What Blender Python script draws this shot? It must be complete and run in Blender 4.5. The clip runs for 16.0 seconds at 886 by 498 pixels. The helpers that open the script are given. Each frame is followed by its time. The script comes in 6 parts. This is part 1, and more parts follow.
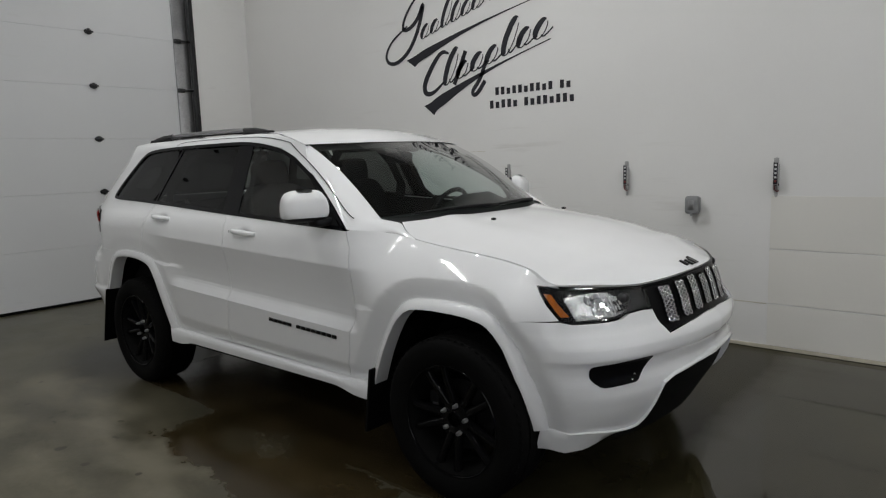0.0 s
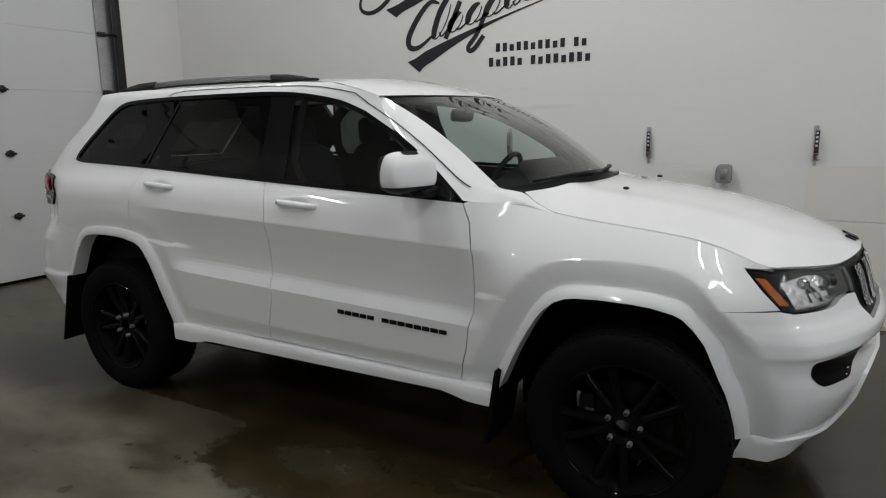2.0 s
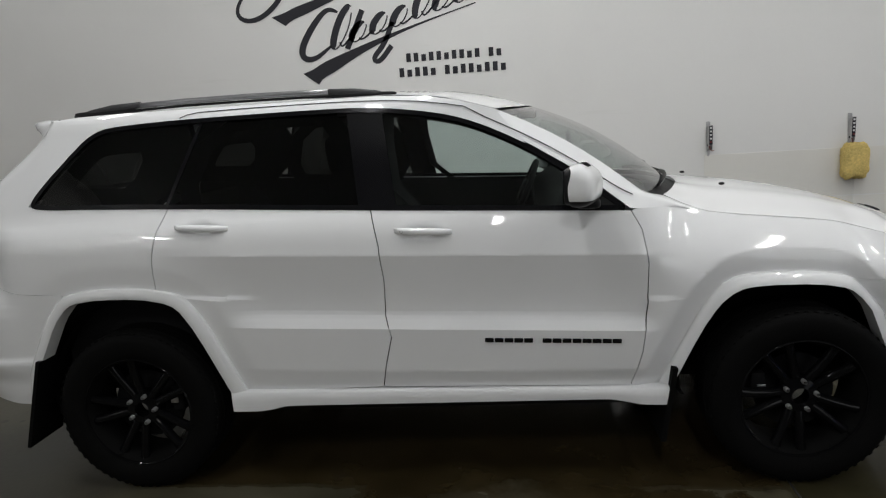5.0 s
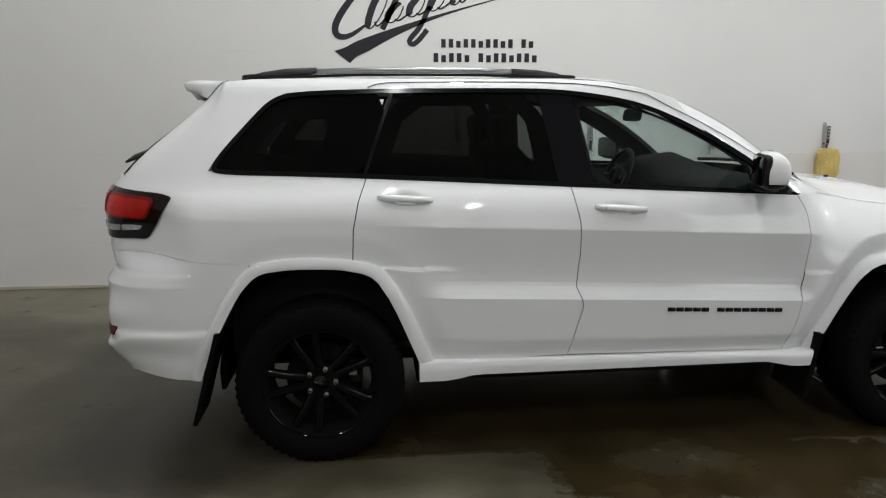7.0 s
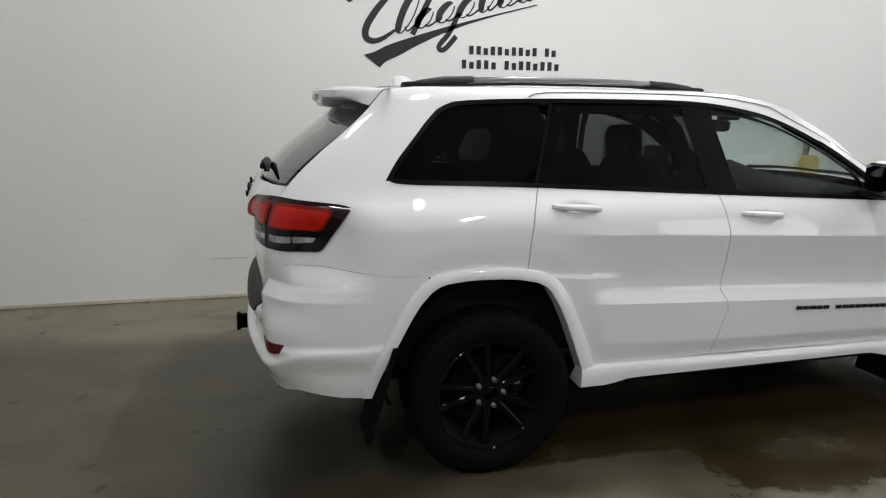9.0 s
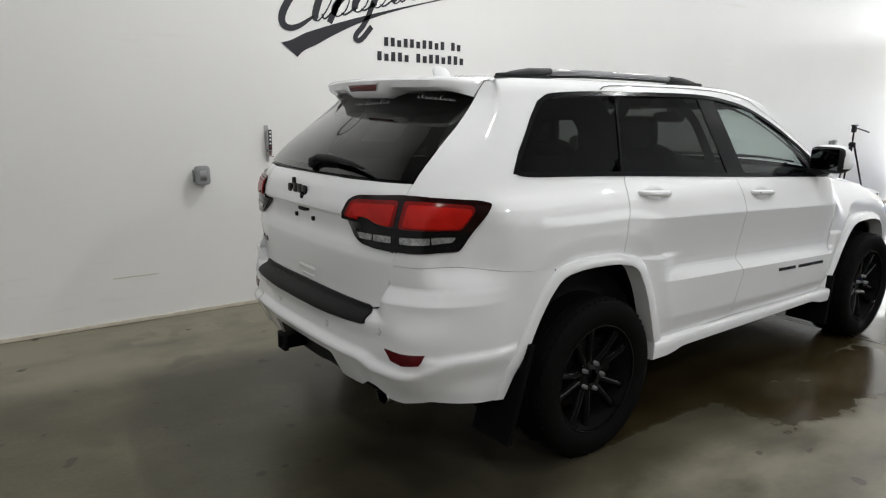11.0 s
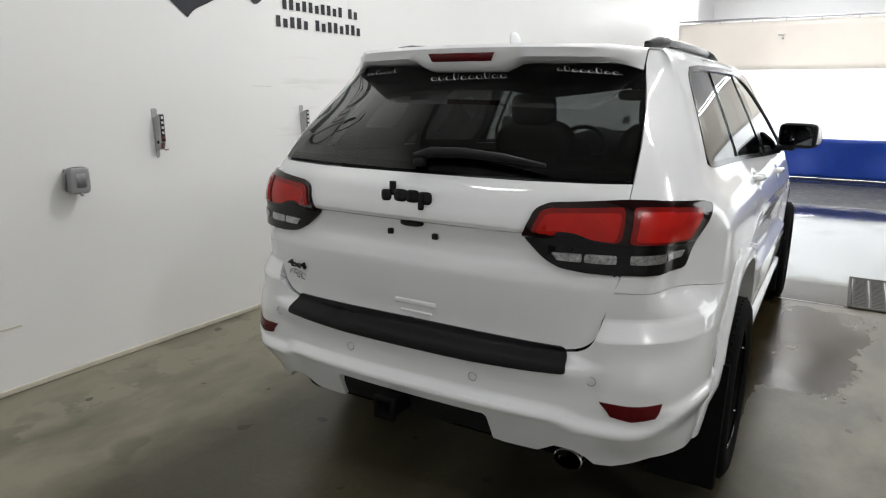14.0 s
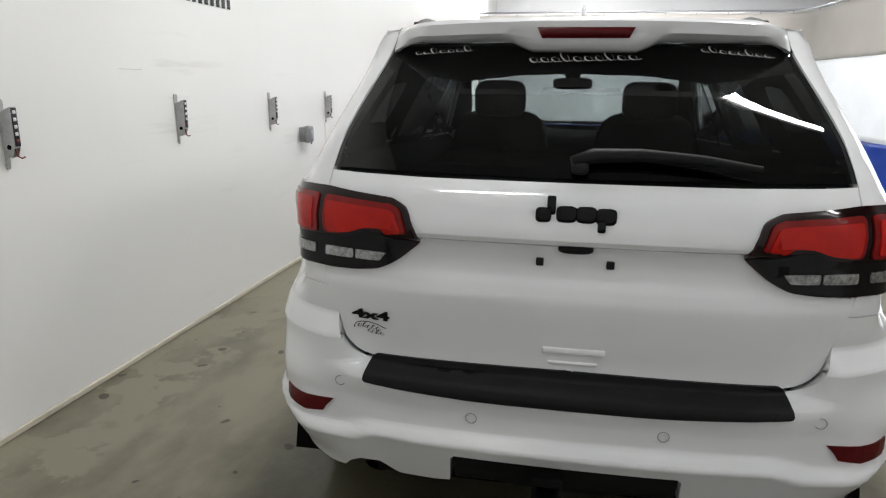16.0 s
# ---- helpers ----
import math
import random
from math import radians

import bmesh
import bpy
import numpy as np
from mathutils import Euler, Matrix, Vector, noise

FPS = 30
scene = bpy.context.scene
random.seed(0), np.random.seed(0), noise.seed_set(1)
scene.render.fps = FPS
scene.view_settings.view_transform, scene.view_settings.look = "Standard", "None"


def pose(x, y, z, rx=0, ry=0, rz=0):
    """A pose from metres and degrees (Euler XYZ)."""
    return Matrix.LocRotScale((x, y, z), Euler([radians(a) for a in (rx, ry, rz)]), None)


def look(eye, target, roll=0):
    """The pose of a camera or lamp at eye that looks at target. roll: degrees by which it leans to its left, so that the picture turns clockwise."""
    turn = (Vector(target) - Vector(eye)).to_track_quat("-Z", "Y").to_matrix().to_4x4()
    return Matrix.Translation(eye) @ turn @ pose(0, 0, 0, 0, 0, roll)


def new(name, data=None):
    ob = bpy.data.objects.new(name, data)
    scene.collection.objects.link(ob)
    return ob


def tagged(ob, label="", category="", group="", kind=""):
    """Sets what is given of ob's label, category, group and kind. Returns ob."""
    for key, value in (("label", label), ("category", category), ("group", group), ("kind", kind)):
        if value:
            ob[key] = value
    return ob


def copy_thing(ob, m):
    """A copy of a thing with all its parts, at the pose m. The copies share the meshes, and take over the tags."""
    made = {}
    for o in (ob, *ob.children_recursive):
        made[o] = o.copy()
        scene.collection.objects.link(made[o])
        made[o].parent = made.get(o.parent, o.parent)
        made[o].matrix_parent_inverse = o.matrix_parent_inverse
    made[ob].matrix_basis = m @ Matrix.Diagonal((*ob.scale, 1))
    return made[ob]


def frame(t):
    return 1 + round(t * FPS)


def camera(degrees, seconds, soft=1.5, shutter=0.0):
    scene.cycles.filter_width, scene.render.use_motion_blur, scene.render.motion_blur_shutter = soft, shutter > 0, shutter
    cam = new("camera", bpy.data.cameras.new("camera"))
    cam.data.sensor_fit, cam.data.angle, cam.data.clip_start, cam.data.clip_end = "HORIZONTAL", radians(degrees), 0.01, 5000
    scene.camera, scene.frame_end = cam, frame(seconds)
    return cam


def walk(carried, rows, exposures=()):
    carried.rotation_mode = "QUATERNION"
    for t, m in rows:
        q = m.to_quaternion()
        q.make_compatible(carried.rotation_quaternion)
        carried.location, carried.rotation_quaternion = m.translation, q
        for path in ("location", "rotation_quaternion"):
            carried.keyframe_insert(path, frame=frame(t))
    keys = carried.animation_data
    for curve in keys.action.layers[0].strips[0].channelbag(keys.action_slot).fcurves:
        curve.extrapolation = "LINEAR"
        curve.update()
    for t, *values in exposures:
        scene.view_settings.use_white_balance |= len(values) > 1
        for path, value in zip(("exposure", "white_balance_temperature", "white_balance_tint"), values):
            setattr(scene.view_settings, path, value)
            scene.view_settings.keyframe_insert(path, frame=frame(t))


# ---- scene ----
cam = camera(68.0, 16.0, soft=1.2)
PATH = [
    (0, (3.315, -2.931, 1.537), (2.01, -1.439, 1.267), -1.9),
    (0.5, (3.012, -3.002, 1.508), (1.848, -1.4, 1.23), 0.2),
    (1, (2.658, -3.114, 1.518), (1.567, -1.471, 1.187), -2.1),
    (1.5, (2.353, -3.094, 1.507), (1.296, -1.431, 1.16), -2.2),
    (2, (2.074, -3.111, 1.509), (1.074, -1.419, 1.138), -0.8),
    (2.5, (1.729, -3.243, 1.527), (0.899, -1.462, 1.154), -0.5),
    (3, (1.436, -3.336, 1.528), (0.669, -1.519, 1.193), -0.8),
    (3.2, (1.313, -3.347, 1.527), (0.62, -1.5, 1.198), -0.7),
    (5.3, (0.119, -3.587, 1.596), (-0.024, -1.629, 1.215), -1.2),
    (5.5, (-0.06, -3.628, 1.587), (-0.113, -1.663, 1.218), 1.2),
    (6, (-0.439, -3.696, 1.582), (-0.38, -1.739, 1.176), -0.6),
    (6.5, (-0.779, -3.728, 1.573), (-0.692, -1.77, 1.173), -0.9),
    (7, (-1.115, -3.698, 1.583), (-0.953, -1.747, 1.174), -0.2),
    (7.5, (-1.497, -3.741, 1.607), (-1.212, -1.8, 1.219), -0.7),
    (8, (-1.827, -3.735, 1.613), (-1.547, -1.796, 1.213), -1.7),
    (8.5, (-2.151, -3.6, 1.59), (-1.747, -1.679, 1.206), -1.1),
    (8.7, (-2.21, -3.558, 1.61), (-1.783, -1.644, 1.22), -0.3),
    (10.8, (-3.542, -2.914, 1.58), (-2.481, -1.269, 1.168), 0.7),
    (11, (-3.676, -2.802, 1.583), (-2.542, -1.206, 1.174), 0.5),
    (11.5, (-3.889, -2.601, 1.565), (-2.632, -1.109, 1.122), 1.1),
    (12, (-3.989, -2.346, 1.561), (-2.623, -0.957, 1.108), 1.4),
    (12.5, (-4.08, -2.106, 1.561), (-2.627, -0.821, 1.075), 2.1),
    (13, (-4.215, -1.797, 1.566), (-2.606, -0.689, 1.136), 0.4),
    (13.5, (-4.266, -1.52, 1.552), (-2.619, -0.485, 1.086), 1.5),
    (14, (-4.236, -1.192, 1.564), (-2.583, -0.165, 1.103), 0.4),
    (14.5, (-4.22, -0.861, 1.537), (-2.446, -0.061, 1.078), 2.1),
    (15, (-4.241, -0.494, 1.544), (-2.398, 0.101, 1.048), 1.3),
    (15.5, (-4.191, -0.208, 1.529), (-2.323, 0.301, 1.029), -0.0),
    (16, (-4.107, 0.054, 1.543), (-2.204, 0.434, 1.058), 0.7),
]
EXPOSURES = [(0.0, -1.22), (3.0, -1.08), (5.5, -0.94), (7.0, -0.69), (8.5, -0.52), (11.0, -0.40), (13.5, -0.33), (16.0, -0.20)]
walk(cam, [(t, look(eye, target, roll)) for t, eye, target, roll in PATH], EXPOSURES)

# ---- world, light and exposure ----
world = bpy.data.worlds.new("world")
scene.world = world
world.use_nodes = True
world.node_tree.nodes["Background"].inputs[0].default_value = (0.9, 0.95, 1.0, 1)
world.node_tree.nodes["Background"].inputs[1].default_value = 0.05


def area_lamp(name, m, size_x, size_y, watts, colour=(1, 1, 1)):
    data = bpy.data.lights.new(name, "AREA")
    data.shape, data.size, data.size_y, data.energy, data.color = "RECTANGLE", size_x, size_y, watts, colour
    ob = new(name, data)
    ob.matrix_world = m
    return ob


CEILING = 4.9
# fittings at x -3.7 and 12.7 are added fill for end wall and far bay
TUBE_ROWS = [(x, y, watts) for y, row in ((-2.12, ((-0.9, 50),)), (-2.0, ((3.4, 42), (6.6, 40), (9.6, 42))), (0.9, ((-3.7, 24),)), (-0.05, ((-0.4, 120), (2.9, 74), (6.2, 64), (9.6, 62), (12.7, 48))), (-5.7, ((-4.4, 125), (0.4, 120)))) for x, watts in row]
for tube_x, tube_y, watts in TUBE_ROWS:
    area_lamp("tube_light", pose(tube_x, tube_y, CEILING - 0.17), 0.11, 1.22, watts, (0.985, 0.99, 0.98))
# daylight and lamps of the next bay, behind the translucent curtain
area_lamp("bay_daylight", pose(13.2, -1.0, 1.9, 0, 90, 0), 3.0, 6.0, 1000, (0.97, 0.99, 1.0))
area_lamp("bay_daylight_side", pose(6.5, -6.4, 1.9, 90, 0, 0), 6.0, 3.0, 230, (0.97, 0.99, 1.0))


# ---- materials ----
def nodes_of(name):
    m = bpy.data.materials.new(name)
    m.use_nodes = True
    t = m.node_tree
    return m, t, t.nodes["Principled BSDF"]


def tex_noise(t, scale, detail=4, rough=0.55, coord="Object", stretch=(1, 1, 1)):
    c = t.nodes.new("ShaderNodeTexCoord")
    mp = t.nodes.new("ShaderNodeMapping")
    mp.inputs["Scale"].default_value = stretch
    n = t.nodes.new("ShaderNodeTexNoise")
    n.inputs["Scale"].default_value, n.inputs["Detail"].default_value, n.inputs["Roughness"].default_value = scale, detail, rough
    t.links.new(c.outputs[coord], mp.inputs[0])
    t.links.new(mp.outputs[0], n.inputs["Vector"])
    return n.outputs["Fac"]


def ramp(t, fac, stops):
    r = t.nodes.new("ShaderNodeValToRGB")
    while len(r.color_ramp.elements) < len(stops):
        r.color_ramp.elements.new(0.5)
    for e, (p, c) in zip(r.color_ramp.elements, stops):
        e.position, e.color = p, (*c, 1) if len(c) == 3 else c
    t.links.new(fac, r.inputs[0])
    return r.outputs[0]


def math_node(t, op, a, b=None, clamp=False):
    n = t.nodes.new("ShaderNodeMath")
    n.operation, n.use_clamp = op, clamp
    for i, v in enumerate((a, b)):
        if v is None:
            continue
        if isinstance(v, (int, float)):
            n.inputs[i].default_value = v
        else:
            t.links.new(v, n.inputs[i])
    return n.outputs[0]


def mix_col(t, fac, a, b, blend="MIX"):
    n = t.nodes.new("ShaderNodeMix")
    n.data_type, n.blend_type = "RGBA", blend
    for sock, v in ((n.inputs[0], fac), (n.inputs[6], a), (n.inputs[7], b)):
        if isinstance(v, (int, float)):
            sock.default_value = v
        elif isinstance(v, tuple):
            sock.default_value = (*v, 1)
        else:
            t.links.new(v, sock)
    return n.outputs[2]


def bump(t, bsdf, fac, strength, distance=0.002):
    b = t.nodes.new("ShaderNodeBump")
    b.inputs["Strength"].default_value, b.inputs["Distance"].default_value = strength, distance
    t.links.new(fac, b.inputs["Height"])
    t.links.new(b.outputs[0], bsdf.inputs["Normal"])


def simple(name, colour, rough, metal=0.0, vary=0.12, scale=30, bumpy=0.0, coat=0.0, rough_vary=0.08, spec=0.5):
    """A surface with grain at two scales."""
    m, t, b = nodes_of(name)
    fine, coarse = tex_noise(t, scale), tex_noise(t, scale / 9, 3)
    f = math_node(t, "ADD", math_node(t, "MULTIPLY", fine, 0.5), math_node(t, "MULTIPLY", coarse, 0.5))
    lo, hi = tuple(c * (1 - vary) for c in colour), tuple(min(1, c * (1 + vary)) for c in colour)
    t.links.new(ramp(t, f, [(0.3, lo), (0.7, hi)]), b.inputs["Base Color"])
    r = math_node(t, "ADD", math_node(t, "MULTIPLY", coarse, 2 * rough_vary), rough - rough_vary, True)
    t.links.new(r, b.inputs["Roughness"])
    b.inputs["Metallic"].default_value = metal
    b.inputs["Coat Weight"].default_value = coat
    b.inputs["Specular IOR Level"].default_value = spec
    b.inputs["Coat Roughness"].default_value = 0.03
    if bumpy:
        bump(t, b, fine, bumpy)
    return m


def glass(name, tint, base=0.075, rough=0.0, grow_by=1.35):
    """Thin car glass: tinted see-through with the mirror gloss of its two faces, which grows at grazing angles."""
    m = bpy.data.materials.new(name)
    m.use_nodes = True
    t = m.node_tree
    t.nodes.remove(t.nodes["Principled BSDF"])
    clear, gloss, mix, edge = (t.nodes.new("ShaderNode" + k) for k in ("BsdfTransparent", "BsdfGlossy", "MixShader", "LayerWeight"))
    clear.inputs[0].default_value = (*tint, 1)
    gloss.inputs["Roughness"].default_value = rough
    edge.inputs[0].default_value = 0.5
    grow = math_node(t, "MULTIPLY", math_node(t, "POWER", edge.outputs["Facing"], 4.6), grow_by)
    t.links.new(math_node(t, "ADD", grow, base, True), mix.inputs[0])
    t.links.new(clear.outputs[0], mix.inputs[1])
    t.links.new(gloss.outputs[0], mix.inputs[2])
    t.links.new(mix.outputs[0], t.nodes["Material Output"].inputs[0])
    return m


PAINT = simple("white_car_paint", (0.80, 0.805, 0.815), 0.5, vary=0.01, scale=8, coat=1.0, rough_vary=0.03, spec=0.12)
GLOSS_BLACK = simple("gloss_black_trim", (0.005, 0.005, 0.006), 0.14, vary=0.2, coat=0.05, rough_vary=0.04, spec=0.2)
NOSE_BLACK = simple("black_grille_trim", (0.004, 0.004, 0.0045), 0.30, vary=0.2, rough_vary=0.05, spec=0.06)
BLACK_PLASTIC = simple("textured_black_plastic", (0.009, 0.009, 0.010), 0.5, vary=0.25, scale=160, bumpy=0.25, spec=0.18)
RUBBER = simple("tyre_rubber", (0.004, 0.004, 0.004), 0.75, vary=0.25, scale=60, bumpy=0.15, spec=0.05)
CABIN = simple("dark_cabin_trim", (0.007, 0.007, 0.0075), 0.75, vary=0.2, scale=90, bumpy=0.2, spec=0.12)
CABIN_GREY = simple("grey_headliner", (0.10, 0.10, 0.10), 0.9, vary=0.1, scale=120, spec=0.1)
SEAT_CLOTH = simple("black_seat_cloth", (0.004, 0.004, 0.0045), 0.85, vary=0.25, scale=200, bumpy=0.3, spec=0.2)
UNDERSIDE = simple("black_underbody", (0.004, 0.004, 0.004), 0.8, vary=0.3, spec=0.1)
CHROME = simple("bright_chrome", (0.75, 0.75, 0.76), 0.12, 1.0, vary=0.05)
STEEL = simple("brushed_steel", (0.42, 0.42, 0.43), 0.35, 1.0, vary=0.2, scale=50)
HOLDER_STEEL = simple("worn_galvanised_steel", (0.42, 0.42, 0.42), 0.45, 0.35, vary=0.25, scale=60)
DARK_STEEL = simple("dark_disc_steel", (0.05, 0.05, 0.052), 0.4, 1.0, vary=0.3, scale=40)
RAIL_FOOT = simple("grained_rail_foot", (0.040, 0.040, 0.042), 0.55, vary=0.2, scale=160, bumpy=0.2, spec=0.25)
RAIL_GREY = simple("satin_grey_rail", (0.30, 0.30, 0.31), 0.32, 0.7, vary=0.08)
DEEP_RED = simple("deep_red_lens", (0.20, 0.006, 0.005), 0.16, vary=0.3, scale=22, coat=0.12, spec=0.2)
RED_LENS = simple("red_lens", (0.46, 0.010, 0.006), 0.20, vary=0.25, scale=18, coat=0.12, spec=0.2)
DARK_RED = simple("dark_red_reflector", (0.085, 0.004, 0.006), 0.2, vary=0.25, scale=60, coat=0.05, spec=0.2)
SMOKE_RED = simple("smoked_red_lens", (0.012, 0.0025, 0.0025), 0.08, vary=0.2, coat=0.1, spec=0.25)
CLEAR_LENS = simple("clear_reverse_lens", (0.34, 0.34, 0.34), 0.15, 0.6, vary=0.85, scale=110, coat=0.6, bumpy=0.8)
SILVER = simple("silvered_reflector", (0.62, 0.62, 0.62), 0.22, 0.95, vary=0.85, scale=32, bumpy=1.0)
WHEEL_BLACK = simple("gloss_black_alloy", (0.004, 0.004, 0.0045), 0.06, vary=0.2, rough_vary=0.03, spec=0.11)
AMBER = simple("amber_marker", (0.50, 0.135, 0.014), 0.2, vary=0.4, scale=60, coat=0.3)
GLASS_CLEAR = glass("front_glass", (0.74, 0.81, 0.79))
GLASS_TINT = glass("privacy_glass", (0.105, 0.11, 0.106), 0.05, 0.0, 0.8)
GLASS_REAR = glass("tinted_rear_glass", (0.15, 0.156, 0.155), 0.05)
GLASS_LENS = glass("lamp_cover", (0.93, 0.94, 0.95), 0.05)
MIRROR_GLASS = simple("dimming_mirror_glass", (0.09, 0.095, 0.10), 0.03, 1.0, vary=0.01, rough_vary=0.01)
VINYL_BLACK = simple("black_wall_vinyl", (0.010, 0.010, 0.016), 0.45, vary=0.2)
VINYL_WHITE = simple("white_vinyl", (0.75, 0.75, 0.75), 0.5, vary=0.05)
BOX_GREY = simple("grey_outlet_plastic", (0.24, 0.245, 0.25), 0.5, vary=0.12, scale=40)
MITT = simple("yellow_wool", (0.62, 0.47, 0.16), 0.95, vary=0.35, scale=70, bumpy=0.8)
BLUE_VINYL = simple("blue_vinyl", (0.012, 0.055, 0.36), 0.32, vary=0.25, scale=5, bumpy=0.15)
TRIM_CREAM = simple("cream_base_trim", (0.55, 0.51, 0.42), 0.6, vary=0.2, scale=12)
ZINC = simple("bright_zinc_nut", (0.50, 0.50, 0.50), 0.3, 0.6, vary=0.08)
GRATE_STEEL = simple("dirty_grate_steel", (0.050, 0.047, 0.042), 0.75, 0.05, vary=0.35, scale=25)
HOUSING = simple("white_enamel_housing", (0.75, 0.75, 0.74), 0.5, vary=0.04)
CEIL_MAT = simple("grey_ceiling_deck", (0.29, 0.29, 0.29), 0.6, vary=0.05, scale=6)
RED_LABEL = simple("red_label", (0.16, 0.022, 0.020), 0.5, vary=0.3)


def wall_material(name, colour):
    """White wall board: faint mottling, dirt streaks and a slight sheen."""
    m, t, b = nodes_of(name)
    broad, fine = tex_noise(t, 0.7, 5), tex_noise(t, 28, 4)
    streak = tex_noise(t, 3.0, 5, stretch=(0.35, 1, 4.5))
    dirt = math_node(t, "MULTIPLY", ramp(t, streak, [(0.60, (0, 0, 0)), (0.78, (1, 1, 1))]), ramp(t, broad, [(0.5, (0, 0, 0)), (0.68, (1, 1, 1))]))
    col = ramp(t, broad, [(0.3, tuple(c * 0.95 for c in colour)), (0.7, colour)])
    col = mix_col(t, math_node(t, "MULTIPLY", dirt, 0.30), col, (0.34, 0.31, 0.25))
    col = mix_col(t, math_node(t, "MULTIPLY", fine, 0.05), col, (0.5, 0.49, 0.46))
    t.links.new(col, b.inputs["Base Color"])
    t.links.new(math_node(t, "ADD", math_node(t, "MULTIPLY", broad, 0.25), 0.28), b.inputs["Roughness"])
    bump(t, b, fine, 0.06)
    return m


WALL = wall_material("white_wall_board", (0.82, 0.815, 0.80))
WALL_AGED = wall_material("yellowed_wall_board", (0.795, 0.78, 0.735))
WALL_GREY = wall_material("grey_block_wall", (0.15, 0.15, 0.15))
DOOR_WHITE = wall_material("white_door_steel", (0.72, 0.73, 0.74))


def smooth_band(t, coord, lo, hi, soft):
    """1 between lo and hi, falling to 0 over soft on either side."""
    a = math_node(t, "DIVIDE", math_node(t, "SUBTRACT", coord, lo - soft), soft, True)
    b = math_node(t, "DIVIDE", math_node(t, "SUBTRACT", hi + soft, coord), soft, True)
    return math_node(t, "MULTIPLY", a, b)


def floor_material():
    """Concrete washed by water: a brown wet strip along the car with pale islands, mottled olive ground, a mirror of
    water beyond the joint, sludge and grit, and the car's shadow painted in behind the rear wheel.
    """
    m, t, b = nodes_of("wet_concrete")
    c = t.nodes.new("ShaderNodeTexCoord")
    sep = t.nodes.new("ShaderNodeSeparateXYZ")
    t.links.new(c.outputs["Object"], sep.inputs[0])
    px, py = sep.outputs[0], sep.outputs[1]
    mul = lambda a, k: math_node(t, "MULTIPLY", a, k)
    add = lambda a, k: math_node(t, "ADD", a, k)
    inv = lambda a: math_node(t, "SUBTRACT", 1.0, a)
    top = lambda a, k: math_node(t, "MAXIMUM", a, k)
    off = lambda a: math_node(t, "SUBTRACT", a, 0.5)
    big, mid, small, fine = tex_noise(t, 0.6, 5, 0.55), tex_noise(t, 2.4, 7, 0.6), tex_noise(t, 9.0, 5, 0.65), tex_noise(t, 40, 5, 0.6)
    smear = tex_noise(t, 1.3, 6, 0.58, stretch=(1.0, 1.7, 1))
    veil = tex_noise(t, 0.9, 4, 0.5, stretch=(0.6, 1.3, 1))
    fray = add(mul(off(mid), 0.34), mul(off(small), 0.24))

    def patch(cx, cy, rx, ry, soft=0.45, wild=7.0):
        """1 inside a frayed oval."""
        u, v = mul(math_node(t, "SUBTRACT", px, cx), 1 / rx), mul(math_node(t, "SUBTRACT", py, cy), 1 / ry)
        d = add(math_node(t, "SQRT", add(mul(u, u), mul(v, v))), mul(fray, wild))
        return math_node(t, "DIVIDE", math_node(t, "SUBTRACT", 1.0, d), soft, True)

    x1, y1 = add(px, mul(fray, 0.45)), add(py, mul(fray, 0.30))
    x2, y2 = add(px, fray), add(add(py, mul(px, 0.10)), mul(fray, 0.9))
    under = mul(smooth_band(t, y1, -0.85, 1.0, 0.05), smooth_band(t, x1, -1.5, 1.40, 0.10))
    tongue = mul(smooth_band(t, y2, -1.33, -0.8, 0.05), smooth_band(t, x2, -0.38, 1.22, 0.06))
    isle = top(patch(0.23, -1.0, 0.36, 0.17), patch(1.10, -1.36, 0.30, 0.16))
    wet = mul(top(under, tongue), inv(mul(isle, 0.38)))
    pad = smooth_band(t, add(px, mul(fray, 0.1)), 1.44, 16.0, 0.05)
    pool = mul(smooth_band(t, add(px, mul(fray, 0.5)), 2.25, 6.7, 0.20), inv(mul(ramp(t, veil, [(0.56, (0, 0, 0)), (0.66, (1, 1, 1))]), 0.5)))
    sludge = mul(smooth_band(t, add(px, mul(fray, 1.6)), 6.6, 9.4, 0.25), ramp(t, small, [(0.30, (0.45, 0.45, 0.45)), (0.55, (1, 1, 1))]))
    scum = mul(mul(smooth_band(t, y2, -2.9, -0.86, 0.25), smooth_band(t, x2, -2.0, 1.3, 0.5)), ramp(t, smear, [(0.40, (0.1, 0.1, 0.1)), (0.60, (1, 1, 1))]))
    rim = mul(mul(scum, smooth_band(t, y2, -1.58, -1.33, 0.14)), 0.6)
    edge = mul(smooth_band(t, add(py, mul(fray, 0.5)), 1.95, 2.9, 0.15), ramp(t, mid, [(0.44, (0, 0, 0)), (0.50, (1, 1, 1))]))
    dry_side = mul(smooth_band(t, y2, 1.2, 2.9, 0.35), ramp(t, smear, [(0.38, (0.35, 0.35, 0.35)), (0.56, (0.9, 0.9, 0.9))]))
    pale = top(top(add(mul(scum, 0.36), rim), mul(edge, inv(pad))), top(mul(dry_side, inv(pad)), mul(isle, 0.18)))
    # the car's cast shadow round the rear wheel, painted as a dark oval
    shade_damp = patch(-2.1, -0.68, 0.90, 0.78, 0.5, 1.5)
    # plus a weaker dark band along the car's side
    shade_damp = top(shade_damp, mul(mul(smooth_band(t, y2, -1.75, -0.70, 0.18), smooth_band(t, x2, -2.3, 1.35, 0.3)), 0.45))
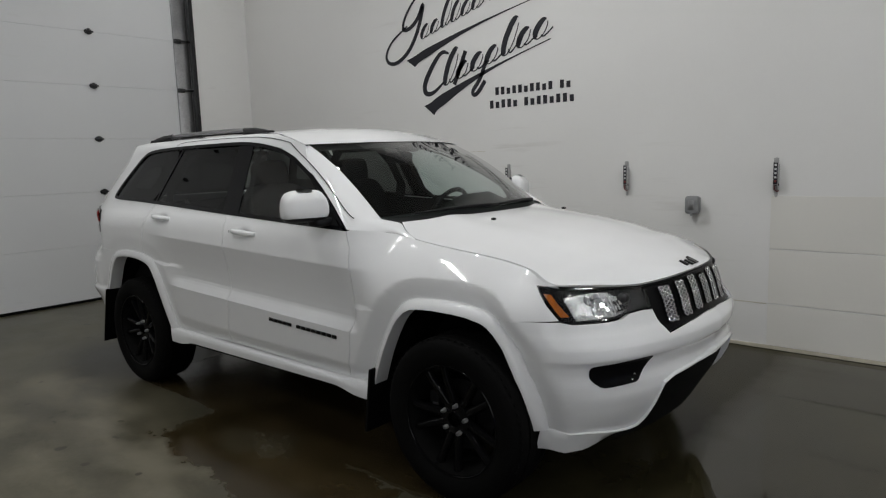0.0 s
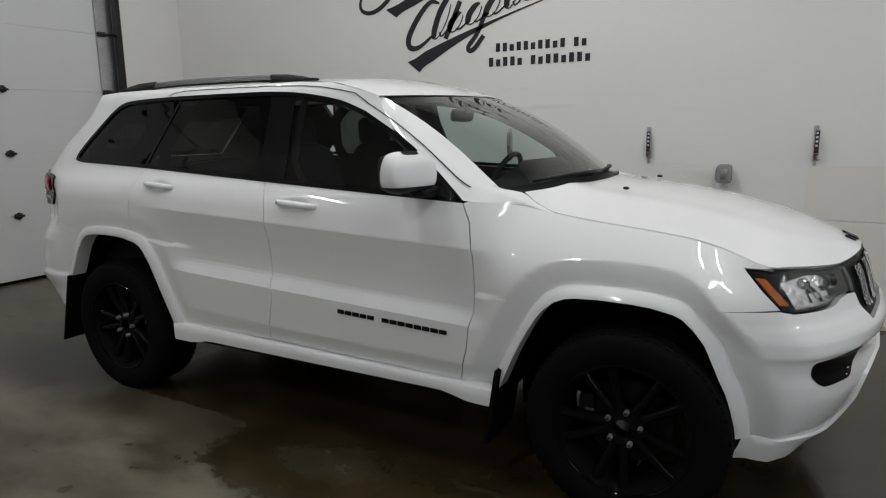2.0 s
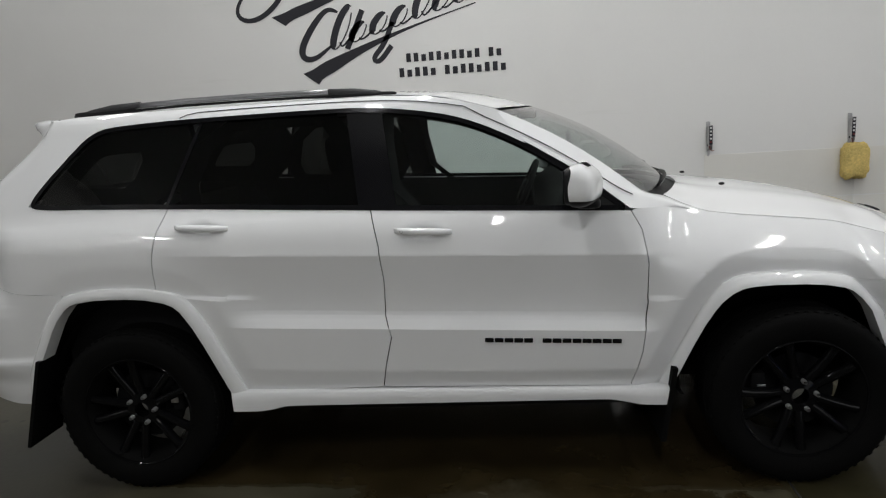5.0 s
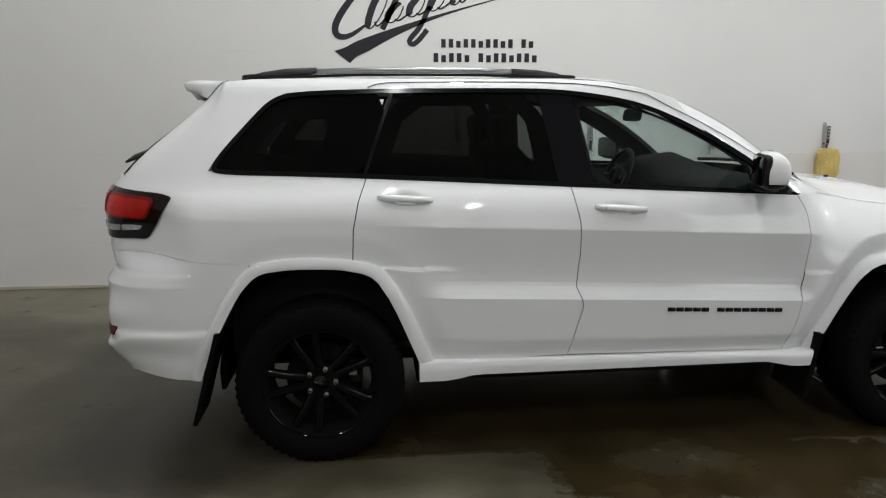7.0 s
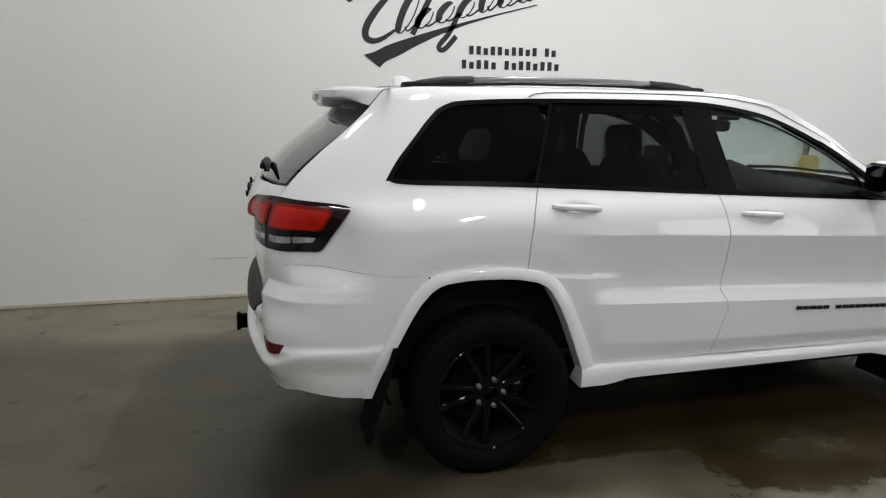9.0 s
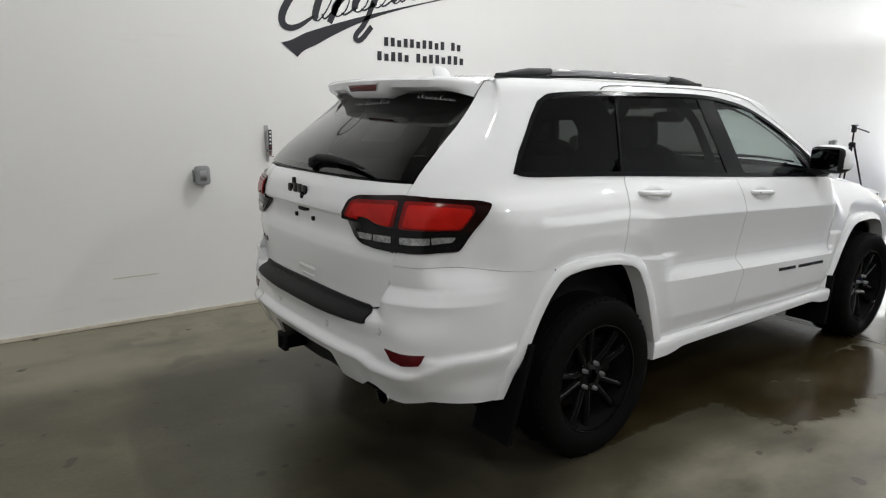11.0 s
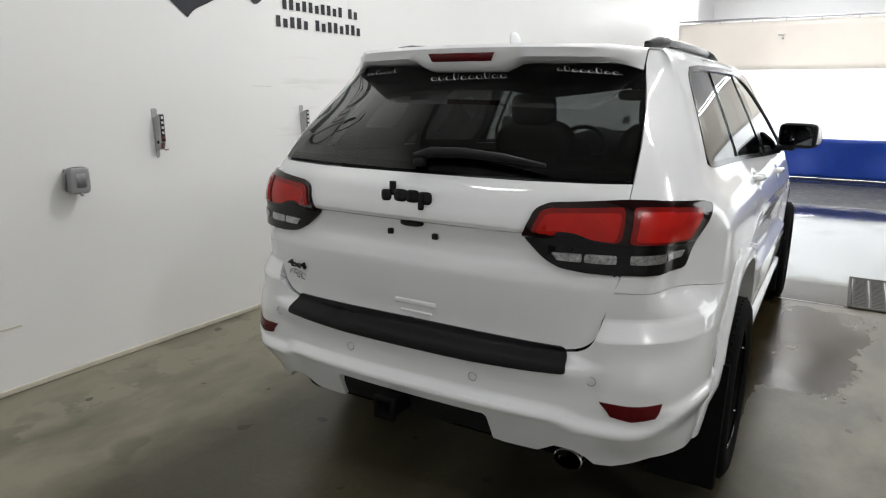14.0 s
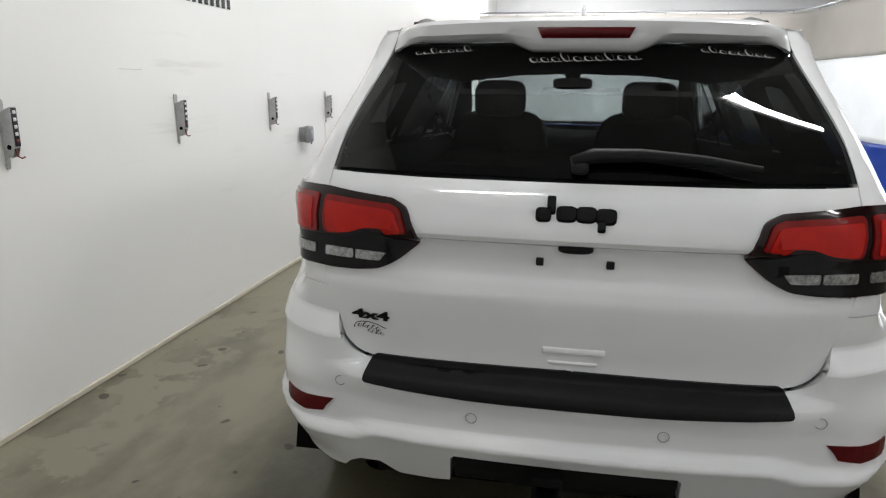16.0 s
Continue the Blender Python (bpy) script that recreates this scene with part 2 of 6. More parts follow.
    ground = ramp(t, add(mul(smear, 0.6), add(mul(veil, 0.2), mul(fine, 0.2))), [(0.36, (0.050, 0.046, 0.027)), (0.50, (0.075, 0.068, 0.041)), (0.64, (0.108, 0.098, 0.062))])
    col = mix_col(t, pale, ground, (0.215, 0.198, 0.145))
    col = mix_col(t, mul(shade_damp, 0.85), col, ramp(t, mid, [(0.3, (0.016, 0.014, 0.009)), (0.7, (0.036, 0.031, 0.021))]))
    col = mix_col(t, wet, col, ramp(t, mid, [(0.3, (0.018, 0.013, 0.005)), (0.7, (0.044, 0.032, 0.015))]))
    col = mix_col(t, mul(pad, 0.9), col, ramp(t, mid, [(0.3, (0.014, 0.012, 0.005)), (0.7, (0.030, 0.026, 0.012))]))
    col = mix_col(t, mul(sludge, 0.8), col, (0.045, 0.045, 0.047))
    oil = ramp(t, tex_noise(t, 3.1, 2, 0.4), [(0.68, (0, 0, 0)), (0.74, (1, 1, 1))])
    col = mix_col(t, mul(oil, 0.35), col, (0.030, 0.024, 0.014))
    specks = ramp(t, tex_noise(t, 8.5, 1, 0.3), [(0.735, (0, 0, 0)), (0.75, (1, 1, 1))])
    col = mix_col(t, mul(specks, 0.8), col, (0.030, 0.024, 0.015))
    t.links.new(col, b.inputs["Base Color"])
    rough = math_node(t, "SUBTRACT", 0.31, mul(wet, 0.14))
    rough = math_node(t, "SUBTRACT", rough, mul(pad, 0.10))
    rough = math_node(t, "SUBTRACT", rough, mul(pool, 0.20))
    rough = add(add(rough, mul(pale, 0.12)), mul(sludge, 0.22))
    rough = math_node(t, "ADD", rough, mul(off(mid), 0.16), True)
    t.links.new(math_node(t, "MAXIMUM", rough, 0.05), b.inputs["Roughness"])
    t.links.new(add(math_node(t, "SUBTRACT", math_node(t, "SUBTRACT", 0.32, mul(pad, 0.20)), mul(wet, 0.06)), mul(pool, 0.42)), b.inputs["Specular IOR Level"])
    bump(t, b, mul(inv(top(wet, mul(pad, 0.9))), fine), 0.2, 0.003)
    return m


FLOOR = floor_material()


def curtain_material(name, colour, gloss):
    """Translucent vinyl sheet: light passes through it diffused, with a soft sheen."""
    m = bpy.data.materials.new(name)
    m.use_nodes = True
    t = m.node_tree
    p = t.nodes["Principled BSDF"]
    trans, mix = t.nodes.new("ShaderNodeBsdfTranslucent"), t.nodes.new("ShaderNodeMixShader")
    col = ramp(t, tex_noise(t, 0.8, 5), [(0.3, tuple(c * 0.88 for c in colour)), (0.7, colour)])
    t.links.new(col, p.inputs["Base Color"])
    t.links.new(col, trans.inputs[0])
    p.inputs["Roughness"].default_value = gloss
    mix.inputs[0].default_value = 0.6
    t.links.new(p.outputs[0], mix.inputs[1])
    t.links.new(trans.outputs[0], mix.inputs[2])
    t.links.new(mix.outputs[0], t.nodes["Material Output"].inputs[0])
    return m


CURTAIN_CLEAR = curtain_material("frosted_vinyl", (0.93, 0.94, 0.95), 0.25)
CURTAIN_CREAM = curtain_material("cream_vinyl", (0.585, 0.56, 0.53), 0.4)


def emitter(name, colour, strength):
    m = bpy.data.materials.new(name)
    m.use_nodes = True
    p = m.node_tree.nodes["Principled BSDF"]
    p.inputs["Base Color"].default_value = (0.9, 0.9, 0.9, 1)
    p.inputs["Emission Color"].default_value, p.inputs["Emission Strength"].default_value = (*colour, 1), strength
    return m


TUBE_GLOW = emitter("fluorescent_tube", (1.0, 0.98, 0.93), 9.0)


# ---- mesh helpers ----
from mathutils.geometry import tessellate_polygon

def part(name, bm, material, parent=None, label="", smooth=True):
    """Links a bmesh as one mesh object under a thing or under a part."""
    me = bpy.data.meshes.new(name)
    bm.to_mesh(me)
    bm.free()
    if smooth:
        me.polygons.foreach_set("use_smooth", [True] * len(me.polygons))
    for m in material if isinstance(material, (list, tuple)) else [material]:
        me.materials.append(m)
    ob = new(name, me)
    if parent:
        ob.parent = parent
    if label:
        ob["label"] = label
    return ob


def thing(name, m, label, category, group="", kind=""):
    ob = new(name)
    ob.empty_display_size = 0.1
    ob.matrix_world = m
    return tagged(ob, label, category, group, kind)


def sharpen(bm, degrees=40):
    lim = radians(degrees)
    for e in bm.edges:
        if len(e.link_faces) == 2 and e.calc_face_angle(0) > lim:
            e.smooth = False
    return bm


def add_box(bm, size, m, bevel=0.0):
    r = bmesh.ops.create_cube(bm, size=1)
    vs = r["verts"]
    bmesh.ops.transform(bm, matrix=m @ Matrix.Diagonal((*size, 1)), verts=vs)
    if bevel:
        es = {e for v in vs for e in v.link_edges}
        bmesh.ops.bevel(bm, geom=list(es), offset=bevel, segments=2, affect="EDGES", profile=0.5)
    return bm


def box(size, at, bevel=0.0, rot=(0, 0, 0)):
    return sharpen(add_box(bmesh.new(), size, pose(*at, *rot), bevel))


def rows_mesh(rows, close_u=False, close_v=False, bm=None):
    """A skin over rows of points of equal length."""
    bm = bm or bmesh.new()
    vs = [[bm.verts.new(p) for p in r] for r in rows]
    n, k = len(vs), len(vs[0])
    for i in range(n if close_v else n - 1):
        for j in range(k if close_u else k - 1):
            q = [vs[i][j], vs[i][(j + 1) % k], vs[(i + 1) % n][(j + 1) % k], vs[(i + 1) % n][j]]
            if len({v.co.to_tuple(6) for v in q}) == 4:
                bm.faces.new(q)
    return bm, vs


def cap(bm, loop):
    try:
        bm.faces.new(loop)
    except ValueError:
        pass


def lathe(profile, m, n=48, closed=False):
    """Turns a profile of (radius, height) round the local z axis."""
    rows = [[(r * math.cos(a), r * math.sin(a), h) for r, h in profile] for a in (2 * math.pi * i / n for i in range(n))]
    bm, _ = rows_mesh(rows, close_u=closed, close_v=True)
    bmesh.ops.transform(bm, matrix=m, verts=bm.verts)
    bmesh.ops.recalc_face_normals(bm, faces=bm.faces)
    return sharpen(bm, 35)


def tube(points, radius, n=10, bm=None):
    """A round bar along points; radius may be a list."""
    pts = [Vector(p) for p in points]
    rad = radius if isinstance(radius, (list, tuple)) else [radius] * len(pts)
    rows, side = [], None
    for i, p in enumerate(pts):
        d = (pts[min(i + 1, len(pts) - 1)] - pts[max(i - 1, 0)]).normalized()
        if side is None:
            side = d.orthogonal().normalized()
        side = (side - d * side.dot(d)).normalized()
        up = d.cross(side)
        rows.append([p + rad[i] * (math.cos(a) * side + math.sin(a) * up) for a in (2 * math.pi * j / n for j in range(n))])
    bm, vs = rows_mesh(rows, close_u=True, bm=bm)
    cap(bm, vs[0][::-1])
    cap(bm, vs[-1])
    return bm


def blob(radii, at, e1=0.5, e2=0.5, nu=24, nv=14, rot=(0, 0, 0), taper=None):
    """A rounded block (superellipsoid); small exponents give flatter faces."""
    f = lambda v, e: math.copysign(abs(v) ** e, v)
    rows = []
    for i in range(nv + 1):
        a = -math.pi / 2 + math.pi * i / nv
        row = []
        for j in range(nu):
            b = 2 * math.pi * j / nu
            p = Vector((radii[0] * f(math.cos(a), e1) * f(math.cos(b), e2), radii[1] * f(math.cos(a), e1) * f(math.sin(b), e2), radii[2] * f(math.sin(a), e1)))
            row.append(taper(p) if taper else p)
        rows.append(row)
    bm, _ = rows_mesh(rows, close_u=True)
    bmesh.ops.remove_doubles(bm, verts=bm.verts, dist=1e-5)
    bmesh.ops.transform(bm, matrix=pose(*at, *rot), verts=bm.verts)
    bmesh.ops.recalc_face_normals(bm, faces=bm.faces)
    return bm


def curve(*pts):
    """A smooth function through (x, y) pairs that does not overshoot."""
    xs, ys = [p[0] for p in pts], [p[1] for p in pts]
    h = [b - a for a, b in zip(xs, xs[1:])]
    d = [(b - a) / k for a, b, k in zip(ys, ys[1:], h)]
    t = [d[0]] + [0 if d[i - 1] * d[i] <= 0 else 2 * d[i - 1] * d[i] / (d[i - 1] + d[i]) for i in range(1, len(d))] + [d[-1]]

    def f(x):
        if x <= xs[0]:
            return ys[0]
        if x >= xs[-1]:
            return ys[-1]
        i = next(k for k in range(len(h)) if x <= xs[k + 1])
        u = (x - xs[i]) / h[i]
        return (ys[i] * (1 + 2 * u) * (1 - u) ** 2 + h[i] * t[i] * u * (1 - u) ** 2 + ys[i + 1] * u * u * (3 - 2 * u) + h[i] * t[i + 1] * u * u * (u - 1))
    return f


def step01(a, b, x):
    u = min(1, max(0, (x - a) / (b - a)))
    return u * u * (3 - 2 * u)


def chaikin(pts, times=2, closed=False):
    """Rounds the corners of a line."""
    for _ in range(times):
        out = [] if closed else [pts[0]]
        n = len(pts)
        for i in range(n if closed else n - 1):
            a, b = pts[i], pts[(i + 1) % n]
            out += [tuple(0.75 * p + 0.25 * q for p, q in zip(a, b)), tuple(0.25 * p + 0.75 * q for p, q in zip(a, b))]
        pts = out if closed else out + [pts[-1]]
    return pts


def rounded(pts, r, n=3):
    """A closed outline with its corners rounded by about r."""
    out, m = [], len(pts)
    for i in range(m):
        p0, p, p1 = Vector(pts[i - 1]), Vector(pts[i]), Vector(pts[(i + 1) % m])
        da, db = min(r, 0.4 * (p0 - p).length), min(r, 0.4 * (p1 - p).length)
        a, b = p + (p0 - p).normalized() * da, p + (p1 - p).normalized() * db
        for k in range(n + 1):
            u = k / n
            out.append(tuple(a * (1 - u) ** 2 + p * 2 * u * (1 - u) + b * u * u))
    return out


def shrink(poly, d):
    """The closed outline moved inwards by d."""
    area = sum(a[0] * b[1] - b[0] * a[1] for a, b in zip(poly, poly[1:] + poly[:1]))
    sgn, out, n = (1 if area > 0 else -1), [], len(poly)
    for i in range(n):
        a, b, c = Vector(poly[i - 1]), Vector(poly[i]), Vector(poly[(i + 1) % n])
        e, f = (b - a).normalized(), (c - b).normalized()
        n1, n2 = Vector((-e.y, e.x)) * sgn, Vector((-f.y, f.x)) * sgn
        k = (n1 + n2)
        k = k / max(0.5, k.length_squared / 2) if k.length > 1e-6 else n1
        out.append(tuple(b + k * d))
    return out


def crease(bm, heights):
    """Hard edges along the slanting folds of a door."""
    for e in bm.edges:
        if any(all(abs(v.co.z + 0.040 * min(0.9, max(-1.3, v.co.x)) - h) < 2e-4 for v in e.verts) for h in heights):
            e.smooth = False
    return bm


def flat_cut(outline, step, hole=None, cuts=()):
    """A flat sheet within the outline, cut into a grid fine enough to be bent."""
    bm = bmesh.new()
    if hole:
        a, b = [bm.verts.new((*p, 0)) for p in outline], [bm.verts.new((*p, 0)) for p in hole]
        n = len(a)
        for i in range(n):
            bm.faces.new((a[i], a[(i + 1) % n], b[(i + 1) % n], b[i]))
    else:
        vs = [bm.verts.new((*p, 0)) for p in outline]
        for tri in tessellate_polygon([[Vector((*p, 0)) for p in outline]]):
            bm.faces.new([vs[i] for i in tri])
    for axis in (0, 1):
        lo, hi = min(p[axis] for p in outline), max(p[axis] for p in outline)
        n = max(1, math.ceil((hi - lo) / step[axis]))
        for at in [lo + (hi - lo) * i / n for i in range(1, n)] + (list(cuts) if axis else []):
            co, no = [0, 0, 0], [0, 0, 0]
            co[axis], no[axis] = at, 1
            bmesh.ops.bisect_plane(bm, geom=bm.verts[:] + bm.edges[:] + bm.faces[:], dist=1e-5, plane_co=co, plane_no=no)
    bmesh.ops.remove_doubles(bm, verts=bm.verts, dist=2e-5)
    return bm


def panel(outline, fn, step=(0.05, 0.035), lift=0.0, flange=0.014, hole=None, centre=(0, 0, 0.8), cuts=()):
    """A sheet-metal panel: the outline laid on the surface fn, raised by lift, with its rim turned in."""
    bm = flat_cut(outline, step, hole, cuts)
    for v in bm.verts:
        v.co = fn(v.co.x, v.co.y)
    bm.normal_update()
    mid = Vector(centre)
    if sum((f.calc_center_median() - mid).dot(f.normal) * f.calc_area() for f in bm.faces) < 0:
        bmesh.ops.reverse_faces(bm, faces=bm.faces)
        bm.normal_update()
    if lift:
        for v, n in [(v, v.normal.copy()) for v in bm.verts]:
            v.co += n * lift
    if flange:
        rim = [e for e in bm.edges if e.is_boundary]
        normals = {v: v.normal.copy() for e in rim for v in e.verts}
        r = bmesh.ops.extrude_edge_only(bm, edges=rim)
        fresh = [g for g in r["geom"] if isinstance(g, bmesh.types.BMVert)]
        near = {v.co.to_tuple(5): n for v, n in normals.items()}
        for v in fresh:
            v.co -= near.get(v.co.to_tuple(5), Vector((0, 0, 0))) * flange
        for e in rim:
            e.smooth = False
    return bm


def mirrored(bm):
    b = bm.copy()
    bmesh.ops.scale(b, vec=(1, -1, 1), verts=b.verts)
    bmesh.ops.reverse_faces(b, faces=b.faces)
    return b


def both(name, bm, material, parents, label="", smooth=True):
    """A part on the right-hand side and its mirror image on the left-hand side."""
    if not isinstance(parents, (list, tuple)):
        parents = (parents, parents)
    m = mirrored(bm)
    return part(name, bm, material, parents[0], label, smooth), part(name, m, material, parents[1], label, smooth)

# ---- the bay ----
WALL_Y, DOOR_X, SOUTH_Y, EAST_X = 2.43, -4.88, -8.0, 15.0


def setting(name, bm, material, label, category):
    return tagged(part(name, bm, material, None, "", False), label, category, kind="structure")


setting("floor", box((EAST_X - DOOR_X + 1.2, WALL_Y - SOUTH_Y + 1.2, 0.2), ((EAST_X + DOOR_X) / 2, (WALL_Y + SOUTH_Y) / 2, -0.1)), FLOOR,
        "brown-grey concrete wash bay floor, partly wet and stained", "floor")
setting("wall_north", box((EAST_X - DOOR_X + 0.6, 0.25, CEILING), ((EAST_X + DOOR_X) / 2, WALL_Y + 0.125, CEILING / 2)), WALL,
        "white wash bay wall board with faint stains", "wall")
setting("wall_south", box((EAST_X - DOOR_X + 0.6, 0.25, CEILING), ((EAST_X + DOOR_X) / 2, SOUTH_Y - 0.125, CEILING / 2)), WALL_GREY, "plain grey wall closing the bay", "wall")
setting("wall_east", box((0.25, WALL_Y - SOUTH_Y, CEILING), (EAST_X + 0.125, (WALL_Y + SOUTH_Y) / 2, CEILING / 2)), WALL, "plain white wall beyond the curtain", "wall")
# west wall with the opening of the overhead door
OPEN_Y0, OPEN_Y1, OPEN_Z = -3.2, 1.60, 4.0
west = bmesh.new()
add_box(west, (0.25, WALL_Y - OPEN_Y1, CEILING), pose(DOOR_X - 0.105, (WALL_Y + OPEN_Y1) / 2, CEILING / 2))
add_box(west, (0.25, OPEN_Y0 - SOUTH_Y, CEILING), pose(DOOR_X - 0.105, (SOUTH_Y + OPEN_Y0) / 2, CEILING / 2))
add_box(west, (0.25, OPEN_Y1 - OPEN_Y0, CEILING - OPEN_Z), pose(DOOR_X - 0.105, (OPEN_Y1 + OPEN_Y0) / 2, (CEILING + OPEN_Z) / 2))
setting("wall_west", west, WALL, "white end wall round the overhead door", "wall")
setting("ceiling", box((EAST_X - DOOR_X + 0.6, WALL_Y - SOUTH_Y + 0.5, 0.2), ((EAST_X + DOOR_X) / 2, (WALL_Y + SOUTH_Y) / 2, CEILING + 0.1)), CEIL_MAT, "plain grey ceiling deck", "ceiling")
setting("baseboard", box((EAST_X - DOOR_X - 0.1, 0.012, 0.028), ((EAST_X + DOOR_X) / 2, WALL_Y - 0.007, 0.016), 0.003), TRIM_CREAM, "narrow cream trim at the foot of the wall", "baseboard")

# overhead door: steel sections, hinges, edge strip, track
door = tagged(thing("door_1", pose(DOOR_X - 0.04, 0, 0), "closed white sectional overhead door with small hinges", "door", kind="structure"))
SECTION = [0.0, 0.67, 1.29, 1.91, 2.525, 3.14, 3.76, 4.02]
for z0, z1 in zip(SECTION, SECTION[1:]):
    bm = bmesh.new()
    add_box(bm, (0.05, OPEN_Y1 - OPEN_Y0 - 0.04, z1 - z0 - 0.0015), pose(-0.02, (OPEN_Y0 + OPEN_Y1) / 2, (z0 + z1) / 2 + 0.002), 0.002)
    part("panel", bm, DOOR_WHITE, door, smooth=False)
bm = box((0.02, OPEN_Y1 - OPEN_Y0, 0.03), (0.012, (OPEN_Y0 + OPEN_Y1) / 2, 0.016), 0.004)
part("bottom_seal", bm, RUBBER, door, "black rubber bottom seal")
for z in SECTION[1:-1]:
    for y in (0.36, -0.95, -2.25):
        bm = bmesh.new()
        add_box(bm, (0.012, 0.075, 0.05), pose(0.012, y, z), 0.004)
        bm = tube([(0.024, y - 0.05, z), (0.024, y + 0.05, z)], 0.011, 8, bm)
        add_box(bm, (0.02, 0.03, 0.07), pose(0.02, y, z), 0.004)
        part("hinge", bm, DARK_STEEL, door, "small dark steel hinge")
bm = box((0.03, 0.19, 4.0), (0.022, 1.475, 2.0), 0.004)
part("edge_stile", bm, STEEL, door, "grey steel end stile")
bm = bmesh.new()
add_box(bm, (0.07, 0.012, 4.2), pose(0.085, 1.575, 2.1))
add_box(bm, (0.012, 0.045, 4.2), pose(0.115, 1.598, 2.1))
add_box(bm, (0.012, 0.045, 4.2), pose(0.055, 1.598, 2.1))
part("track", bm, DARK_STEEL, door, "dark steel vertical track", False)
for z in SECTION[1:-1]:
    bm = tube([(0.085, 1.38, z), (0.085, 1.60, z)], 0.012, 8)
    add_box(bm, (0.05, 0.08, 0.05), pose(0.05, 1.42, z), 0.004)
    r = lathe([(0.0, -0.014), (0.03, -0.014), (0.03, 0.014), (0.0, 0.014)], pose(0.085, 1.59, z, 90), 16)
    part("roller", r, DARK_STEEL, door)
    part("roller_bracket", bm, DARK_STEEL, door)

# fluorescent fittings, the added fill ones included
for tube_x, tube_y, _ in TUBE_ROWS:
    fit_ob = thing("ceiling_light", pose(tube_x, tube_y, CEILING), "long white fluorescent ceiling fitting, switched on", "ceiling light", "tube fittings")
    part("housing", box((0.18, 1.35, 0.10), (0, 0, -0.052), 0.01), HOUSING, fit_ob)
    for dy in (-0.045, 0.045):
        part("tube", tube([(dy, -0.61, -0.122), (dy, 0.61, -0.122)], 0.016, 8), TUBE_GLOW, fit_ob, "glowing fluorescent tube")


# ---- curtain across the bay ----
def curtain_line():
    pts = [(10.55, 2.25 - 0.1 * i) for i in range(58)]
    cx, cy, r = 9.85, -3.5, 0.7
    pts += [(cx + r * math.cos(-a), cy + r * math.sin(-a)) for a in (math.pi / 2 * k / 10 for k in range(11))]
    pts += [(9.75 - 0.1 * i, -4.2 - 0.006 * i) for i in range(55)]
    return pts


CURTAIN = curtain_line()
curtain = thing("wash_bay_curtain", pose(0, 0, 0), "hanging vinyl curtain with cream, frosted and blue bands", "curtain")


def curtain_sheet(z0, z1, nz, sway):
    rows = []
    for k in range(nz + 1):
        z = z0 + (z1 - z0) * k / nz
        row, run = [], 0.0
        for i, (x, y) in enumerate(CURTAIN):
            a, b = CURTAIN[max(0, i - 1)], CURTAIN[min(len(CURTAIN) - 1, i + 1)]
            d = Vector((b[0] - a[0], b[1] - a[1])).normalized()
            n = Vector((d.y, -d.x))
            run += 0.1
            off = sway * (1 - 0.5 * z / 3) * (math.sin(run * 4.1) * 0.5 + math.sin(run * 7.7 + 1 + z) * 0.35 + noise.noise((run * 1.3, z * 1.6, 3.0)) * 1.2)
            row.append((x + n.x * off, y + n.y * off, z))
        rows.append(row)
    return rows_mesh(rows)[0]


for nm, z0, z1, nz, sway, mt, lb in (("upper_band", 2.06, 2.98, 8, 0.025, CURTAIN_CREAM, "cream vinyl upper band"), ("clear_band", 0.76, 2.06, 14, 0.028, CURTAIN_CLEAR, "bright frosted vinyl middle band"),
                                     ("blue_band", 0.006, 0.76, 12, 0.06, BLUE_VINYL, "creased blue vinyl lower band")):
    ob = part(nm, curtain_sheet(z0, z1, nz, sway), mt, curtain, lb)
    sol = ob.modifiers.new("thickness", "SOLIDIFY")
    sol.thickness = 0.003
part("track", tube([(x, y, 3.03) for x, y in CURTAIN], 0.022, 8), STEEL, curtain, "thin grey steel curtain track")
for i in range(2, len(CURTAIN) - 1, 6):
    x, y = CURTAIN[i]
    part("hanger", box((0.02, 0.02, 0.06), (x, y, 2.995), 0.003), STEEL, curtain)


bracket = thing("cable_bracket", pose(10.50, 0.29, 2.68), "small grey cable bracket clipped to the cream curtain", "bracket")
part("clip", box((0.05, 0.14, 0.035), (-0.01, 0, 0.03), 0.008), STEEL, bracket)
part("arm", tube([(-0.02, -0.03, 0.03), (-0.05, -0.05, -0.01), (-0.03, -0.01, -0.05)], 0.014, 8), STEEL, bracket)


# ---- on the wall ----
def wall_at(x, z, y=0.0):
    """A pose on the logo wall that faces the bay: local x along the wall, z up, -y out of it."""
    return pose(x, WALL_Y - y, z)


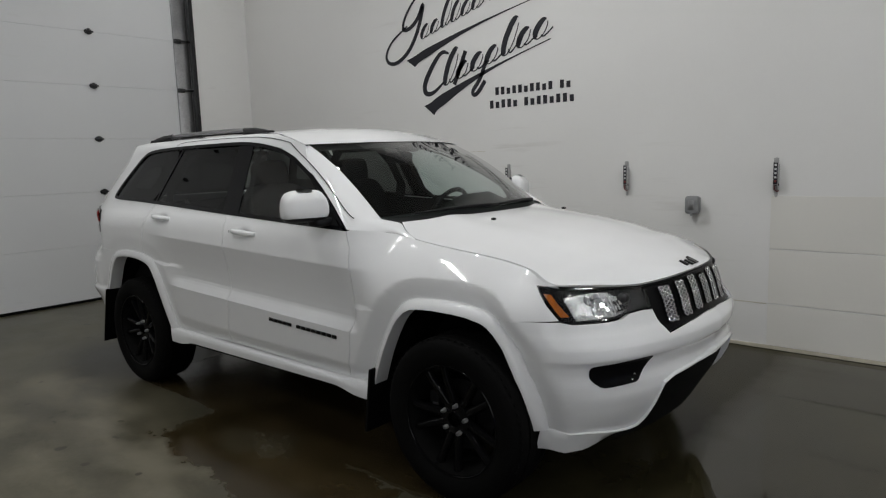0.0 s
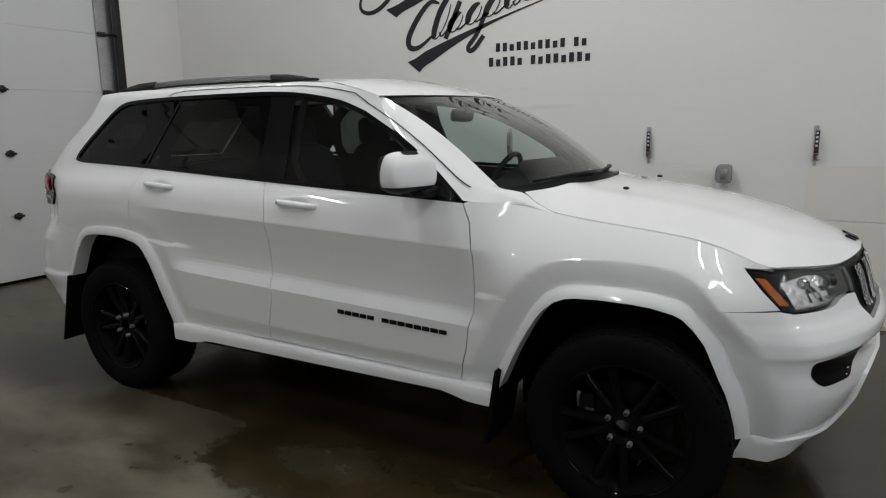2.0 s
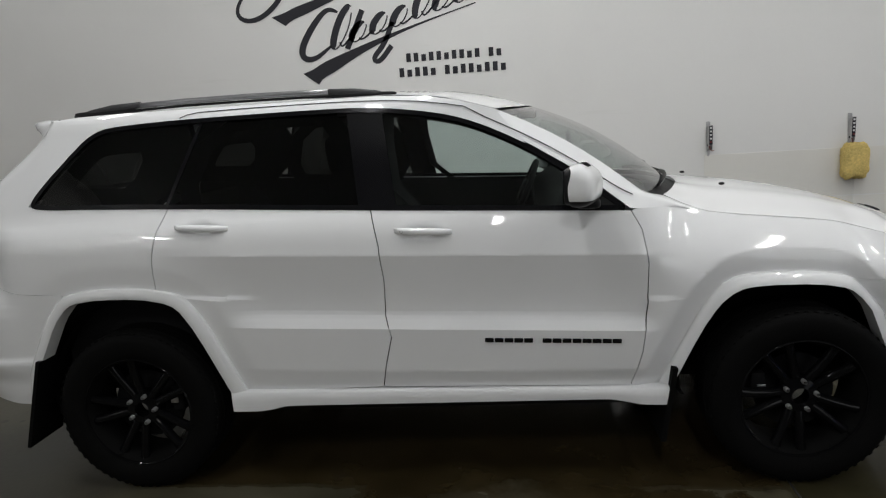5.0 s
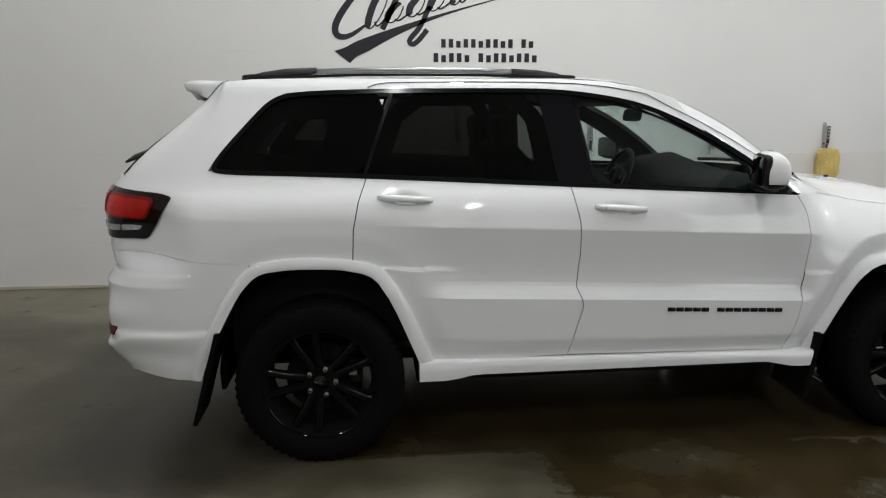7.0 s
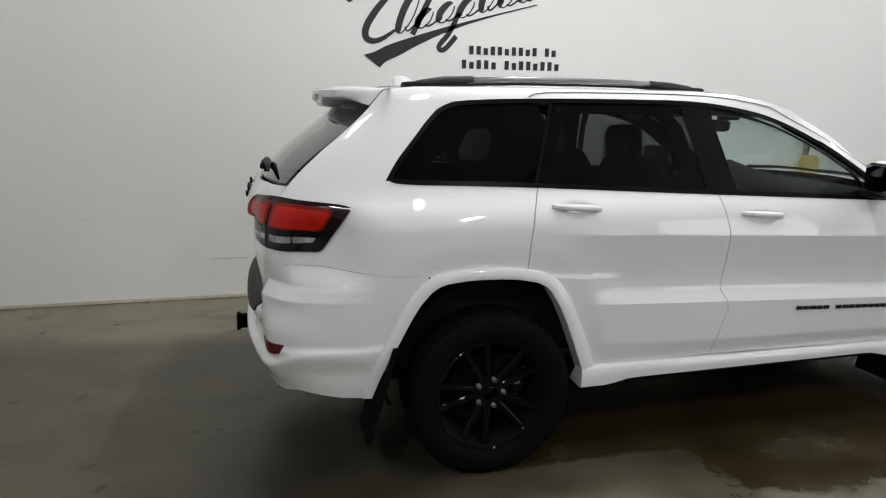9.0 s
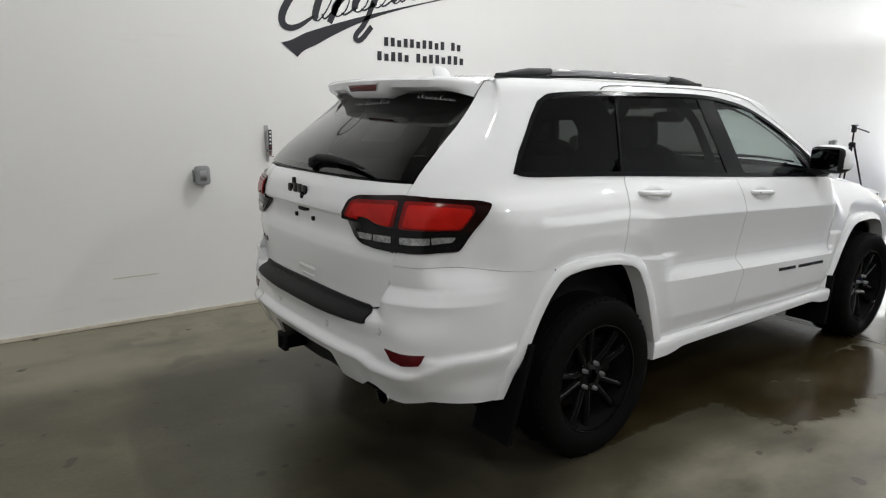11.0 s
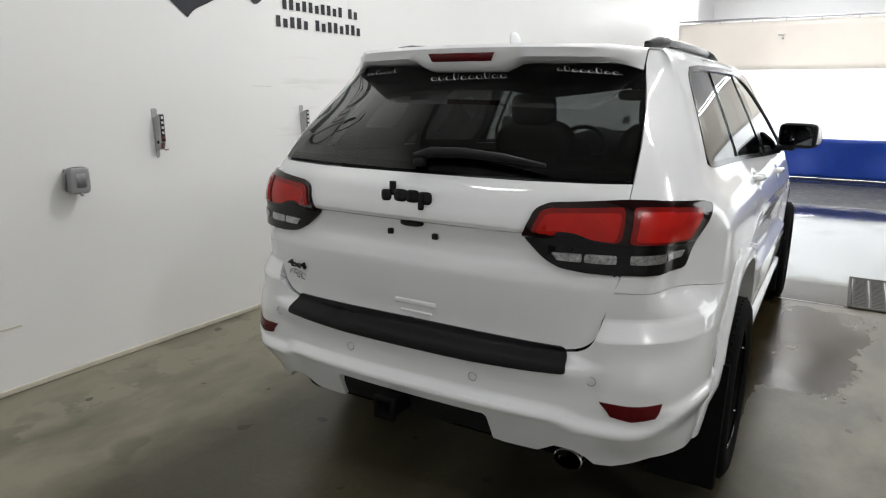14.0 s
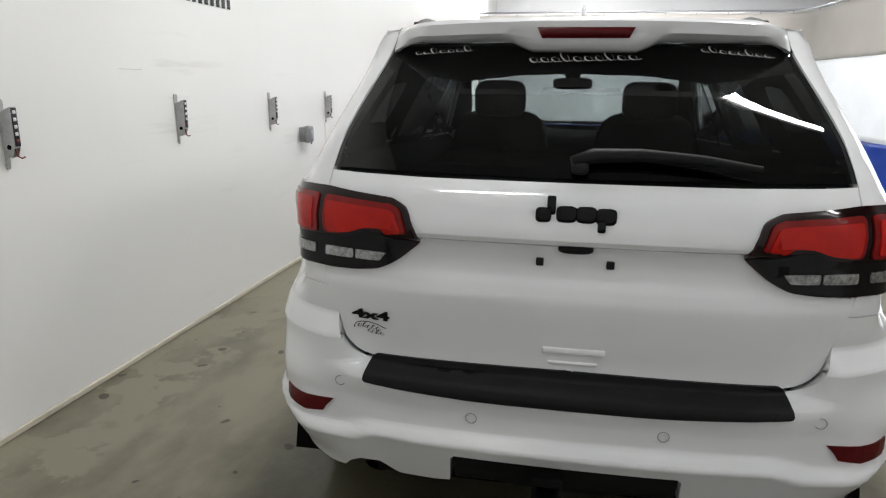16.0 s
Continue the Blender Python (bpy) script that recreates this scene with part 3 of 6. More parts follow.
def tool_holder():
    ob = thing("tool_holder", pose(0, 0, 0), "steel tool holder with dark label screwed to white wall", "tool holder", "tool holders on the wall")
    strip = flat_cut(rounded([(-0.020, 0.140), (0.016, 0.140), (0.016, -0.02), (0.012, -0.155), (-0.008, -0.155), (-0.014, -0.02)], 0.012), (0.2, 0.2))
    bmesh.ops.transform(strip, matrix=pose(0, -0.006, 0, 90), verts=strip.verts)
    r = bmesh.ops.extrude_face_region(strip, geom=strip.faces[:])
    bmesh.ops.translate(strip, vec=(0, 0.004, 0), verts=[g for g in r["geom"] if isinstance(g, bmesh.types.BMVert)])
    bmesh.ops.recalc_face_normals(strip, faces=strip.faces)
    part("back_plate", strip, HOLDER_STEEL, ob, smooth=False)
    for sx in (-1, 1):
        cheek = bmesh.new()
        ys, zs = (-0.006, -0.058, -0.058, -0.044, -0.006), (0.085, 0.108, -0.060, -0.098, -0.110)
        loops = [[cheek.verts.new((0.007 + sx * x, y, z)) for y, z in zip(ys, zs)] for x in (0.0135, 0.0165)]
        for i in range(5):
            cheek.faces.new((loops[0][i], loops[0][(i + 1) % 5], loops[1][(i + 1) % 5], loops[1][i]))
        cheek.faces.new(loops[0][::-1])
        cheek.faces.new(loops[1])
        bmesh.ops.recalc_face_normals(cheek, faces=cheek.faces)
        part("cheek", cheek, HOLDER_STEEL, ob, smooth=False)
    part("front_plate", box((0.033, 0.003, 0.172), (0.007, -0.0575, 0.022), 0.001), HOLDER_STEEL, ob)
    part("label_plate", box((0.028, 0.002, 0.160), (0.008, -0.0605, 0.024), 0.0005), VINYL_BLACK, ob, "black label strip")
    for k in range(5):
        part("label_bar", box((0.015, 0.002, 0.015), (0.008, -0.0622, 0.086 - 0.030 * k), 0), VINYL_WHITE if k < 4 else RED_LABEL, ob)
    part("roller", tube([(-0.010, -0.032, -0.060), (0.024, -0.032, -0.060)], 0.011, 10), RUBBER, ob, "black rubber gripping roller")
    part("hook_wire", tube([(0.0, -0.05, -0.062), (0.004, -0.056, -0.098), (0.020, -0.060, -0.108), (0.036, -0.060, -0.104)], 0.0035, 6), RED_LABEL, ob, "worn red wire hook")
    for z in (0.122, -0.135):
        part("screw", lathe([(0, -0.006), (0.008, -0.006), (0.01, 0.0)], pose(0, -0.006, z, 90), 12), DARK_STEEL, ob)
    return ob


first = tool_holder()
first.matrix_world = wall_at(-1.725, 1.325)
for x in (-0.47, 0.77, 1.96, 3.10):
    copy_thing(first, wall_at(x, 1.33))


def outlet_box():
    ob = thing("outlet_box", pose(0, 0, 0), "grey weatherproof outlet box with a hinged cover", "outlet box", "outlet boxes on the wall")
    part("box_body", box((0.082, 0.045, 0.125), (0, -0.023, 0), 0.006), BOX_GREY, ob)
    bm = blob((0.055, 0.030, 0.072), (0, -0.072, 0.002), 0.35, 0.35)
    part("cover", bm, BOX_GREY, ob)
    part("cover_window", box((0.050, 0.004, 0.075), (0, -0.1035, 0.004), 0.0015), STEEL, ob)
    part("latch", box((0.016, 0.012, 0.022), (0, -0.095, -0.072), 0.003), BOX_GREY, ob)
    part("hinge", tube([(-0.06, -0.05, -0.045), (-0.06, -0.05, 0.045)], 0.007, 8), BOX_GREY, ob)
    return ob


first = outlet_box()
first.matrix_world = wall_at(-2.27, 1.09)
for x, z in ((1.365, 1.108), (7.80, 1.11)):
    copy_thing(first, wall_at(x, z))

# wash mitt under the holder nearest the curtain
def ragged(p):
    return p * (1 + 0.10 * noise.noise(p * 38) + 0.05 * noise.noise(p * 90))


mitt = part("wash_mitt", blob((0.105, 0.05, 0.15), (0, 0, 0), 0.45, 0.5, 56, 40, taper=ragged), MITT)
mitt.matrix_world = wall_at(3.125, 1.075, 0.065)
tagged(mitt, "shaggy yellow wool wash mitt hanging from a holder", "wash mitt")


# vinyl marks on the wall: sweeping script-like strokes, ribbons and plain bars
def ribbon(bm, pts, widths, y=0.0):
    """A flat stroke on the wall along (x, z) points with a width at each."""
    n, rows = len(pts), []
    for i, p in enumerate(pts):
        a, b = Vector(pts[max(0, i - 1)]), Vector(pts[min(n - 1, i + 1)])
        d = (b - a).normalized()
        s = Vector((-d.y, d.x)) * widths[i] / 2
        rows.append([(p[0] + s.x, y, p[1] + s.y), (p[0] - s.x, y, p[1] - s.y)])
    vs = [[bm.verts.new(q) for q in r] for r in rows]
    for u, v in zip(vs, vs[1:]):
        bm.faces.new((u[0], v[0], v[1], u[1]))


def flourish(bm, start, end, heights, slant, thick, y=0.0, seed=1):
    """A run of slanted loops between two ends of a rising base line: no letters, only their rhythm."""
    rnd = random.Random(seed)
    a, b = Vector(start), Vector(end)
    run, n = (b - a), len(heights)
    up = Vector((slant, 1.0))
    for i, h in enumerate(heights):
        base = a + run * ((i + 0.5) / n)
        step = run.length / n
        e = run.normalized()
        pts = []
        for k in range(19):
            q = k / 18
            ang = 2 * math.pi * (q * 0.92 + 0.18)
            pts.append(tuple(base + e * step * (0.40 * math.cos(ang) * (0.75 + 0.1 * rnd.random())) + up * h * (0.5 + 0.5 * math.sin(ang))))
        pts = chaikin(pts, 1)
        wid = []
        for k in range(len(pts)):
            d = (Vector(pts[min(k + 1, len(pts) - 1)]) - Vector(pts[max(k - 1, 0)])).normalized()
            wid.append(thick * (0.22 + 0.95 * max(0.0, -d.dot(up.normalized())) ** 1.5))
        ribbon(bm, pts, wid, y)
        foot = chaikin([tuple(base + e * step * 0.1 + up * h * 0.15), tuple(base + e * step * 0.35 - up * h * 0.04), tuple(base + e * step * 0.75 + up * h * 0.28)], 2)
        ribbon(bm, foot, [thick * 0.30] * len(foot), y)


def sweep_ribbon(bm, left_top, left_low, tip, sag, y=0.0, n=32):
    """The tapering underline of a script mark, broad and hollowed at its left end, a thin line at its right."""
    rows = []
    a, b, e = Vector(left_top), Vector(left_low), Vector(tip)
    for i in range(n + 1):
        u = (i / n) ** 1.2
        mid = ((a + b) / 2).lerp(e, u) + Vector((0, sag * math.sin(math.pi * u ** 0.8)))
        half = (a - b) / 2 * (0.07 + 0.93 * (1 - u) ** 2.6 * (1 - 0.25 * math.exp(-((u - 0.05) / 0.05) ** 2)))
        rows.append([(mid.x + half.x, y, mid.y + half.y), (mid.x - half.x, y, mid.y - half.y)])
    vs = [[bm.verts.new(q) for q in r] for r in rows]
    for u, v in zip(vs, vs[1:]):
        bm.faces.new((u[0], v[0], v[1], u[1]))


sign = thing("wall_sign", wall_at(0, 0, 0.004), "black vinyl script emblem and rows of bars on white wall", "wall sign")
bm = bmesh.new()
sweep_ribbon(bm, (-1.815, 2.625), (-1.68, 2.535), (0.10, 3.03), 0.05)
part("upper_ribbon", bm, VINYL_BLACK, sign)
bm = bmesh.new()
sweep_ribbon(bm, (-1.575, 2.120), (-1.425, 2.005), (0.02, 2.60), 0.055)
part("lower_ribbon", bm, VINYL_BLACK, sign)
bm = bmesh.new()
big = chaikin([(-1.42, 3.30), (-1.62, 3.28), (-1.80, 3.10), (-1.86, 2.96), (-1.78, 2.93), (-1.62, 3.02), (-1.52, 3.22), (-1.60, 2.95), (-1.75, 2.72), (-1.95, 2.60), (-2.10, 2.62), (-2.13, 2.72), (-2.02, 2.86), (-1.78, 2.98)], 3)
ribbon(bm, big, [0.014 + 0.034 * math.sin(math.pi * i / (len(big) - 1)) for i in range(len(big))])
flourish(bm, (-1.62, 2.80), (-0.78, 3.02), [0.14, 0.13, 0.30, 0.20, 0.14, 0.14], 0.42, 0.038)
flourish(bm, (-0.72, 3.04), (0.02, 3.20), [0.34, 0.36, 0.14, 0.14, 0.30], 0.42, 0.040, seed=3)
tail_line = chaikin([(-0.05, 3.05), (0.10, 3.02), (0.24, 3.03), (0.16, 2.985), (0.0, 2.99)], 3)
ribbon(bm, tail_line, [0.022] * len(tail_line))
part("upper_flourish", bm, VINYL_BLACK, sign)
bm = bmesh.new()
cap_line = chaikin([(-1.20, 2.62), (-1.30, 2.66), (-1.44, 2.52), (-1.56, 2.34), (-1.55, 2.24), (-1.44, 2.23), (-1.28, 2.34)], 3)
ribbon(bm, cap_line, [0.014 + 0.046 * math.sin(math.pi * i / (len(cap_line) - 1)) for i in range(len(cap_line))])
flourish(bm, (-1.34, 2.28), (-0.02, 2.64), [0.36, 0.16, 0.17, 0.16, 0.34, 0.17, 0.17], 0.42, 0.052, seed=2)
stem = chaikin([(-0.98, 2.62), (-1.08, 2.42), (-1.14, 2.30)], 1)
ribbon(bm, stem, [0.05] * len(stem))
stem = chaikin([(-0.72, 2.50), (-0.80, 2.32), (-0.92, 2.20), (-0.86, 2.16), (-0.74, 2.30)], 2)
ribbon(bm, stem, [0.045] * len(stem))
part("lower_flourish", bm, VINYL_BLACK, sign)


def bar_row(name, x0, x1, z0, z1, counts, rise=0.0, gap=0.40):
    """A line of unreadable writing as plain upright bars, in groups."""
    total = sum(counts) + 0.8 * (len(counts) - 1)
    w = (x1 - x0) / total
    x = x0
    for c in counts:
        for k in range(c):
            u = (x - x0) / (x1 - x0)
            tall = 1.0 if (k * 7 + c) % 3 else 0.78
            bm = bmesh.new()
            add_box(bm, (w * (1 - gap), 0.001, (z1 - z0) * tall), pose(x + w / 2, 0, z0 + (z1 - z0) * tall / 2 + rise * u))
            part(name, bm, VINYL_BLACK, sign, smooth=False)
            x += w
        x += 0.8 * w


bar_row("upper_bar", -0.63, 0.235, 2.148, 2.222, [10, 2], 0.0)
bar_row("lower_bar", -0.70, 0.27, 2.022, 2.100, [5, 8], 0.0)

# yellowed lower boards beside the curtain end of the wall
for x0, x1, z0, z1 in ((1.93, 3.15, 0.034, 0.352), (1.93, 3.15, 0.362, 0.775), (1.93, 3.15, 0.785, 1.185), (3.154, 5.0, 0.034, 0.352), (3.154, 5.0, 0.362, 0.775), (3.154, 5.0, 0.785, 1.185)):
    ob = part("wall_board", box((x1 - x0, 0.004, z1 - z0), ((x0 + x1) / 2, WALL_Y - 0.003, (z0 + z1) / 2), 0.001), WALL_AGED, smooth=False)
    tagged(ob, "yellowed lower wall board with worn edges", "wall board", kind="structure")

# scuffs and seams on the wall boards
for x0, x1, z, h in ((1.6, 1.92, 0.355, 0.006), (-2.94, -2.62, 0.355, 0.007), (-0.95, -0.76, 1.605, 0.003)):
    ob = part("wall_seam", box((x1 - x0, 0.002, h), ((x0 + x1) / 2, WALL_Y - 0.002, z)), TRIM_CREAM, smooth=False)
    tagged(ob, "thin dirty seam between wall boards", "seam", kind="structure")

# ---- on the floor ----
grate = thing("floor_grate", pose(1.925, -1.725, 0), "grey steel drain grate set in the concrete floor", "drain grate")
part("well", box((0.94, 0.83, 0.004), (0, 0, 0.003)), STEEL, grate, "bright worn bearing strips")
for sx in (-1, 1):
    part("frame_bar", box((0.025, 0.87, 0.014), (sx * 0.4825, 0, 0.008), 0.002), GRATE_STEEL, grate)
for sy in (-1, 1):
    part("frame_bar", box((0.94, 0.022, 0.014), (0, sy * 0.424, 0.008), 0.002), GRATE_STEEL, grate)
slat = None
for i in range(7):
    y = -0.351 + 0.117 * i
    if slat is None:
        plate = bmesh.new()
        add_box(plate, (0.93, 0.105, 0.006), pose(0, 0, 0.009), 0.002)
        for k in range(22):
            add_box(plate, (0.012, 0.080, 0.003), pose(-0.43 + 0.041 * k, 0, 0.0132))
        slat = part("plate", plate, GRATE_STEEL, grate, smooth=False)
        slat.location = (0, y, 0)
    else:
        o = new("plate", slat.data)
        o.parent, o.location = grate, (0, y, 0)

for y0, y1 in ((-1.27, 2.40), (-7.9, -2.18)):
    ob = part("floor_joint", box((0.009, y1 - y0, 0.003), (1.435, (y0 + y1) / 2, 0.001), 0.001), STEEL, smooth=False)
    tagged(ob, "thin metal joint strip across the concrete floor", "floor joint", kind="structure")

# hose coils near the curtain
rnd = random.Random(4)
hose_pts = []
for i in range(96):
    a = i * 0.19
    r = 0.42 + 0.20 * math.sin(i * 0.055) + 0.05 * noise.noise((i * 0.1, 0, 0))
    hose_pts.append((8.0 + 0.45 * math.sin(i * 0.03) * 1.6 + 1.25 * r * math.cos(a), -3.05 + r * 0.95 * math.sin(a), 0.016 + 0.018 * (i // 33)))
hose = part("hose", tube(hose_pts, 0.010, 8), RUBBER)
tagged(hose, "loose coils of black hose on the wet floor", "hose")

# camera tripod by the wall
tripod = thing("tripod", pose(7.65, 2.02, 0), "black camera tripod with a small head standing on the floor", "tripod")
for a in (40, 160, 280):
    c, s = math.cos(radians(a)), math.sin(radians(a))
    leg = part("leg", tube([(0.03 * c, 0.03 * s, 1.12), (0.20 * c, 0.20 * s, 0.5), (0.33 * c, 0.33 * s, 0.02)], [0.016, 0.013, 0.010], 8), BLACK_PLASTIC, tripod)
    part("foot", blob((0.018, 0.018, 0.018), (0.335 * c, 0.335 * s, 0.019), 1, 1, 10, 6), RUBBER, leg)
part("centre_column", tube([(0, 0, 0.75), (0, 0, 1.32)], 0.014, 8), BLACK_PLASTIC, tripod)
part("shoulder", blob((0.05, 0.05, 0.04), (0, 0, 1.13), 0.6, 0.8, 14, 8), BLACK_PLASTIC, tripod)
part("head", box((0.07, 0.06, 0.10), (0, 0, 1.37), 0.012), BLACK_PLASTIC, tripod)
part("plate", box((0.13, 0.06, 0.02), (0, 0, 1.43), 0.005), BLACK_PLASTIC, tripod)
part("pan_handle", tube([(0.0, -0.02, 1.39), (-0.06, -0.16, 1.36), (-0.10, -0.26, 1.33)], 0.010, 8), BLACK_PLASTIC, tripod)

# ---- the car: x forward, y to its left, z up, origin on the floor between the axles ----
CAR = pose(0, 0.096, 0, 0, 0, 1.3)
car = thing("suv", CAR, "clean white sport utility car with black wheels on wet floor", "car")
WB, HUB_Z = 1.4575, 0.38

# plan of the lower body from the middle of the tail to the middle of the nose
PLAN = [(-2.47, 0), (-2.467, 0.20), (-2.455, 0.42), (-2.42, 0.62), (-2.36, 0.755), (-2.27, 0.85), (-2.15, 0.902), (-2.0, 0.931), (-1.8, 0.942), (-1.2, 0.945), (-0.5, 0.945), (0.3, 0.945),
        (1.0, 0.943), (1.5, 0.935), (1.72, 0.926), (1.88, 0.898), (2.03, 0.840), (2.137, 0.728), (2.22, 0.57), (2.282, 0.383), (2.32, 0.19), (2.335, 0)]
_i0, _i1 = 8, 13
S_KEYS = [p[0] for p in PLAN]
for i in range(_i0 - 1, -1, -1):
    S_KEYS[i] = S_KEYS[i + 1] - math.dist(PLAN[i], PLAN[i + 1])
for i in range(_i1 + 1, len(PLAN)):
    S_KEYS[i] = S_KEYS[i - 1] + math.dist(PLAN[i], PLAN[i - 1])
PLAN_X = curve(*[(s, p[0]) for s, p in zip(S_KEYS, PLAN)])
PLAN_Y = curve(*[(s, p[1]) for s, p in zip(S_KEYS, PLAN)])
S_TAIL, S_NOSE = S_KEYS[0], S_KEYS[-1]

# half width by height: doors with their sculpted ledge, and the plain ends
W_UPPER = curve((1.050, 0.9505), (1.14, 0.928), (1.20, 0.905), (1.25, 0.878), (1.45, 0.785), (1.62, 0.702), (1.69, 0.668), (1.715, 0.647), (1.735, 0.612))
DOOR_FOLDS = ((0.28, 0.885), (0.36, 0.900), (0.46, 0.912), (0.535, 0.938), (0.62, 0.945), (0.728, 0.9535), (0.766, 0.9215), (0.780, 0.9130), (0.798, 0.9090), (0.83, 0.9105), (0.88, 0.9170), (0.95, 0.9295), (1.050, 0.9505))


def W_DOOR(z):
    """Half width of the doors: a ledge and a shoulder with crisp edges."""
    if z >= 1.05:
        return W_UPPER(z)
    for (z0, w0), (z1, w1) in zip(DOOR_FOLDS, DOOR_FOLDS[1:]):
        if z <= z1:
            return w0 + (w1 - w0) * max(0.0, (z - z0) / (z1 - z0))
    return DOOR_FOLDS[-1][1]


W_PLAIN = curve((0.28, 0.885), (0.36, 0.905), (0.46, 0.922), (0.62, 0.938), (0.80, 0.944), (0.95, 0.946), (1.07, 0.943), (1.14, 0.928), (1.20, 0.905), (1.25, 0.878), (1.45, 0.785), (1.62, 0.702),
                (1.69, 0.668), (1.715, 0.647), (1.735, 0.612))
FENDER_TOP = curve((0.80, 1.208), (0.95, 1.192), (1.05, 1.172), (1.20, 1.145), (1.55, 1.104), (1.80, 1.076), (1.92, 1.056), (1.98, 1.043), (2.04, 1.024), (2.09, 1.010))
TAIL_X = curve((0.30, -2.37), (0.40, -2.43), (0.50, -2.478), (0.560, -2.508), (0.578, -2.517), (0.588, -2.514), (0.612, -2.481), (0.66, -2.483), (0.730, -2.500), (0.746, -2.495), (0.776, -2.446), (0.80, -2.443), (0.90, -2.456), (0.985, -2.468), (1.0, -2.469),
               (1.03, -2.464), (1.11, -2.462), (1.17, -2.464), (1.24, -2.452), (1.31, -2.410), (1.41, -2.325), (1.64, -2.045), (1.70, -1.985), (1.735, -1.945))
# the same at the corners, where the bumper's shoulder stands higher
TAIL_C_LOW = curve((0.30, -2.37), (0.40, -2.43), (0.50, -2.478), (0.560, -2.508), (0.578, -2.517), (0.588, -2.514), (0.612, -2.484), (0.66, -2.488), (0.75, -2.498), (0.842, -2.502))


def TAIL_C(z):
    if z <= 0.842:
        return TAIL_C_LOW(z)
    if z <= 0.902:
        return -2.502 + (z - 0.842) / 0.060 * 0.048
    return TAIL_X(z) if z > 0.93 else -2.454 + (TAIL_X(0.93) + 2.454) * (z - 0.902) / 0.028


CREST = curve((1.03, 0.0), (1.10, 0.016), (1.144, 0.016), (1.157, -0.020), (1.172, -0.026), (1.25, -0.018), (1.31, -0.008), (1.36, 0.0))
NOSE_X = curve((0.28, 2.16), (0.38, 2.22), (0.50, 2.288), (0.56, 2.305), (0.60, 2.303), (0.65, 2.290), (0.690, 2.298), (0.718, 2.320), (0.755, 2.322), (0.80, 2.298), (0.83, 2.272), (0.92, 2.245), (0.98, 2.218), (1.03, 2.185))


def half_width(x, z):
    ledge = step01(-1.02, -0.80, x) * (1 - step01(0.81, 0.90, x))
    crease = step01(-1.32, -0.9, x) * (1 - step01(0.86, 1.15, x))
    zs = z + 0.040 * min(0.9, max(-1.3, x)) * step01(0.45, 0.60, z) * (1 - step01(1.12, 1.30, z))
    w = W_PLAIN(zs) + (W_DOOR(zs) - W_PLAIN(zs)) * (ledge if zs < 0.86 else crease)
    f = step01(0.78, 1.02, x)
    if f:
        top = FENDER_TOP(x)
        t = min(1.0, max(0.0, (z - 0.84) / (top - 0.84)))
        wf = W_PLAIN(min(z, 0.84)) - 0.185 * (t ** 2.0) * (1 - step01(1.86, 2.12, x))
        w += (wf - w) * f
    # a scooped brow round the wheel openings
    for line, deep in ((ARCH_R_OUT, 0.012), (ARCH_F_OUT, 0.048)):
        if abs(x - line[len(line) // 2][0]) < 0.75 and z < 1.08:
            d = line_gap(line, x, z)
            w -= deep * (1 - d / 0.095) if d < 0.095 else 0
    # the raised ridge of the rear bumper carried onto the flank
    if x < -1.75:
        w += 0.014 * step01(-1.78, -1.90, x) * step01(0.648, 0.618, z) * (1 - 0.8 * step01(0.60, 0.50, z))
    return w


def line_gap(line, x, z):
    """Distance from (x, z) to an open line."""
    best = 9.0
    for (ax_, az), (bx, bz) in zip(line[::2], line[2::2]):
        ux, uz = bx - ax_, bz - az
        f = min(1, max(0, ((x - ax_) * ux + (z - az) * uz) / (ux * ux + uz * uz)))
        g = (ax_ + f * ux - x) ** 2 + (az + f * uz - z) ** 2
        if g < best:
            best = g
    return math.sqrt(best)


def body(s, z, corner=1.0):
    """A point of the right-hand outer skin, s along the plan (s = x on the flank) at height z."""
    x0, y0 = PLAN_X(s), PLAN_Y(s)
    y = y0 * half_width(x0, z) / 0.945
    pull = 0.065 * step01(1.30, 1.72, z) * step01(0.40, 0.85, abs(y0)) * step01(-1.62, -2.15, x0)
    if x0 < -1.9:
        dip = -0.030 * step01(0.52, 0.62, abs(y0)) * (1 - step01(0.78, 0.88, abs(y0))) + 0.035 * step01(0.80, 0.90, abs(y0))
        lift = dip * (1 - step01(0.64, 0.68, z))
        crest = CREST(z) * (1 - step01(0.40, 0.50, abs(y))) if 1.03 < z < 1.36 else 0.0
        y *= 1 - 0.072 * step01(-1.95, -2.15, x0) * (1 - step01(-2.24, -2.38, x0)) * step01(0.88, 0.99, z) * (1 - step01(1.10, 1.27, z))
        y *= 1 + 0.016 * step01(-1.94, -2.14, x0) * min(1.0, max(0.0, (0.902 - z) / 0.060)) * step01(0.52, 0.62, z)
        full = -0.040 * step01(0.62, 0.80, abs(y0)) * (1 - step01(0.86, 0.92, abs(y0))) * (1 - step01(0.68, 0.82, z)) * step01(0.42, 0.55, z)
        c = corner * step01(0.55, 0.68, abs(y0))
        tail_x = TAIL_X(z - lift) * (1 - c) + TAIL_C(z - lift) * c
        x0 = -1.9 + (x0 + 1.9) * (tail_x + 1.9) / (-0.57) + pull + crest + full
    elif x0 < -1.62:
        x0 += pull
    elif x0 > 1.5:
        x0 = 1.5 + (x0 - 1.5) * (NOSE_X(z) - 1.5) / 0.835 - 0.27 * max(0, z - 0.72) * step01(0.20, 0.86, y0) * step01(1.6, 1.95, x0)
    return Vector((x0, -y, z))


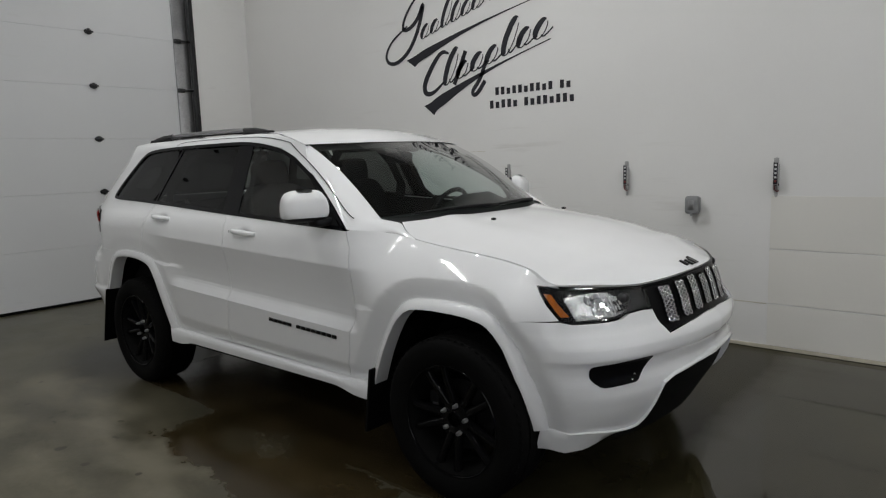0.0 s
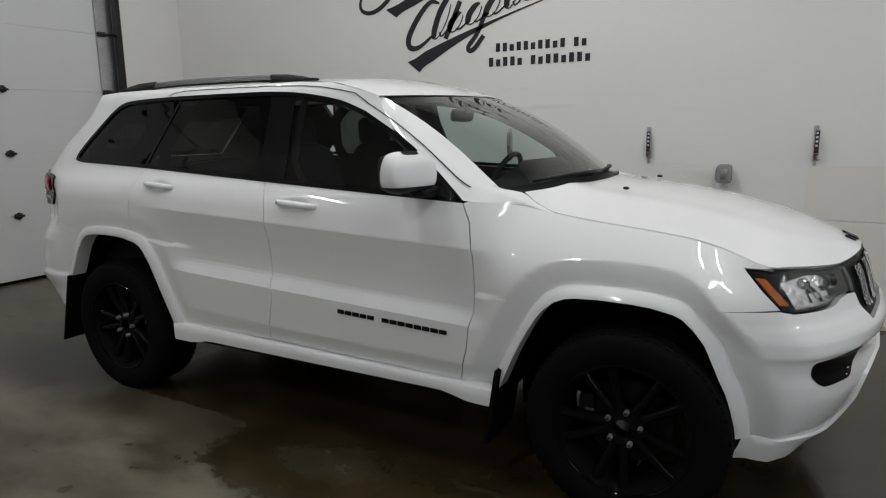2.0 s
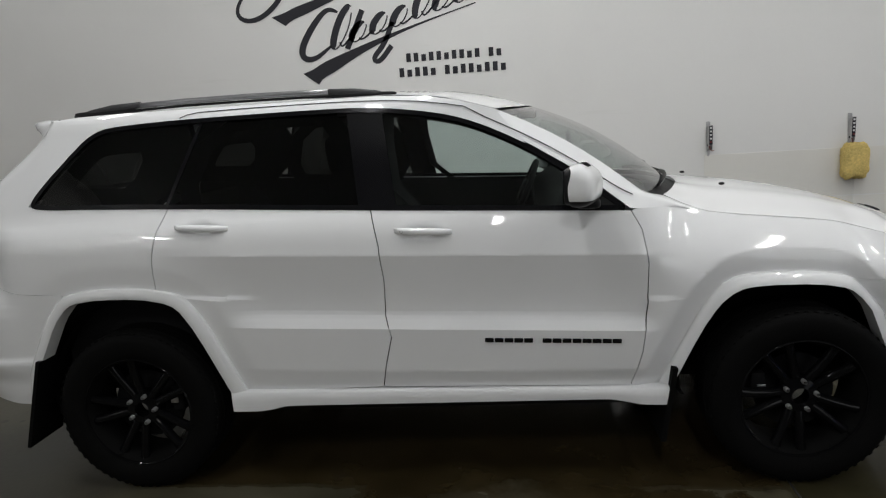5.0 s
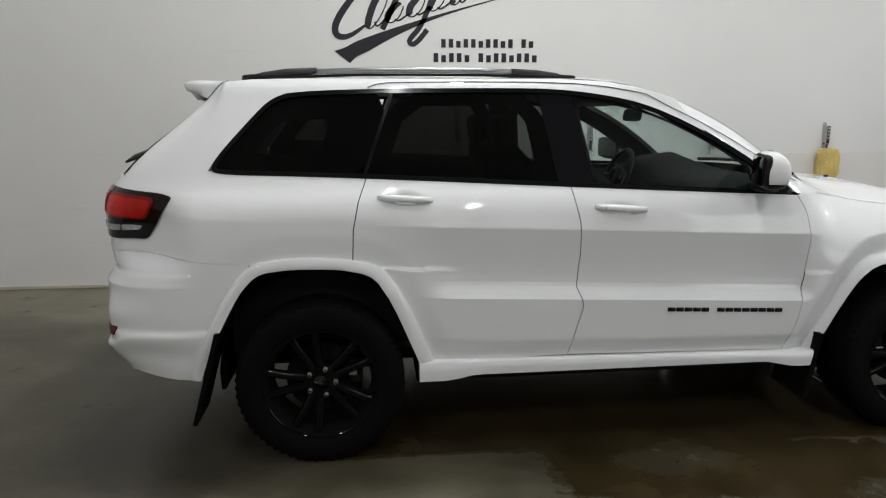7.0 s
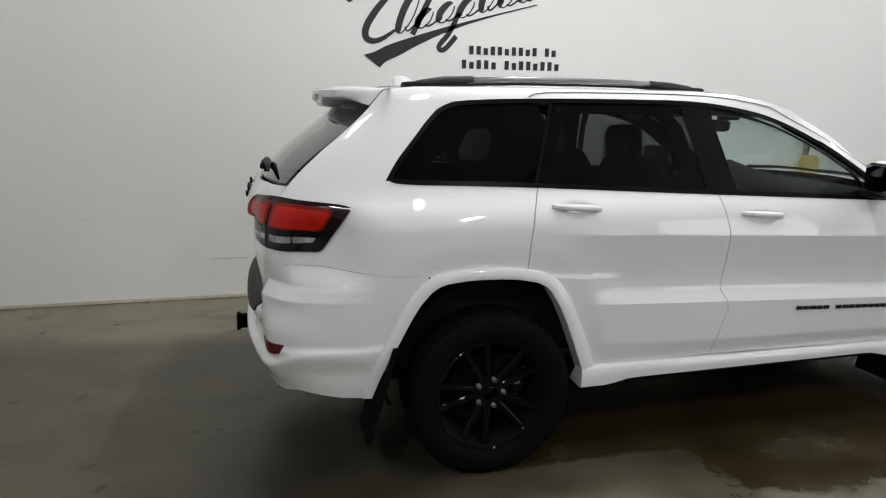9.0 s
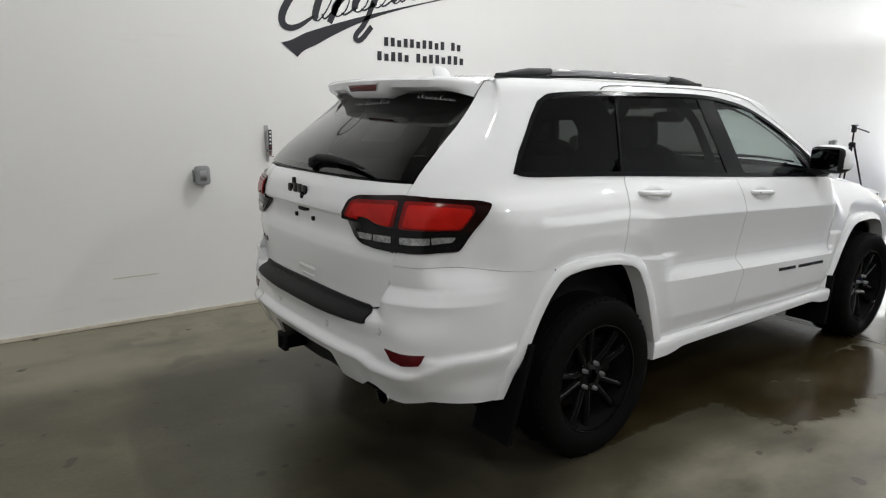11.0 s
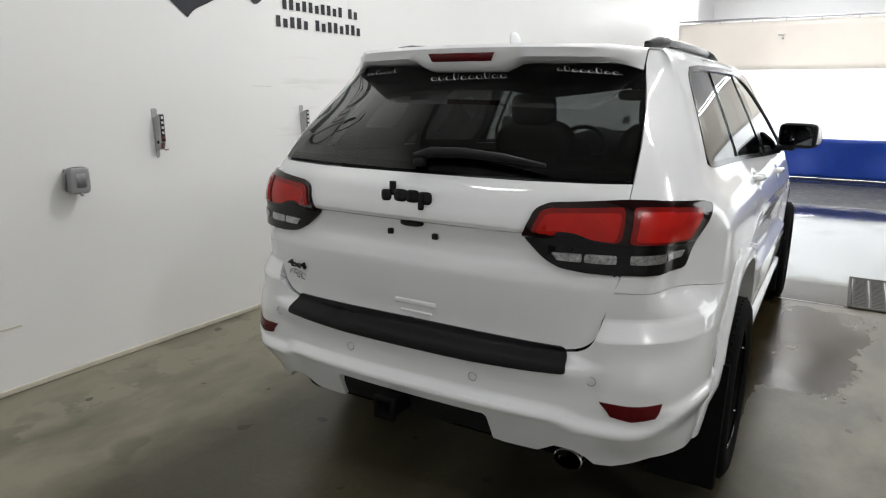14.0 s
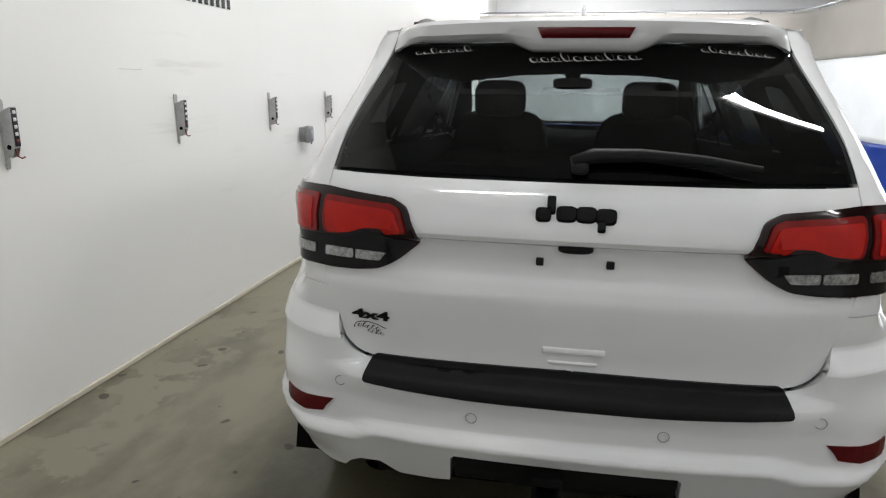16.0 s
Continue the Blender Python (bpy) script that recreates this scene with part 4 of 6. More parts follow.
def find_s(y_base, lo, hi):
    a, b = lo, hi
    for _ in range(40):
        m = (a + b) / 2
        if (PLAN_Y(m) < y_base) == (PLAN_Y(a) < PLAN_Y(b)):
            a = m
        else:
            b = m
    return (a + b) / 2


def tail_s(y, z):
    """s of the skin near the tail at the half width y."""
    return find_s(min(0.9, abs(y) * 0.945 / half_width(-2.3, z)), S_TAIL, -1.8)


def nose_s(y, z=0.8):
    return find_s(min(0.9, abs(y) * 0.945 / half_width(2.2, z)), 1.5, S_NOSE)


def tail_at(a, z, corner=1.0):
    """The tail's skin, a = signed way from the middle of the tail (to the car's left positive)."""
    p = body(S_TAIL + abs(a), z, corner)
    return Vector((p.x, -p.y if a > 0 else p.y, z))


def gate_at(a, z):
    return tail_at(a, z, 0.0)


def nose_at(a, z):
    p = body(S_NOSE - abs(a), z)
    return Vector((p.x, -p.y if a > 0 else p.y, z))


def T(y, z):
    return (math.copysign(tail_s(y, z) - S_TAIL, y), z)


def N(y, z):
    return (math.copysign(S_NOSE - nose_s(y, z), y), z)


# wheel opening outlines
ARCH_R_OUT = chaikin([(-2.045, 0.40), (-1.935, 0.65), (-1.80, 0.90), (-1.665, 0.968), (-1.245, 0.958), (-1.105, 0.86), (-0.935, 0.45)], 3)
ARCH_R_IN = chaikin([(-2.0, 0.40), (-1.882, 0.65), (-1.757, 0.873), (-1.635, 0.920), (-1.268, 0.910), (-1.158, 0.825), (-1.00, 0.43)], 3)
ARCH_F_OUT = chaikin([(0.885, 0.42), (1.00, 0.67), (1.12, 0.87), (1.25, 0.917), (1.64, 0.902), (1.745, 0.83), (1.86, 0.60), (1.940, 0.398)], 3)
ARCH_F_IN = chaikin([(0.935, 0.42), (1.05, 0.68), (1.155, 0.835), (1.27, 0.870), (1.62, 0.857), (1.71, 0.79), (1.81, 0.58), (1.882, 0.398)], 3)


ARCH_R_MID = [((p[0] + q[0]) / 2, (p[1] + q[1]) / 2) for p, q in zip(ARCH_R_OUT, ARCH_R_IN)]
ARCH_F_MID = [((p[0] + q[0]) / 2, (p[1] + q[1]) / 2) for p, q in zip(ARCH_F_OUT, ARCH_F_IN)]


def upto(line, test):
    return [p for p in line if test(p)]


# window outlines (one band of dark glass on each flank)
DLO_TOP = [(-1.878, 1.326), (-1.912, 1.336), (-1.852, 1.43), (-1.73, 1.565), (-1.655, 1.635), (-1.58, 1.668), (-1.40, 1.680), (-1.10, 1.687), (-0.70, 1.689), (-0.40, 1.688), (-0.20, 1.672), (0.02, 1.635), (0.18, 1.580), (0.36, 1.490),
           (0.52, 1.390), (0.66, 1.290), (0.755, 1.212)]
BELT = curve((-1.90, 1.320), (-1.5, 1.308), (-1.23, 1.296), (-0.31, 1.248), (0.76, 1.196))
DLO_LOW = [(x, BELT(x)) for x in (0.74, 0.55, 0.30, 0.0, -0.30, -0.60, -0.90, -1.23, -1.55, -1.84)]

seam_b = [(-0.31, 0.462), (-0.285, 0.58), (-0.252, 0.70), (-0.258, 0.73), (-0.278, 0.79), (-0.270, 0.95), (-0.280, 1.10), (-0.312, BELT(-0.31))]
seam_f = [(0.775, BELT(0.76)), (0.815, 1.12), (0.838, 0.98), (0.836, 0.80), (0.810, 0.60), (0.765, 0.442)]
seam_r = [(-1.232, BELT(-1.23)), (-1.268, 1.20), (-1.292, 1.08), (-1.298, 0.95)]
G = 0.0022

# doors, cut along their slanting folds
SLANT = 0.040
tilted = lambda line: [(x, z + SLANT * min(0.9, max(-1.3, x))) for x, z in line]
HANDLES = ((-1.0625, 1.2045), (-0.0875, 1.148))


def door_at(x, z):
    """The door's skin, with a shallow cup behind each handle."""
    z -= SLANT * min(0.9, max(-1.3, x))
    p = body(x, z)
    for hx, hz in HANDLES:
        d = ((x - hx) / 0.088) ** 2 + ((z - hz) / 0.034) ** 2
        if d < 1:
            p.y += 0.016 * (1 - d)
    return p


FOLDS = (0.728, 0.766, 0.780, 0.798, 1.050)
front_door = panel(tilted([(x + G, z) for x, z in seam_b] + [(x, BELT(x)) for x in (-0.1, 0.2, 0.5)] + [(x - G, z) for x, z in seam_f]), door_at, (0.022, 0.0125), cuts=FOLDS)
arch_part = [p for p in ARCH_R_MID if p[0] > -1.294]
rear_door = panel(tilted([(x - G, z) for x, z in seam_b][::-1] + [(-0.60, 0.458), (-0.93, 0.455)] + arch_part[::-1] + [(x + G, z) for x, z in seam_r][::-1] + [(x, BELT(x)) for x in (-1.0, -0.7, -0.45)]), door_at, (0.022, 0.0125), cuts=FOLDS)
doors_f = both("front_door", crease(front_door, (0.728,)), PAINT, car, "white front door with a sculpted ledge")
doors_r = both("rear_door", crease(rear_door, (0.728,)), PAINT, car, "white rear door with a sculpted ledge")

# quarter panel with the rear pillar and the strip over the windows
roof_line = [(-1.93, 1.714), (-1.75, 1.730), (-1.5, 1.735), (-0.9, 1.735), (-0.30, 1.735), (-0.08, 1.722), (0.06, 1.695), (0.16, 1.668), (0.235, 1.645)]
EDGE_TOP = [(tail_s(y, z), z) for y, z in ((0.600, 1.716), (0.600, 1.698), (0.603, 1.672), (0.612, 1.640), (0.655, 1.52), (0.682, 1.41), (0.692, 1.31), (0.700, 1.20), (0.700, 1.06), (0.680, 0.99))]
ARCH_R_TOP = upto(ARCH_R_MID, lambda p: -1.72 < p[0] < -1.303)
quarter = panel([(x - G, z) for x, z in seam_r[::-1]][:1] + [(x - G, z) for x, z in seam_r[::-1]][1:] + [(x, BELT(x) + 0.004) for x in (-1.35, -1.55, -1.75)] + DLO_TOP[:] [1:14] + [(0.30, 1.56), (0.235, 1.645)] + roof_line[::-1][1:]
                + EDGE_TOP + [(-2.20, 0.985), (-2.05, 0.965), (-1.90, 0.949), (-1.76, 0.943)] + ARCH_R_TOP, body, (0.045, 0.02))
both("quarter_panel", quarter, PAINT, car, "white rear quarter panel and roof pillar")

# front fender
ARCH_F_TOP = upto(ARCH_F_MID, lambda p: p[0] < 1.70)
fender_edge = [(s, FENDER_TOP(PLAN_X(s)) - 0.004) for s in (0.93, 1.0, 1.1, 1.25, 1.4, 1.55, 1.7, 1.80, 1.90, 1.98, 2.04, 2.095)]
fender = panel([(x + G, z) for x, z in seam_f[::-1]] + [(0.80, 1.203), (0.86, 1.199)] + fender_edge + [(2.10, 1.008), (1.983, 1.008), (1.988, 0.99), (2.014, 0.935), (2.054, 0.878), (1.92, 0.872), (1.80, 0.866), (1.705, 0.862)] + ARCH_F_TOP[::-1], body, (0.016, 0.011))
both("front_fender", fender, PAINT, car, "white front fender")


# wheel opening flares: a proud band with a lip turned into the opening
def flare(outer, inner):
    rows = []
    for i in range(25):
        o, n = outer[round(i * (len(outer) - 1) / 24)], inner[round(i * (len(inner) - 1) / 24)]
        a, b = body(*o), body(*n)
        k = 0.30 + 0.70 * step01(0.46, 0.64, o[1]) if o[0] < -1.5 else 1.0
        rows.append([a, a + Vector((0, -0.012 * k, 0)), a.lerp(b, 0.15) + Vector((0, -0.019 * k, 0)), a.lerp(b, 0.8) + Vector((0, -0.021 * k, 0)), b + Vector((0, -0.016 * k, 0)), b + Vector((0, 0.0, 0)), b + Vector((0, 0.07, 0))])
    bm, _ = rows_mesh(rows)
    bmesh.ops.recalc_face_normals(bm, faces=bm.faces)
    return sharpen(bm, 50)


both("rear_flare", flare(ARCH_R_OUT, ARCH_R_IN), PAINT, car, "white wheel arch flare")
both("front_flare", flare(ARCH_F_OUT, ARCH_F_IN), PAINT, car, "white wheel arch flare")

# sill
sill_rows = []
for i in range(33):
    x = -1.01 + (0.925 + 1.01) * i / 32
    top, low = 0.458 - 0.026 * (x + 1) / 1.9, 0.384 - 0.024 * step01(-0.74, -0.88, x) - 0.030 * step01(0.66, 0.84, x)
    y = 0.905
    sill_rows.append([(x, -y + 0.02, top + 0.006), (x, -y - 0.024, top + 0.003), (x, -y - 0.032, top - 0.005), (x, -y - 0.033, (top + low) / 2), (x, -y - 0.029, low + 0.004), (x, -y - 0.015, low), (x, -y + 0.10, low + 0.004)])
bm, vs = rows_mesh(sill_rows)
bmesh.ops.recalc_face_normals(bm, faces=bm.faces)
for r in (vs[0], vs[-1]):
    cap(bm, r)
both("sill", sharpen(bm, 50), PAINT, car, "white sill under the doors")

# tailgate, rear bumper
gate_r = [T(-0.692, 1.305), T(-0.700, 1.20), T(-0.700, 1.06), T(-0.682, 0.98), T(-0.655, 0.90), T(-0.625, 0.83), T(-0.585, 0.795), T(-0.53, 0.785)]
gate_r = gate_r[:3] + chaikin(gate_r[3:], 2)
gate_out = [(a + 0.004 * (1 if z > 0.83 else 0), z + (0.004 if z < 0.84 else 0)) for a, z in gate_r]
gate = panel(gate_out + [(-0.25, 0.785), (0.25, 0.785)] + [(-a, z) for a, z in gate_out[::-1]], gate_at, (0.05, 0.0125))
tailgate = part("tailgate", sharpen(gate, 24), PAINT, car, "white tailgate")
arch_low = [(-(p[0] - S_TAIL), p[1]) for p in ARCH_R_MID if p[0] < -1.725][::-1]
low_right = [(-1.07, 0.405), (-0.95, 0.418), T(-0.80, 0.432), T(-0.70, 0.405), T(-0.65, 0.410), T(-0.625, 0.440), T(-0.59, 0.462), T(-0.53, 0.462), T(-0.495, 0.440), T(-0.47, 0.425), T(-0.36, 0.425), T(-0.316, 0.43), T(-0.310, 0.528), T(-0.298, 0.540)]
top_right = [(-(-1.75 - S_TAIL), 0.942), (-(-1.90 - S_TAIL), 0.9475), (-(-2.05 - S_TAIL), 0.9632), (-(-2.20 - S_TAIL), 0.9832), T(-0.675, 0.988)] + chaikin([T(-0.670, 0.97), T(-0.655, 0.90), T(-0.625, 0.828), T(-0.585, 0.790), T(-0.53, 0.780)], 2)
ring_r = arch_low + low_right
outline = [(a, z) for a, z in top_right[::-1]] + ring_r
outline = [p for i, p in enumerate(outline) if i == 0 or math.dist(p, outline[i - 1]) > 0.004]
full = outline + [(-a, z) for a, z in outline[::-1]]
bumper_r = part("rear_bumper", panel(full, tail_at, (0.03, 0.0105), flange=0.055), PAINT, car, "white rear bumper")
step_out = rounded([T(-0.560, 0.730), T(-0.535, 0.798), (0.0, 0.804), T(0.535, 0.798), T(0.560, 0.730), (0.25, 0.718), (-0.25, 0.718)], 0.015)
part("step_pad", panel(step_out, tail_at, (0.05, 0.01), lift=0.009, flange=0.012), BLACK_PLASTIC, bumper_r, "black plastic step pad on the bumper")
for sg in (-1, 1):
    o = [T(sg * y, z - 0.03) for y, z in ((0.655, 0.680), (0.69, 0.637), (0.75, 0.628), (0.81, 0.640), (0.822, 0.682), (0.74, 0.678))]
    part("reflector", panel(o, tail_at, (0.03, 0.03), lift=0.004, flange=0.01), DARK_RED, bumper_r, "dark red reflector")
for y, z in ((-0.63, 0.715), (-0.25, 0.655), (0.25, 0.655), (0.63, 0.715)):
    p = tail_at(*T(y, z))
    part("parking_sensor", lathe([(0, -0.003), (0.013, -0.003), (0.014, 0.0)], pose(p.x - 0.001, p.y, p.z, 0, 90, 0), 16), PAINT, bumper_r)
    part("sensor_ring", tube([(p.x - 0.0015, p.y + 0.0145 * math.cos(a), p.z + 0.0145 * math.sin(a)) for a in (2 * math.pi * k / 20 for k in range(21))], 0.0012, 5), BOX_GREY, bumper_r)

# hitch pan, exhaust, diffuser
hitch_rows = []
for j in range(21):
    u = -1 + 2 * j / 20
    low = 0.440 - 0.010 * (1 - step01(0.35, 0.62, abs(u)))
    hitch_rows.append([(-2.36, u * 0.308, 0.575), (-2.452, u * 0.308, 0.570), (-2.458, u * 0.306, 0.500), (-2.445, u * 0.300, low + 0.012), (-2.43, u * 0.298, low), (-2.34, u * 0.298, low + 0.01)])
bm, vs = rows_mesh(hitch_rows)
cap(bm, vs[0])
cap(bm, vs[-1])
bmesh.ops.recalc_face_normals(bm, faces=bm.faces)
hitch = part("hitch_cover", sharpen(bm, 40), BLACK_PLASTIC, car, "black lower hitch cover")
tube_rows = [[(x, 0.04 + dy * h, 0.503 + dz * h) for dy, dz in ((-1, -1), (1, -1), (1, 1), (-1, 1))] for x, h in ((-2.36, 0.032), (-2.555, 0.032), (-2.555, 0.040), (-2.575, 0.040), (-2.575, 0.027), (-2.46, 0.025))]
part("receiver", sharpen(rows_mesh(tube_rows, close_u=True)[0], 30), UNDERSIDE, hitch, "square black tow receiver")
for sg, ex in ((-1, -2.395), (1, -2.34)):
    tip = part("exhaust_tip", lathe([(0.042, 0.0), (0.046, 0.004), (0.046, 0.16), (0.040, 0.16), (0.040, 0.01), (0.042, 0.0)], pose(ex + 0.015, sg * 0.56, 0.394, 0, 90, 0) @ Matrix.Diagonal((0.80, 1.08, 1, 1)), 28), CHROME, car, "oval chrome exhaust tip")
    part("exhaust_bore", lathe([(0.0, 0.03), (0.040, 0.03)], pose(ex + 0.015, sg * 0.56, 0.394, 0, 90, 0) @ Matrix.Diagonal((0.80, 1.08, 1, 1)), 28), UNDERSIDE, tip)

# rear window
def glass_at(a, z):
    """The rear glass: one even bow from side to side instead of the body's tighter corners."""
    p, e = tail_at(a, z), tail_at(*T(-0.64, z))
    m = tail_at(0.0, z).x
    return Vector((m + (e.x - m) * (p.y / e.y) ** 2, p.y, z))


win = [T(-0.686, 1.317), T(-0.675, 1.41), T(-0.648, 1.52), T(-0.612, 1.645), T(-0.603, 1.672)]
rear_win = part("rear_window", panel(win + [(-a, z) for a, z in win[::-1]], glass_at, (0.06, 0.03), lift=-0.004, flange=0.004), GLASS_REAR, tailgate, "dark tinted rear window")
band = [T(-0.615, 1.60), T(-0.60, 1.672), T(0.60, 1.672), T(0.615, 1.60), (0.45, 1.562), (0.25, 1.582), (0, 1.588), (-0.25, 1.582), (-0.45, 1.562)]
part("shade_band", panel(band, glass_at, (0.06, 0.03), lift=-0.012, flange=0), GLOSS_BLACK, rear_win, "black printed band")
for z0, z1, name in ((1.312, 1.345, "lower_border"),):
    b = [T(-0.672, z0), T(-0.663, z1), T(0.663, z1), T(0.672, z0)]
    part(name, panel(b, glass_at, (0.06, 0.03), lift=-0.012, flange=0), GLOSS_BLACK, rear_win)


def script_on_tail(y0, y1, z0, z1, h, n, seed, name):
    """Small white script-like strokes on the rear window."""
    flat = bmesh.new()
    flourish(flat, (0, 0), (1, 0), [h * (1.6 if (k * 5 + seed) % 4 == 0 else 0.8) / abs(y1 - y0) for k in range(n)], -0.5 if y1 < y0 else 0.5, 0.0036 / abs(y1 - y0), 0, seed)
    for v in flat.verts:
        u, w = v.co.x, v.co.z * abs(y1 - y0)
        y, z = y0 + (y1 - y0) * u, z0 + (z1 - z0) * u + w * 0.8
        p = tail_at(*T(y, z))
        v.co = p + Vector((-0.004, 0, 0.004))
    part(name, flat, VINYL_WHITE, rear_win, "white decal strokes")


script_on_tail(0.155, -0.16, 1.606, 1.616, 0.022, 10, 1, "decal")
script_on_tail(0.52, 0.33, 1.630, 1.640, 0.014, 7, 2, "decal")
script_on_tail(-0.33, -0.54, 1.640, 1.625, 0.014, 8, 3, "decal")

# wiper
w_pts = [tail_at(*T(y, z)) + Vector((-0.014, 0, 0.010)) for y, z in ((0.02, 1.345), (-0.03, 1.362), (-0.15, 1.366), (-0.30, 1.358), (-0.44, 1.342))]
wiper = part("rear_wiper", tube(w_pts, [0.016, 0.019, 0.017, 0.013, 0.006], 10), BLACK_PLASTIC, car, "black rear wiper arm")
p = tail_at(*T(0.0, 1.335))
part("wiper_pivot", blob((0.016, 0.022, 0.016), (p.x - 0.008, p.y, p.z + 0.006), 0.7, 0.7, 16, 10), BLACK_PLASTIC, wiper)

# badges: plain raised shapes
badge = bmesh.new()
for y, z, ry, rz in ((0.085, 1.232, 0.020, 0.019), (0.028, 1.235, 0.026, 0.021), (-0.020, 1.235, 0.026, 0.021), (-0.068, 1.232, 0.026, 0.021)):
    q = tail_at(*T(y, z))
    b2 = blob((0.008, ry, rz), (q.x - 0.004, q.y, q.z), 0.5, 0.8, 20, 10)
    me_tmp = bpy.data.meshes.new("tmp")
    b2.to_mesh(me_tmp)
    b2.free()
    badge.from_mesh(me_tmp)
    bpy.data.meshes.remove(me_tmp)
q = tail_at(*T(0.066, 1.254))
add_box(badge, (0.015, 0.022, 0.05), pose(q.x - 0.003, q.y, q.z), 0.004)
q = tail_at(*T(-0.058, 1.209))
add_box(badge, (0.015, 0.020, 0.03), pose(q.x - 0.004, q.y, q.z), 0.004)
part("rear_emblem", badge, GLOSS_BLACK, tailgate, "black raised emblem shapes")


def letters(text, size, m, material, parent, name, depth=0.002, shear=0.0, xscale=1.0):
    c = bpy.data.curves.new(name, "FONT")
    c.body, c.size, c.extrude, c.align_x, c.align_y, c.shear, c.offset = text, size, depth, "CENTER", "CENTER", shear, 0.0012
    tmp = bpy.data.objects.new(name, c)
    me = bpy.data.meshes.new_from_object(tmp)
    bpy.data.objects.remove(tmp)
    bpy.data.curves.remove(c)
    me.transform(m @ Matrix.Diagonal((xscale, 1, 1, 1)))
    me.materials.append(material)
    ob = new(name, me)
    ob.parent = parent
    return ob


badge_ob = letters("4x4", 0.036, Matrix.Identity(4), GLOSS_BLACK, tailgate, "drive_badge", 0.003, 0.0, 2.1)
for v in badge_ob.data.vertices:
    q = gate_at(*T(0.551 - v.co.x, 0.915 + v.co.y))
    v.co = q + Vector((-0.003 - v.co.z, 0, 0))
flat = bmesh.new()
flourish(flat, (0, 0), (0.07, -0.004), [0.010, 0.016, 0.009, 0.014, 0.009], 0.4, 0.0028, 0, 5)
flourish(flat, (0.032, -0.014), (0.082, -0.018), [0.010, 0.008, 0.012, 0.008], 0.4, 0.0026, 0, 6)
arc = chaikin([(-0.008, -0.006), (-0.004, 0.015), (0.045, 0.020), (0.090, 0.004)], 2)
ribbon(flat, arc, [0.0022] * len(arc))
for v in flat.verts:
    q = gate_at(*T(0.592 - v.co.x, 0.874 + v.co.z))
    v.co = q + Vector((-0.002, 0, 0))
part("dealer_decal", flat, GLOSS_BLACK, tailgate, "small dark decal strokes")
for y in (0.089, -0.089):
    q = tail_at(*T(y, 1.103))
    part("plate_screw_mount", box((0.014, 0.020, 0.020), (q.x - 0.004, q.y, q.z), 0.003), BLACK_PLASTIC, tailgate, "black plate mount")
q = tail_at(*T(0, 1.143))
part("gate_release", blob((0.02, 0.045, 0.012), (q.x - 0.004, 0, q.z - 0.001), 0.6, 0.8, 18, 8), BLACK_PLASTIC, tailgate, "black tailgate release")
q = tail_at(0, 0.835)
pull = bmesh.new()
add_box(pull, (0.012, 0.165, 0.020), pose(tail_at(0, 0.862).x + 0.002, -0.01, 0.862), 0.005)
add_box(pull, (0.010, 0.130, 0.010), pose(tail_at(0, 0.826).x + 0.001, -0.01, 0.826), 0.004)
part("pull_moulding", pull, PAINT, tailgate)


